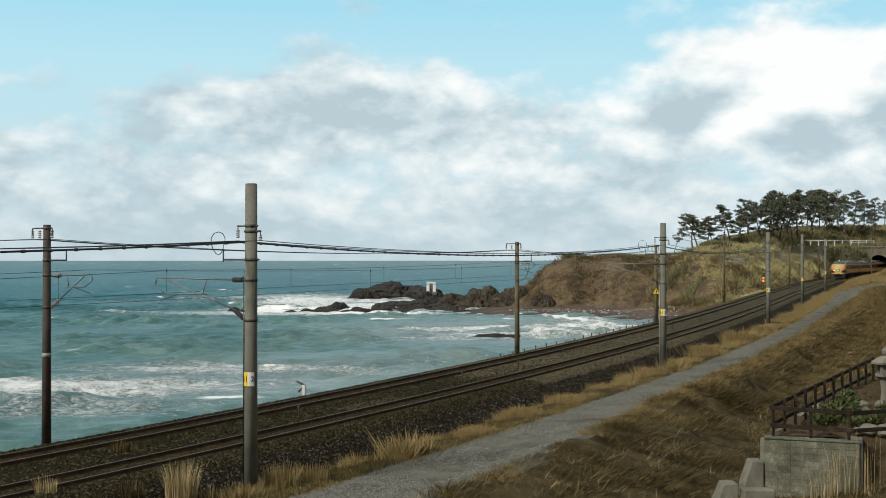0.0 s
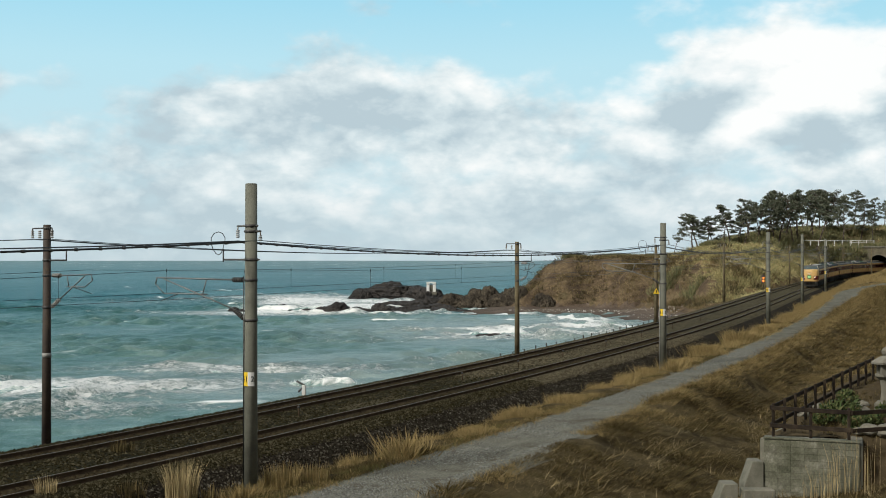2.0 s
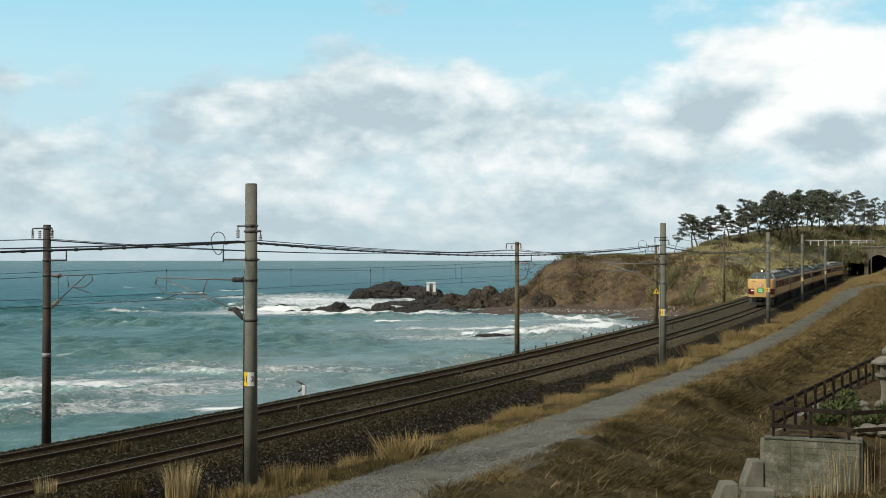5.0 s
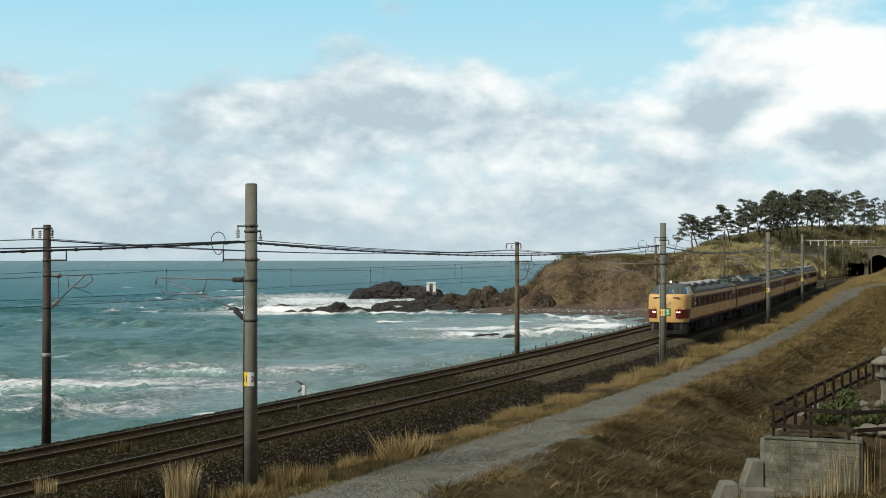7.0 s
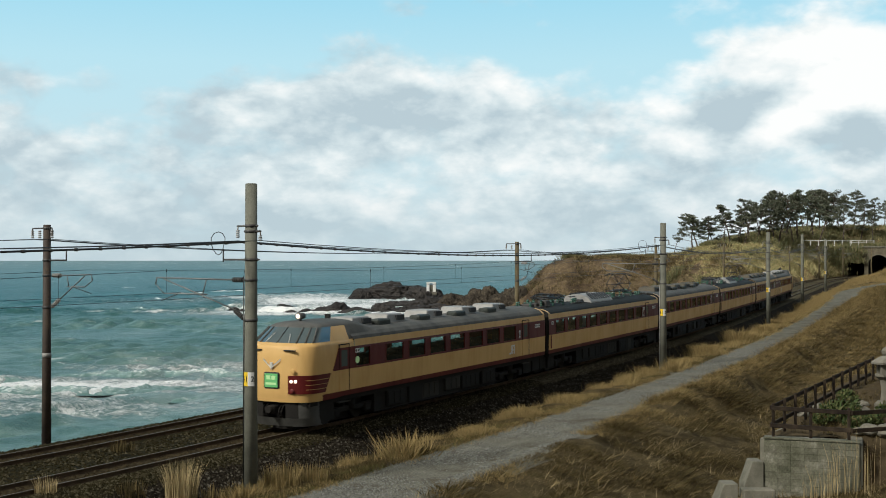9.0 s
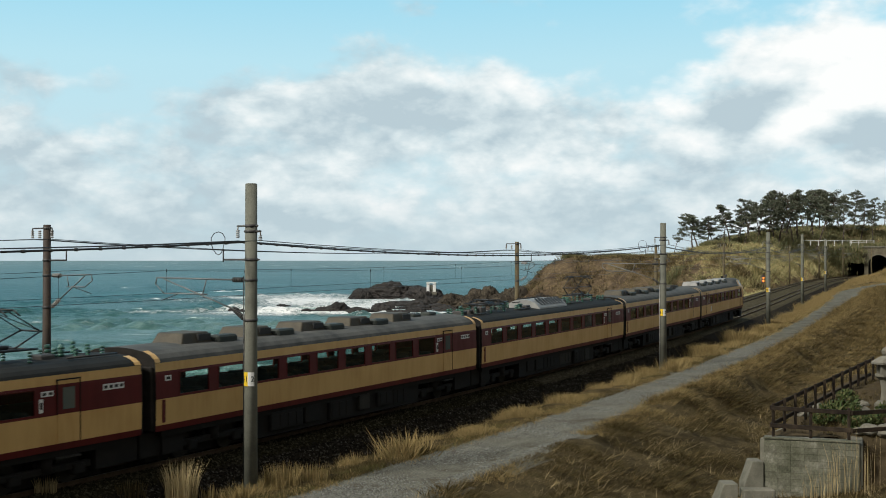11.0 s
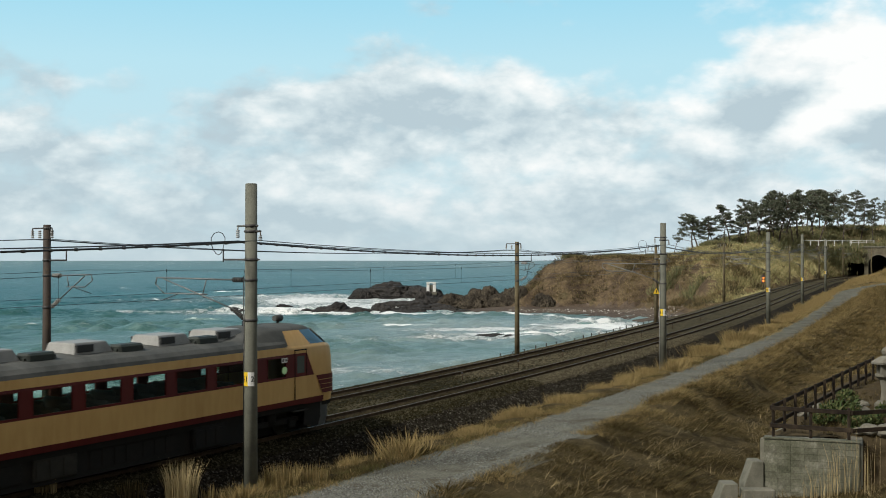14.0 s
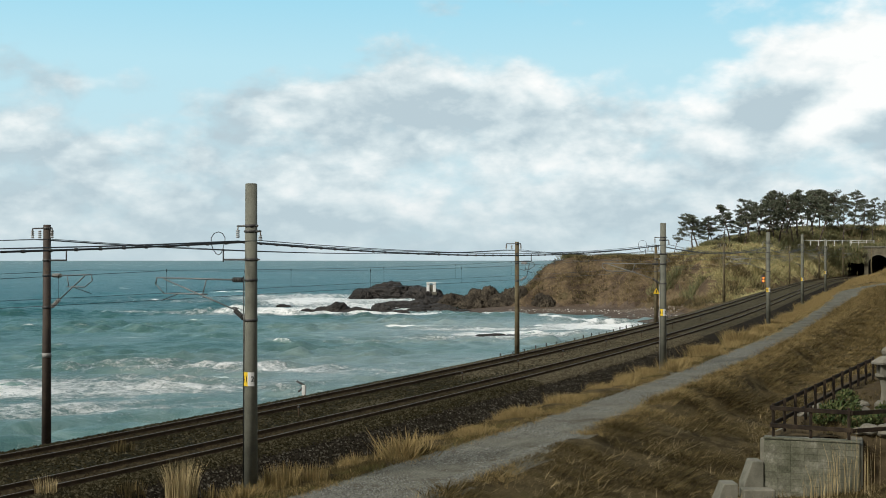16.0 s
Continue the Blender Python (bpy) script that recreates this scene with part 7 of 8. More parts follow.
_rng = random.Random(4)
for _k, (u, d, wide, share) in enumerate(((0.199, 246, 0.7, 1.0), (0.2155, 250, 1.25, 1.0), (0.2205, 256, 1.2, 1.0), (0.2275, 252, 1.25, 1.0), (0.2345, 257, 1.0, 0.95), (0.2435, 258, 0.95, 1.0), (0.2485, 256, 1.0, 1.0), (0.2545, 262, 0.9, 0.85), (0.2600, 258, 0.95, 0.9), (0.2645, 264, 1.0, 1.0), (0.2715, 262, 0.9, 1.0), (0.2570, 270, 0.9, 1.0))):
    pine(u, d, _k, wide * 1.12, share)
_u = 0.277
_k = 20
while _u < 0.435:
    near, far = (264, 292) if _u < 0.305 else (292, 330)
    pine(_u + _rng.uniform(-0.002, 0.002), _rng.uniform(near, far), _k, _rng.uniform(0.8, 1.1), 1.0 if _k % 3 else _rng.uniform(0.72, 0.95))
    _k += 1
    _u += 0.0033


# ---- scrub on the hill ----
def tufts(name, pts, size, blades, mat, seed, spread=0.5, thin=0.12, lean=0.6, comb=(0.0, 0.0)):
    """Bunches of upright blades at the given places."""
    rng = np.random.default_rng(seed)
    n = len(pts)
    P = np.repeat(np.asarray(pts, float), blades, 0)
    S = np.repeat(np.asarray(size, float) * np.ones(n), blades) * rng.uniform(0.4, 1.25, n * blades)
    a = rng.uniform(0, 2 * np.pi, n * blades)
    rad = np.abs(rng.normal(0, spread, n * blades)) * S
    base = P + np.stack([np.cos(a) * rad, np.sin(a) * rad, -0.05 * S], -1)
    w = rng.uniform(0, 2 * np.pi, n * blades)
    side = np.stack([np.cos(w), np.sin(w), 0 * w], -1) * (S * thin)[:, None]
    rise = S * np.where(np.hypot(*comb) > 0, rng.uniform(0.25, 1.0, n * blades), 1.0)
    tip = base + np.stack([np.cos(a) * S * lean * rng.uniform(0, 1, n * blades) + comb[0] * S, np.sin(a) * S * lean * rng.uniform(0, 1, n * blades) + comb[1] * S, rise], -1)
    co = np.stack([base - side, base + side, tip], 1).reshape(-1, 3)
    tri = np.arange(len(co)).reshape(-1, 3)
    return new(name, tri_mesh(name, co, tri, mat))


def hill_scrub():
    rng = np.random.default_rng(17)
    x = np.concatenate([rng.uniform(14, 140, 46000), rng.uniform(38, 108, 40000)])
    y = np.concatenate([rng.uniform(190, 345, 46000), rng.uniform(192, 296, 40000)])
    z = hill_height(x[:, None], y[:, None])[:, 0]
    clump = waves_noise(x, y, 33, 24, 3.0, 16.0)
    z2 = hill_height(x[:, None], y[:, None] - 1.0)[:, 0]
    s, off = to_line_grid(x, y)
    ok = (z > -2.2) & (clump > -0.75) & (z - z2 > -0.15) & ~((np.abs(off + 2) < 6.6) & (s < 290))
    P = np.stack([x, y, z], -1)[ok]
    c = clump[ok]
    low = P[:, 0] + 0.4 * (P[:, 1] - 215) * 0 < 47 + 4 * c
    tagged(tufts("bluff_scrub", P[low], 0.42 + 0.22 * np.clip(c[low], -1, 2), 13, M_SCRUB_BROWN, 4, 0.9, 0.075, 1.2), "low brown winter scrub on the bluff", "scrub", kind="stuff")
    P, c = P[~low], c[~low]
    tagged(tufts("hill_grass", P, 0.52 + 0.28 * np.clip(c, -1, 2), 14, M_SCRUB, 3, 0.9, 0.075, 1.4), "dry yellow grass and scrub on the hillside", "grass", kind="stuff")
    # dark bushes
    m = (z > -1) & (waves_noise(x, y, 37, 20, 5.0, 25.0) > 1.6) & (z - z2 > -0.2) & ~((np.abs(off + 2) < 9.5) & (s < 290))
    m2 = (z > 8.0) & (y > 256) & (x > 62) & (rng.random(len(x)) < 0.75) & (clump > -0.9)
    P2 = np.stack([x, y, z + 0.2], -1)[m | m2]
    tagged(tufts("hill_bushes", P2, 0.95, 24, M_BUSH, 5, 0.9, 0.075, 0.9), "dark green bushes among the dry grass", "bush", kind="stuff")


hill_scrub()


def slope_grass():
    """Pale straw on the slope between the seaward track and the hill."""
    rng = np.random.default_rng(117)
    s = rng.uniform(150, 281, 9000)
    off = -6.6 - 9.0 * rng.random(9000) ** 0.8
    x, y, _ = on_line(s, off)
    z = np.maximum(land_z(s, off), hill_height(x[:, None], y[:, None])[:, 0])
    ok = (z > -1.0) & (waves_noise(x, y, 119, 20, 2.0, 12.0) > -0.8)
    tagged(tufts("slope_grass", np.stack([x, y, z], -1)[ok], 0.5, 10, M_SCRUB, 121, 0.9, 0.07, 1.3), "pale straw on the slope above the track", "grass", kind="stuff")


slope_grass()


def bluff_bushes():
    """Dark leafless thickets in the hollows of the bluff and along its brow."""
    rng = np.random.default_rng(141)
    n = 5200
    x = rng.uniform(16, 62, n)
    y = rng.uniform(192, 262, n)
    z = hill_height(x[:, None], y[:, None])[:, 0]
    ok = (z > -3.0) & (waves_noise(x, y, 143, 24, 3.0, 13.0) + 0.25 * rng.normal(0, 1, n) > 0.85)
    P = np.stack([x, y, z], -1)[ok]
    tagged(tufts("bluff_thicket", P, 0.75, 22, random_tint("bare_thicket", [(0.045, 0.036, 0.024), (0.085, 0.068, 0.042), (0.12, 0.105, 0.058), (0.065, 0.062, 0.034)], 0.95, "island"), 145, 0.9, 0.055, 1.0), "dark leafless thicket on the bluff", "thicket", kind="stuff")


bluff_bushes()


def portal_creeper():
    """Creepers and bushes hanging over the unused side of the tunnel front."""
    rng = np.random.default_rng(91)
    n = 700
    off = rng.uniform(-12.0, -2.6, n)
    z = 0.2 + 6.9 * rng.random(n) ** 0.9
    keep = ~((np.abs(off + 4.76) < 2.1) & (z < 3.0))
    off, z = off[keep], z[keep]
    s = 282.2 + rng.uniform(-1.2, 0.6, len(off))
    x, y, zr = on_line(s, off)
    tagged(tufts("portal_creeper", np.stack([x, y, zr + z], -1), 0.75, 10, M_BUSH, 93, 0.9, 0.16, 1.0), "brown-green creepers hanging over the tunnel front", "creeper", kind="stuff")


portal_creeper()

# ---- ballast stones ----
def ballast_stones():
    """Loose stones on the bed and its near slope."""
    rng = np.random.default_rng(2)
    n = 90000
    s = -9 + 75 * rng.random(n) ** 1.5
    off = np.where(rng.random(n) < 0.62, rng.uniform(0.6, 3.5, n), rng.uniform(-6.6, 0.6, n))
    keep = ~((np.abs(np.abs(off) - 0.566) < 0.09) | (np.abs(np.abs(off + SPACING) - 0.566) < 0.09))
    s, off = s[keep], off[keep]
    n = len(s)
    x, y, _ = on_line(s, off)
    z = land_z(s, off) + 0.01
    r = rng.uniform(0.028, 0.060, n)
    a = rng.uniform(0, 6.28, n)
    base = np.array([(-1, -0.7, 0), (1, -0.8, 0), (0.9, 0.8, 0), (-0.9, 0.7, 0), (0.1, -0.1, 1.0)])
    V = base[None] * rng.uniform(0.6, 1.2, (n, 5, 3)) * r[:, None, None]
    ca, sa = np.cos(a)[:, None], np.sin(a)[:, None]
    X = x[:, None] + V[:, :, 0] * ca - V[:, :, 1] * sa
    Y = y[:, None] + V[:, :, 0] * sa + V[:, :, 1] * ca
    Z = z[:, None] + V[:, :, 2] - 0.01
    f = np.array([(0, 1, 4), (1, 2, 4), (2, 3, 4), (3, 0, 4)])
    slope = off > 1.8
    gauge = (np.abs(off) < 0.56) | (np.abs(off + SPACING) < 0.56)
    for sel, mat, name, label in ((gauge, M_STONE_RUST, "stained_ballast", "rust-stained ballast between the rails of each track"), (~slope & ~gauge & (s < 32), M_STONE, "ballast", "dark olive crushed-stone ballast beside the rails"), (~slope & ~gauge & (s >= 32), M_STONE_BROWN, "brown_ballast", "olive-brown crushed-stone ballast beside the rails"), (slope, M_STONE_SLOPE, "old_ballast", "dark stones on the slope below the track")):
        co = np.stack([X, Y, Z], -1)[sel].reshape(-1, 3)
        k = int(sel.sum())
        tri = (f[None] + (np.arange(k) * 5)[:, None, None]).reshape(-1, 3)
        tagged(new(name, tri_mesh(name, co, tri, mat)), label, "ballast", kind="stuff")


ballast_stones()


def path_gravel():
    """Loose gravel trodden into the path."""
    rng = np.random.default_rng(12)
    n = 80000
    s = -4 + 74 * rng.random(n) ** 1.6
    off = rng.uniform(4.9, 8.3, n)
    off = off + np.where(off > 7.0, 1.1 * smooth(34.0, 6.0, s) * (off - 7.0) / 1.3, 0.0)
    x, y, _ = on_line(s, off)
    z = land_z(s, off)
    r = rng.uniform(0.012, 0.038, n)
    base = np.array([(-1, -0.7, -0.2), (1, -0.8, -0.2), (0.9, 0.8, -0.2), (-0.9, 0.7, -0.2), (0.1, -0.1, 0.8)])
    V = base[None] * rng.uniform(0.6, 1.2, (n, 5, 3)) * r[:, None, None]
    co = np.stack([x, y, z], -1)[:, None] + V
    f = np.array([(0, 1, 4), (1, 2, 4), (2, 3, 4), (3, 0, 4)])
    tri = (f[None] + (np.arange(n) * 5)[:, None, None]).reshape(-1, 3)
    m = random_tint("path_stone", [(0.06, 0.060, 0.052), (0.12, 0.121, 0.107), (0.165, 0.167, 0.150), (0.24, 0.242, 0.22)], 0.95, "island")
    tagged(new("path_gravel", tri_mesh("path_gravel", co.reshape(-1, 3), tri, m)), "grey gravel trodden into the path", "gravel", kind="stuff")


path_gravel()


# ---- grass along the line and on the banks ----
def on_land(s, off):
    x, y, _ = on_line(s, off)
    return np.stack([x, y, land_z(s, off)], -1)


def path_offset(s):
    return np.where(s > 0, path_shift(s), 0)


def berm_grass():
    """Golden grass in uneven clumps on the verge, with short dull grass under it."""
    rng = np.random.default_rng(6)
    n = 34000
    s = 4 + 200 * rng.random(n) ** 1.5
    off = rng.normal(4.1, 0.45, n) + path_offset(s) * rng.random(n) * 0.55
    clump = waves_noise(s, off * 2.2, 12, 26, 0.7, 7.0, 0.45)
    clump = clump + 0.45 * rng.normal(0, 1, n)
    ok = (clump > np.interp(s, [8, 15, 20, 34, 60], [1.7, 1.3, 0.7, 0.3, 0.1])) & (off > 3.15) & (off < 5.1 + 0.6 * path_offset(s)) & (s > 5)
    s, off, clump = s[ok], off[ok], clump[ok]
    size = 0.12 + 0.25 * np.clip(clump, -0.2, 2.4) * (0.7 + 0.3 * waves_noise(s, off, 13, 12, 4.0, 20.0)) + 0.0010 * s
    tagged(tufts("verge_grass", on_land(s, off), size * 0.92, 13, M_STRAW, 7, 0.45, 0.030, 1.05), "golden dry grass along the path's edge", "grass", kind="stuff")
    s = 1 + 150 * rng.random(26000) ** 1.5
    off = rng.uniform(3.0, 5.35, 26000)
    tagged(tufts("low_verge_grass", on_land(s, off), 0.12, 7, M_STRAW_DARK, 9, 0.7, 0.07, 1.3), "short dull grass under the verge tufts", "grass", kind="stuff")


berm_grass()


def moss_strip():
    """Low green grass between the verge and the path."""
    rng = np.random.default_rng(86)
    s = 2 + 70 * rng.random(9000) ** 1.4
    off = 4.85 + 0.28 * rng.normal(0, 1, 9000)
    keep = (waves_noise(s, off, 87, 18, 1.5, 9.0) > 0.1) & (off < 5.5)
    tagged(tufts("low_green_grass", on_land(s[keep], off[keep]), 0.09, 8, M_MOSS, 88, 0.9, 0.06, 1.2), "low green grass along the gravel path", "grass", kind="stuff")


moss_strip()


def clump_grass(x, y, h, blades, r, seed, mat, label):
    rng = np.random.default_rng(seed)
    s, off = to_line(x, y)
    z = float(land_z(np.array(s), np.array(off)))
    a = rng.uniform(0, 6.28, blades)
    rad = r * np.sqrt(rng.random(blades))
    P = np.stack([x + rad * np.cos(a), y + rad * np.sin(a), np.full(blades, z - 0.05)], -1)
    L = h * rng.uniform(0.6, 1.05, blades)
    out = np.stack([np.cos(a), np.sin(a), 0 * a], -1) * (L * 0.28 * rad / r * rng.random(blades))[:, None]
    w = rng.uniform(0, 6.28, blades)
    side = np.stack([np.cos(w), np.sin(w), 0 * w], -1) * (0.005 + 0.005 * rng.random(blades))[:, None]
    mid = P + out * 0.35 + np.stack([0 * L, 0 * L, L * 0.6], -1)
    tip = P + out * 1.3 + np.stack([0 * L, 0 * L, L], -1)
    co = np.stack([P - side, P + side, mid + side * 0.8, mid - side * 0.8, tip], 1).reshape(-1, 3)
    f = np.array([(0, 1, 2), (0, 2, 3), (3, 2, 4)])
    tri = (f[None] + (np.arange(blades) * 5)[:, None, None]).reshape(-1, 3)
    tagged(new("grass_clump", tri_mesh("grass_clump", co, tri, mat)), label, "grass", "tall grass clumps")


for x, y, h, b, r, k, mat in ((-7.35, 32.6, 1.35, 420, 0.42, 1, M_STRAW_PALE), (-4.75, 34.2, 0.85, 500, 0.55, 2, M_STRAW), (-3.9, 34.9, 0.7, 300, 0.5, 3, M_STRAW), (-10.6, 31.0, 0.55, 120, 0.3, 4, M_STRAW_PALE), (-6.6, 33.0, 0.6, 120, 0.4, 5, M_STRAW),
                              (-8.6, 32.0, 0.55, 150, 0.4, 9, M_STRAW_DARK), (-6.0, 33.2, 0.5, 150, 0.4, 10, M_STRAW_DARK)):
    clump_grass(x, y, h, b, r, k, mat, "tall clump of pale dry grass by the track")
for s, off, h, b, r, k in ((2.0, -6.9, 0.9, 160, 0.7, 6), (3.2, -6.8, 0.7, 90, 0.6, 7), (7.5, -2.4, 0.45, 160, 0.4, 8)):
    x, y, _ = on_line(s, off)
    clump_grass(float(x), float(y), h, b, r, k, M_STRAW_DARK, "thin dry weeds on the railway bed")


def bank_grass():
    """Matted dull grass over the bank beyond the path; it hangs down the mound's steep side."""
    rng = np.random.default_rng(16)
    n = 190000
    s = -2 + 200 * rng.random(n) ** 2.1
    off = 8.2 + path_offset(s) + path_wide(s) + 34 * rng.random(n) ** 1.35
    x, y, _ = on_line(s, off)
    clump = waves_noise(x, y, 41, 30, 0.6, 6.0, 0.4)
    field = waves_noise(x, y, 43, 20, 3.0, 14.0)
    ok = (y > 28) & (np.abs(x / y) < 0.42) & ~garden_area(x, y) & (off > 8.2 + path_offset(s) + path_wide(s) + 1.0 * smooth(34.0, 6.0, s))
    s, off, clump, field = s[ok], off[ok], clump[ok], field[ok]
    edge_o = off - path_offset(s) - path_wide(s)
    lane = (s > 20) & (s < 80) & (np.abs(edge_o - 12.2) < 0.9)
    keep = ~(lane & (rng.random(len(s)) < 0.35)) & (clump + 0.5 * field > -1.3)
    s, off, clump, field, edge_o = s[keep], off[keep], clump[keep], field[keep], edge_o[keep]
    h = np.interp(30.0, LINE_S, LINE_H)
    down = (math.cos(h) * 0.55 - 0.1, -math.sin(h) * 0.55 - 0.2)
    size = 0.13 + 0.07 * np.clip(clump, -0.8, 2.0) + 0.0014 * s
    tagged(tufts("bank_grass", on_land(s, off), size * 1.1, 8, M_STRAW_DARK, 19, 1.1, 0.046, 2.0, down), "matted brown winter grass on the bank", "grass", kind="stuff")
    # more golden tufts on the crest and far bank paint the sunlight there
    crest = (edge_o < 10.6) & (s > 24)
    hi = rng.random(len(clump)) < 0.02 + 0.12 * ((clump > 0.7) & (field > 0.2)) + 0.6 * crest * (clump > -0.3) + smooth(30, 60, s) * (0.2 + 0.45 * (clump > -0.1))
    tagged(tufts("bank_tufts", on_land(s[hi], off[hi]), 0.20 + 0.06 * np.clip(clump[hi], -0.5, 2) + 0.0016 * s[hi], 8, M_STRAW, 23, 0.9, 0.038, 1.7, down), "tufts of golden grass, denser where the bank looks sunlit", "grass", kind="stuff")


# ---- the garden on its wall ----
GX, GY, GZ = 9.95, 36.0, 0.64


def garden_area(x, y):
    return (x > 9.9) & (x < 26) & (y > 36.0) & (y < 62) & (x > 9.9 + (y - 36) * 0.62 - 0.3)


bank_grass()


def path_edge_grass():
    """Ragged grass that creeps over both edges of the path."""
    rng = np.random.default_rng(71)
    n = 9000
    s = 2 + 200 * rng.random(n) ** 1.7
    near = rng.random(n) < 0.5
    off = np.where(near, 5.15 + 0.22 * rng.normal(0, 1, n), 8.05 + path_wide(s) + 0.30 * rng.normal(0, 1, n)) + path_offset(s)
    off = off + np.where(near, 0.0, 1.75 * smooth(36.0, 6.0, s))
    keep = waves_noise(s, off * 0.5, 73, 20, 0.8, 5.0) > np.where(near, -0.2, 0.9 - 1.1 * smooth(16.0, 34.0, s))
    s, off = s[keep], off[keep]
    tagged(tufts("path_edge_grass", on_land(s, off), 0.15 + 0.0012 * s, 9, M_STRAW, 75, 0.8, 0.035, 1.5), "ragged dry grass creeping over the path's edges", "grass", kind="stuff")
    # tall pale strands on the crest of the bank, their straw also brightening its sunlit edge
    n = 7000
    s = 22 + 145 * rng.random(n) ** 1.25
    off = 8.9 + path_wide(s) + 0.55 * rng.normal(0, 1, n) + path_offset(s)
    keep = (waves_noise(s, off, 74, 20, 1.0, 6.0) > -0.1) & (off > 8.2 + path_offset(s))
    s, off = s[keep], off[keep]
    tagged(tufts("crest_grass", on_land(s, off), 0.22 + 0.001 * s, 8, M_STRAW, 79, 0.7, 0.045, 1.4, (0.7, -0.5)), "pale bent grass on the crest of the bank", "grass", kind="stuff")


path_edge_grass()


def loose_stalks():
    """Dead stalks and bleached blades lying over the dull grass near the garden."""
    rng = np.random.default_rng(131)
    n = 5200
    s = 6 + 60 * rng.random(n) ** 1.4
    off = 9.2 + 12 * rng.random(n)
    x, y, _ = on_line(s, off)
    ok = ~garden_area(x, y) & (waves_noise(x, y, 133, 18, 1.0, 6.0) > -0.2)
    tagged(tufts("loose_stalks", on_land(s[ok], off[ok]), 0.36, 3, M_STRAW_PALE, 135, 0.6, 0.022, 1.9, (0.3, -0.2)), "bleached stalks lying over the dull grass", "grass", kind="stuff")


loose_stalks()


def mound_grass():
    rng = np.random.default_rng(61)
    s = rng.uniform(200, 275, 7000)
    off = rng.uniform(3.6, 34, 7000)
    ok = ~((s < 219) & (off > path_offset(s) + 3.5) & (off < path_offset(s) + 8.5 + path_wide(s)))
    tagged(tufts("mound_grass", on_land(s[ok], off[ok]), 0.55, 8, M_STRAW, 63, 0.8, 0.07, 1.2), "dry straw-coloured grass on the mound by the tunnel", "grass", kind="stuff")


mound_grass()


def block_wall():
    """Retaining wall of concrete blocks with a coping, and steps down beside it."""
    ob = new("retaining_wall")
    ob.matrix_world = pose(GX, GY, -2.4, 0, 0, -20)
    rng = random.Random(3)
    bm = bmesh.new()
    box(bm, (0, 0.06, 0), (2.8, 0.2, 2.94))
    part("core", bm, M_CONCRETE, ob)
    bm = bmesh.new()
    box(bm, (0, 0, 0), (0.3965, 0.09, 0.1935), 0.004)
    block = bpy.data.meshes.new("block")
    bm.to_mesh(block)
    bm.free()
    block.materials.append(M_BLOCK)
    for row in range(15):
        for col in range(7):
            tilt = pose(0, 0, 0, 0, rng.uniform(-0.3, 0.3), rng.uniform(-0.6, 0.6))
            part_of("block", block, ob, Matrix.Translation((0.004 + col * 0.4, -0.02 + rng.uniform(-0.008, 0.006), row * 0.197)) @ tilt)
    bm = bmesh.new()
    box(bm, (-0.01, -0.025, 2.962), (2.82, 0.42, 3.03), 0.02)
    part("coping", bm, M_BLOCK, ob)
    bm = bmesh.new()
    box(bm, (2.72, 0.08, 0), (2.9, 2.6, 2.9), 0.03)
    part("return_wall", bm, M_CONCRETE, ob)
    return tagged(ob, "weathered grey concrete block retaining wall of a garden", "wall", kind="structure")


def block_material():
    """Damp grey blocks, each a little different, with pale streaks of lime and dark stains."""
    m = surface("stained_blocks", [(0.060, 0.062, 0.040), (0.105, 0.107, 0.076), (0.140, 0.138, 0.104), (0.25, 0.245, 0.20)], 1.8, 0.9, bump=0.5, fine=16, spread=0.3, detail=10.0, coords="Place")
    nt = m.node_tree
    b = nt.nodes["Principled BSDF"]
    old = b.inputs["Base Color"].links[0].from_socket
    info = nt.nodes.new("ShaderNodeObjectInfo")
    mr = add(nt, "ShaderNodeMapRange", To_Min=0.86, To_Max=1.12)
    link(nt, info.outputs["Random"], mr.inputs["Value"])
    hsv = nt.nodes.new("ShaderNodeHueSaturation")
    link(nt, mr.outputs["Result"], hsv.inputs["Value"])
    link(nt, old, hsv.inputs["Color"])
    link(nt, hsv.outputs["Color"], b.inputs["Base Color"])
    return m


M_BLOCK = block_material()
block_wall()


def long_wall():
    """The side wall that runs away from the corner under the fence."""
    ob = new("side_wall")
    d = Vector((16.6 - GX, 46.5 - GY, 0))
    ob.location = (GX, GY + 0.4, -2.4)
    n = Vector((-d.y, d.x, 0)).normalized() * 0.3
    bm = bmesh.new()
    vs = [(0, 0, 0), (d.x, d.y, 0.6), (d.x, d.y, 3.2), (0, 0, 2.92)]
    poly(bm, vs, 0, -n)
    bmesh.ops.recalc_face_normals(bm, faces=bm.faces[:])
    part("wall_body", bm, M_CONCRETE, ob)
    tagged(ob, "grey concrete side wall of the raised garden", "wall", kind="structure")


long_wall()


def bed_z(x, y):
    v = (y - GY - 0.3) / 14.0
    z = GZ - 0.06 + 0.55 * smooth(0.0, 0.6, v) + 0.03 * (x - GX)
    front = smooth(GX + 2.4, GX + 2.7, x) * smooth(GY + 1.2, GY - 1.6, y)
    return z * (1 - front) - 1.5 * front


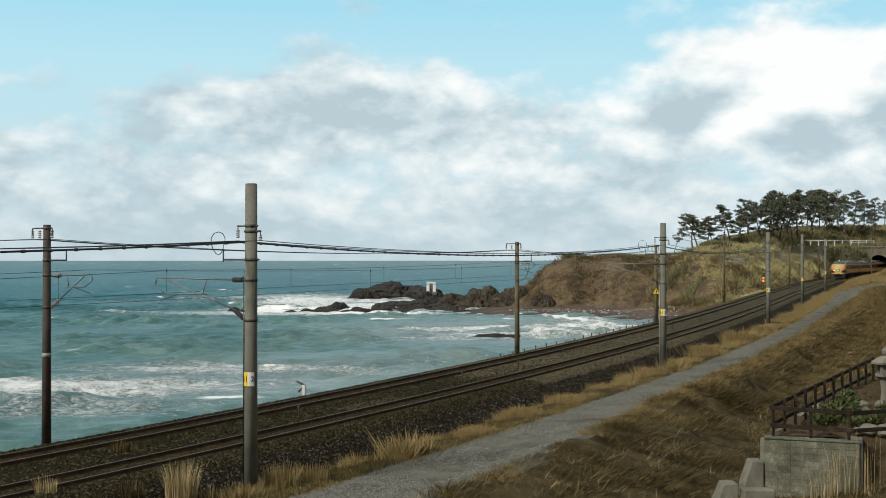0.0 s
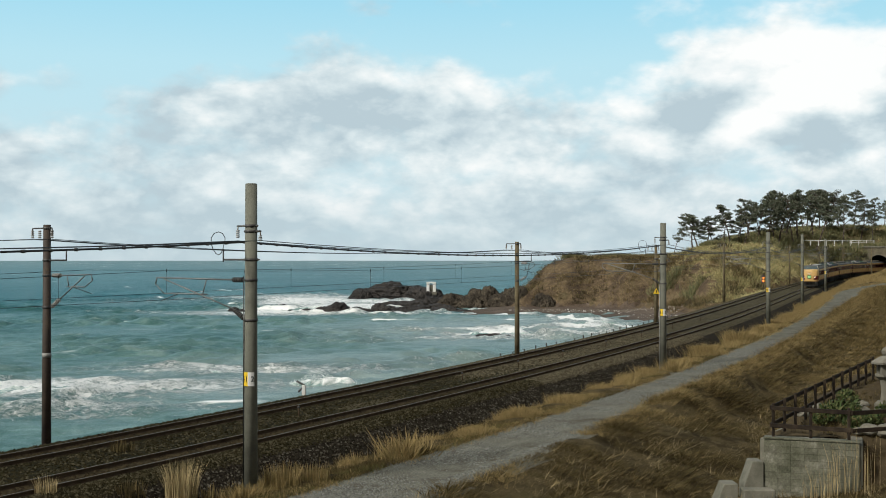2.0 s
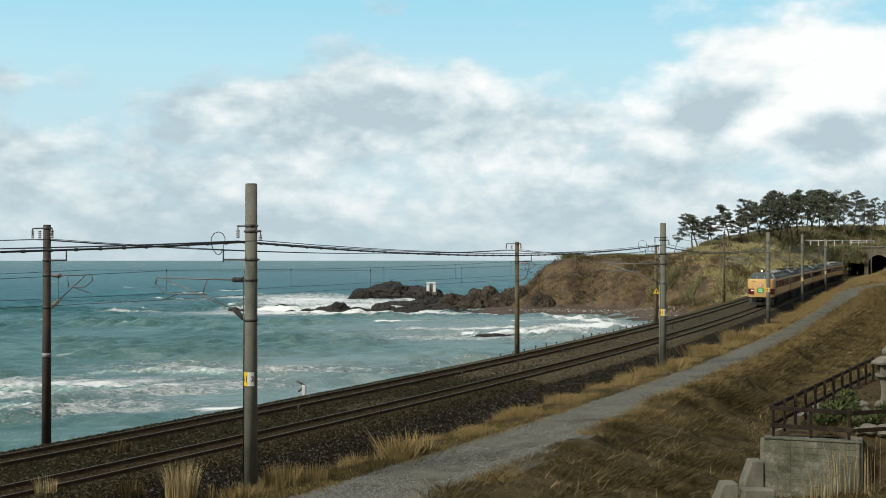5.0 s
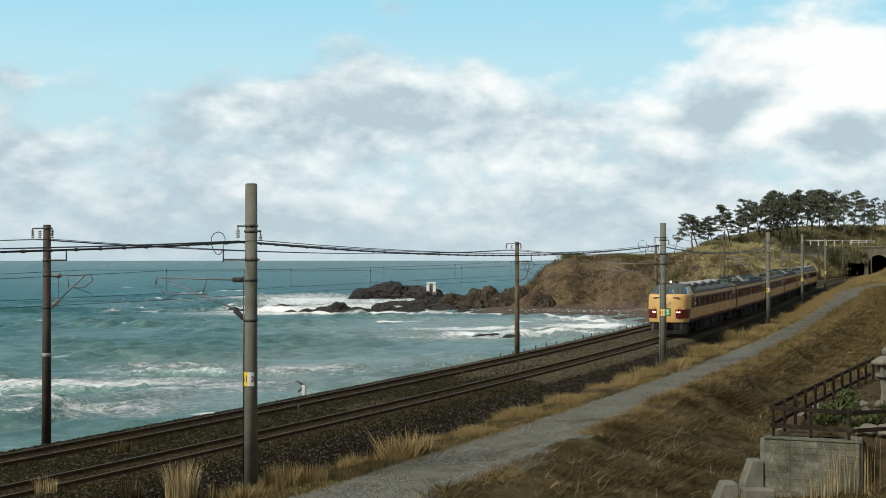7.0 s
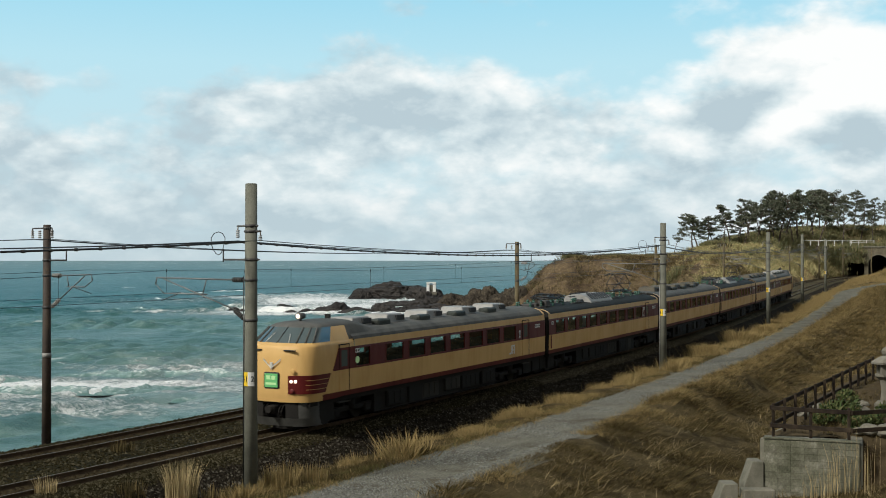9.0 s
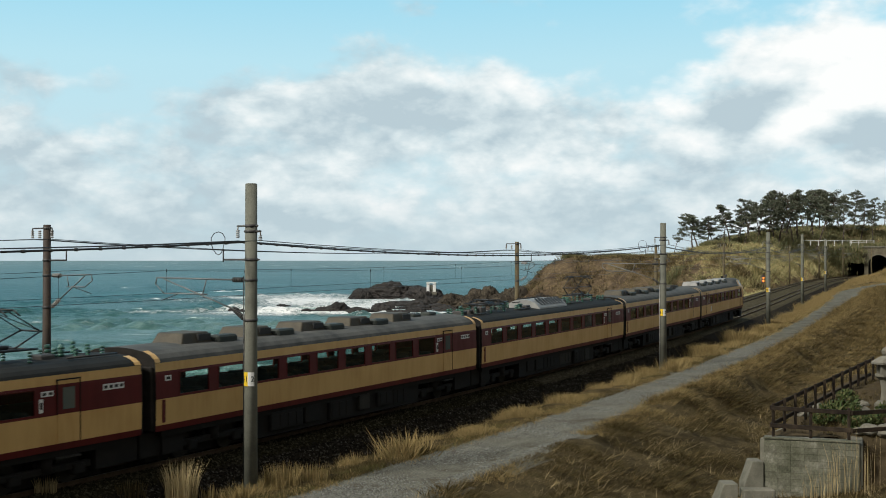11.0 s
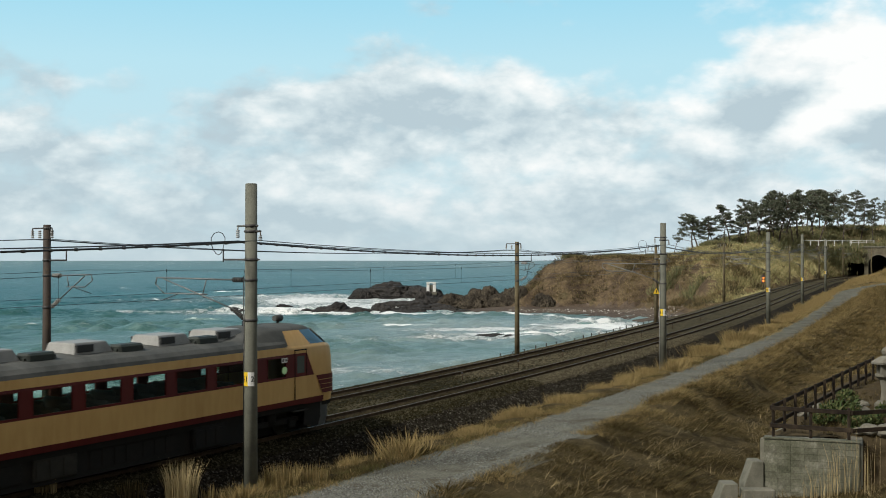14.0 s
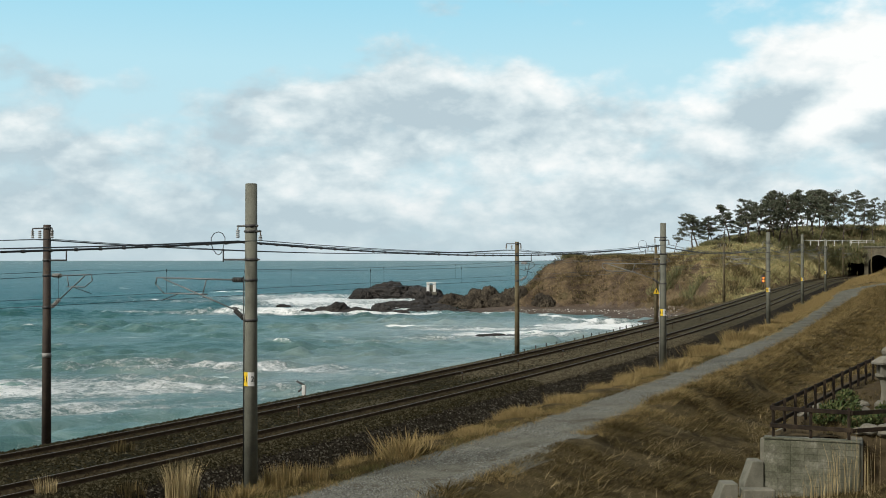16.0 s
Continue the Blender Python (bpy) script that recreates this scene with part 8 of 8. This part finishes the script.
def garden_ground():
    u, v = np.meshgrid(np.linspace(0, 1, 60), np.linspace(0, 1, 60), indexing="ij")
    Y = GY - 2.4 + v * 15.0
    left = np.where(Y > GY + 0.3, GX + 0.1 + (Y - GY - 0.3) * 0.62, np.minimum(GX + 2.62, GX + 0.45 - (Y - GY - 0.3) * 2.6))
    X = left + u * (GX + 20.0 - left)
    Z = bed_z(X, Y) + 0.06 * waves_noise(X, Y, 51, 24, 0.6, 3.0)
    tagged(new("garden_bed", grid_mesh("garden_bed", X, Y, Z, M_SOIL)), "raised garden bed of brown soil and dead leaves", "garden", kind="structure")
    rng = np.random.default_rng(77)
    x = rng.uniform(GX + 0.3, GX + 9.0, 3200)
    y = rng.uniform(GY - 2.2, GY + 10.0, 3200)
    ok = (x > GX + 0.3 + np.maximum(0, y - GY) * 0.66) & ((y > GY + 0.5) | (x > GX + 3.0))
    x, y = x[ok], y[ok]
    tagged(tufts("garden_weeds", np.stack([x, y, bed_z(x, y)], -1), 0.13, 7, M_STRAW_DARK, 29, 0.8, 0.05, 1.3), "low brown weeds and dead leaves in the garden", "weeds", kind="stuff")


garden_ground()


def steps():
    """Concrete footings that step down at the wall's foot."""
    for x0, x1, y0, zt, zb in ((9.32, 9.93, 35.9, -0.12, -2.6), (8.25, 8.98, 35.3, -0.70, -2.6)):
        ob = new("concrete_footing")
        ob.location = (x0, y0, zb)
        bm = bmesh.new()
        w, h = x1 - x0, zt - zb
        poly(bm, [(0, 0, 0), (w, 0, 0), (w, 0, h), (w * 0.42, 0, h), (0, 0, h - 0.75)], 0, (0, 0.7, 0))
        bmesh.ops.recalc_face_normals(bm, faces=bm.faces[:])
        bmesh.ops.bevel(bm, geom=bm.edges[:], offset=0.02, segments=1, affect="EDGES")
        part("block", bm, M_CONCRETE, ob)
        tagged(ob, "sloping concrete footing beside the garden wall", "footing", "footings of the wall")
    ob = new("drain_ledge")
    ob.location = (9.08, 35.0, -2.6)
    bm = bmesh.new()
    box(bm, (0, 0, 0), (0.95, 0.5, 1.78), 0.03)
    part("block", bm, M_CONCRETE, ob)
    tagged(ob, "low concrete ledge at the garden wall's foot", "ledge")


steps()


def timber_fence():
    """Two-rail fence of dark timber along the wall's top, turning the corner and running up the side."""
    ob = tagged(new("garden_fence"), "dark brown two-rail timber fence round the garden", "fence")
    ob.location = (GX + 0.33, GY + 0.1, GZ)

    def post(x, y, z, h=1.02):
        bm = bmesh.new()
        box(bm, (x - 0.04, y - 0.04, z - 0.25), (x + 0.04, y + 0.04, z + h), 0.008)
        part("post", bm, M_TIMBER, ob)

    def rail(a, b, z, h=0.13, t=0.045):
        a, b = Vector(a), Vector(b)
        bm = bmesh.new()
        n = Vector((-(b - a).y, (b - a).x, 0)).normalized() * t
        za = Vector((0, 0, z))
        poly(bm, [a + za, b + za, b + za + Vector((0, 0, h)), a + za + Vector((0, 0, h))], 0, n)
        bmesh.ops.recalc_face_normals(bm, faces=bm.faces[:])
        bmesh.ops.bevel(bm, geom=bm.edges[:], offset=0.008, segments=1, affect="EDGES")
        part("rail", bm, M_TIMBER, ob)

    a, c = Vector((0, 0, 0)), Vector((2.1, -0.72, -0.06))
    e = Vector((6.75, 9.8, 0.62))
    for u in (0.0, 0.5, 1.0):
        p = a.lerp(c, u)
        post(p.x, p.y, p.z)
    for z in (0.28, 0.82):
        rail(a + Vector((-0.1, -0.09, 0)), c + Vector((0.1, -0.09, 0)), z)
    f = Vector((5.2, 0.6, -0.06))
    for z in (0.26, 0.80):
        rail(c + Vector((0.0, -0.09, 0)), f + Vector((0, -0.09, 0)), z)
    for u in (0.5, 1.0):
        p = c.lerp(f, u)
        post(p.x, p.y, p.z)
    n = 11
    for i in range(1, n + 1):
        p = a.lerp(e, i / n)
        post(p.x, p.y, p.z)
    for z in (0.28, 0.82):
        rail(a + Vector((-0.07, 0.0, 0)), e + Vector((-0.07, 0, 0)), z)


timber_fence()


def lathe(bm, prof, n=6, turn=0.0):
    rings = [[bm.verts.new((r * math.cos(turn + 2 * math.pi * i / n), r * math.sin(turn + 2 * math.pi * i / n), z)) for i in range(n)] for r, z in prof]
    for a, b in zip(rings, rings[1:]):
        for i in range(n):
            bm.faces.new((a[i], a[(i + 1) % n], b[(i + 1) % n], b[i]))
    bm.faces.new(rings[0][::-1])
    bm.faces.new(rings[-1])


def stone_lantern():
    ob = new("stone_lantern")
    ob.location = (15.35, 40.2, 1.02)
    ob.scale = (1.1, 1.1, 1.1)
    pieces = (("base", [(0.36, -0.3), (0.36, 0.12), (0.28, 0.2)], 6), ("pedestal", [(0.17, 0.2), (0.14, 0.5), (0.18, 0.86)], 10), ("platform", [(0.2, 0.86), (0.34, 0.97), (0.34, 1.05)], 6),
              ("cap", [(0.46, 1.36), (0.48, 1.42), (0.26, 1.56), (0.10, 1.62)], 6), ("finial", [(0.07, 1.62), (0.12, 1.68), (0.13, 1.78), (0.07, 1.86), (0.02, 1.90)], 10))
    for name, prof, n in pieces:
        bm = bmesh.new()
        lathe(bm, prof, n)
        part(name, bm, M_GARDEN_STONE, ob)
    bm = bmesh.new()
    for i in range(4):
        a = math.pi / 4 + i * math.pi / 2
        x, y = 0.2 * math.cos(a), 0.2 * math.sin(a)
        box(bm, (x - 0.07, y - 0.07, 1.05), (x + 0.07, y + 0.07, 1.36))
    box(bm, (-0.12, -0.12, 1.05), (0.12, 0.12, 1.36), 0.0)
    part("fire_box", bm, M_GARDEN_STONE, ob)
    tagged(ob, "pale grey stone garden lantern with a ball finial", "lantern")


stone_lantern()


def boulder(x, y, z, r, seed, label="rounded pale garden stone"):
    z = float(bed_z(np.array(x), np.array(y))) + r * 0.3
    ob = new("garden_stone", rock_mesh("garden_stone", (r, r * 0.8, r * 0.7), seed, 3, 0.22))
    ob.data.materials[0] = M_GARDEN_STONE
    ob.location = (x, y, z)
    tagged(ob, label, "stone", "stones of the garden")


for k, (x, y, z, r) in enumerate(((13.55, 36.9, 0.70, 0.30), (14.1, 36.8, 0.62, 0.36), (13.2, 36.9, 0.58, 0.2), (14.7, 36.9, 0.75, 0.3), (12.2, 39.5, 1.32, 0.28), (13.1, 40.4, 1.45, 0.22), (14.2, 39.4, 1.42, 0.30), (12.9, 36.5, 0.45, 0.24), (14.7, 40.6, 1.55, 0.2))):
    boulder(x, y, z, r, 40.0 + k)


def shrub(x, y, z, r, h, seed, label):
    z = float(bed_z(np.array(x), np.array(y)))
    rng = np.random.default_rng(seed)
    n = 420
    d = rng.normal(0, 1, (n, 3))
    d /= np.linalg.norm(d, axis=1)[:, None]
    d *= (rng.random(n) ** 0.45)[:, None]
    P = np.stack([x + d[:, 0] * r, y + d[:, 1] * r, z + h * 0.5 + d[:, 2] * h * 0.5], -1)
    e = rng.normal(0, 1, (n, 3))
    e[:, 2] = np.abs(e[:, 2]) + 0.3
    e /= np.linalg.norm(e, axis=1)[:, None]
    f = np.cross(e, rng.normal(0, 1, (n, 3)))
    f /= np.linalg.norm(f, axis=1)[:, None]
    s = rng.uniform(0.05, 0.13, n)[:, None]
    co = np.stack([P - f * s * 0.35, P + e * s, P + f * s * 0.35, P - e * s * 0.5], 1).reshape(-1, 3)
    tri = (np.array([(0, 2, 1), (0, 3, 2)])[None] + (np.arange(n) * 4)[:, None, None]).reshape(-1, 3)
    ob = new("garden_shrub")
    ob.location = (x, y, z)
    part_of("leaves", tri_mesh("leaves", co - np.array([x, y, z]), tri, M_LEAF), ob)
    bm = bmesh.new()
    for k in range(4):
        a = k * 1.6 + seed
        rod(bm, (0, 0, -0.1), (0.5 * r * math.cos(a), 0.5 * r * math.sin(a), h * 0.6), 0.02, 0.008, 5)
    part("stems", bm, M_BARK, ob)
    tagged(ob, label, "shrub", "shrubs of the garden")


for k, (x, y, z, r, h) in enumerate(((12.9, 38.4, 1.1, 0.45, 0.75), (13.6, 38.9, 1.2, 0.5, 0.7), (13.9, 37.8, 0.85, 0.45, 0.45), (12.4, 38.0, 0.95, 0.35, 0.5), (14.8, 38.6, 1.15, 0.4, 0.6), (14.3, 41.0, 1.5, 0.4, 0.5), (13.2, 37.4, 0.75, 0.35, 0.4))):
    shrub(x, y, z, r, h, 60 + k, "low green garden shrub behind the fence")

# pale reeds before the garden wall
for k, (x, y, h, b, r) in enumerate(((11.9, 34.6, 1.9, 26, 0.5), (12.6, 34.4, 2.1, 22, 0.6), (11.3, 34.3, 1.2, 24, 0.4), (14.6, 34.9, 1.9, 40, 0.7), (15.2, 34.5, 1.7, 34, 0.6), (10.9, 34.2, 1.0, 16, 0.3))):
    clump_grass(x, y, h, b, r, 80 + k, M_STRAW_PALE, "thin pale reeds before the garden wall")

# ---- what moves ----
def car_pose(s, back):
    a, b = Vector(on_line(s - 7.2)), Vector(on_line(s + 7.2))
    y = (a - b).normalized() * (-1 if back else 1)
    x = y.cross(Vector((0, 0, 1))).normalized()
    z = x.cross(y)
    m = Matrix((x, y, z)).transposed().to_4x4()
    m.translation = (a + b) / 2
    return m


def motions():
    for k, (car, mid) in enumerate(cars):
        walk(car, [(i * 0.5, car_pose(front_at(i * 0.5) + mid, k == 5)) for i in range(33)])
    walk(sea_water, [(0.0, pose(0, 0, SEA_Z)), (16.0, pose(4, -22, SEA_Z))])
    walk(backdrop, [(0.0, pose(0, 0, 0)), (16.0, pose(0, 0, 0, 0, 0, -4.0))])
    for ob, a, b, t0, t1 in BREAKERS:
        rows = []
        deep = 2.3 if ob.children else 1.3
        for i in range(17):
            u = min(1.0, max(0.0, (i - t0) / (t1 - t0)))
            rise = max(0.0, math.sin(math.pi * u)) ** (0.25 if ob.children else 0.7)
            rows.append((float(i), pose(a[0] + (b[0] - a[0]) * u, a[1] + (b[1] - a[1]) * u, SEA_Z - deep + (deep + 0.05) * rise, 0, 0, 6 * math.sin(a[0]))))
        walk(ob, rows)


motions()
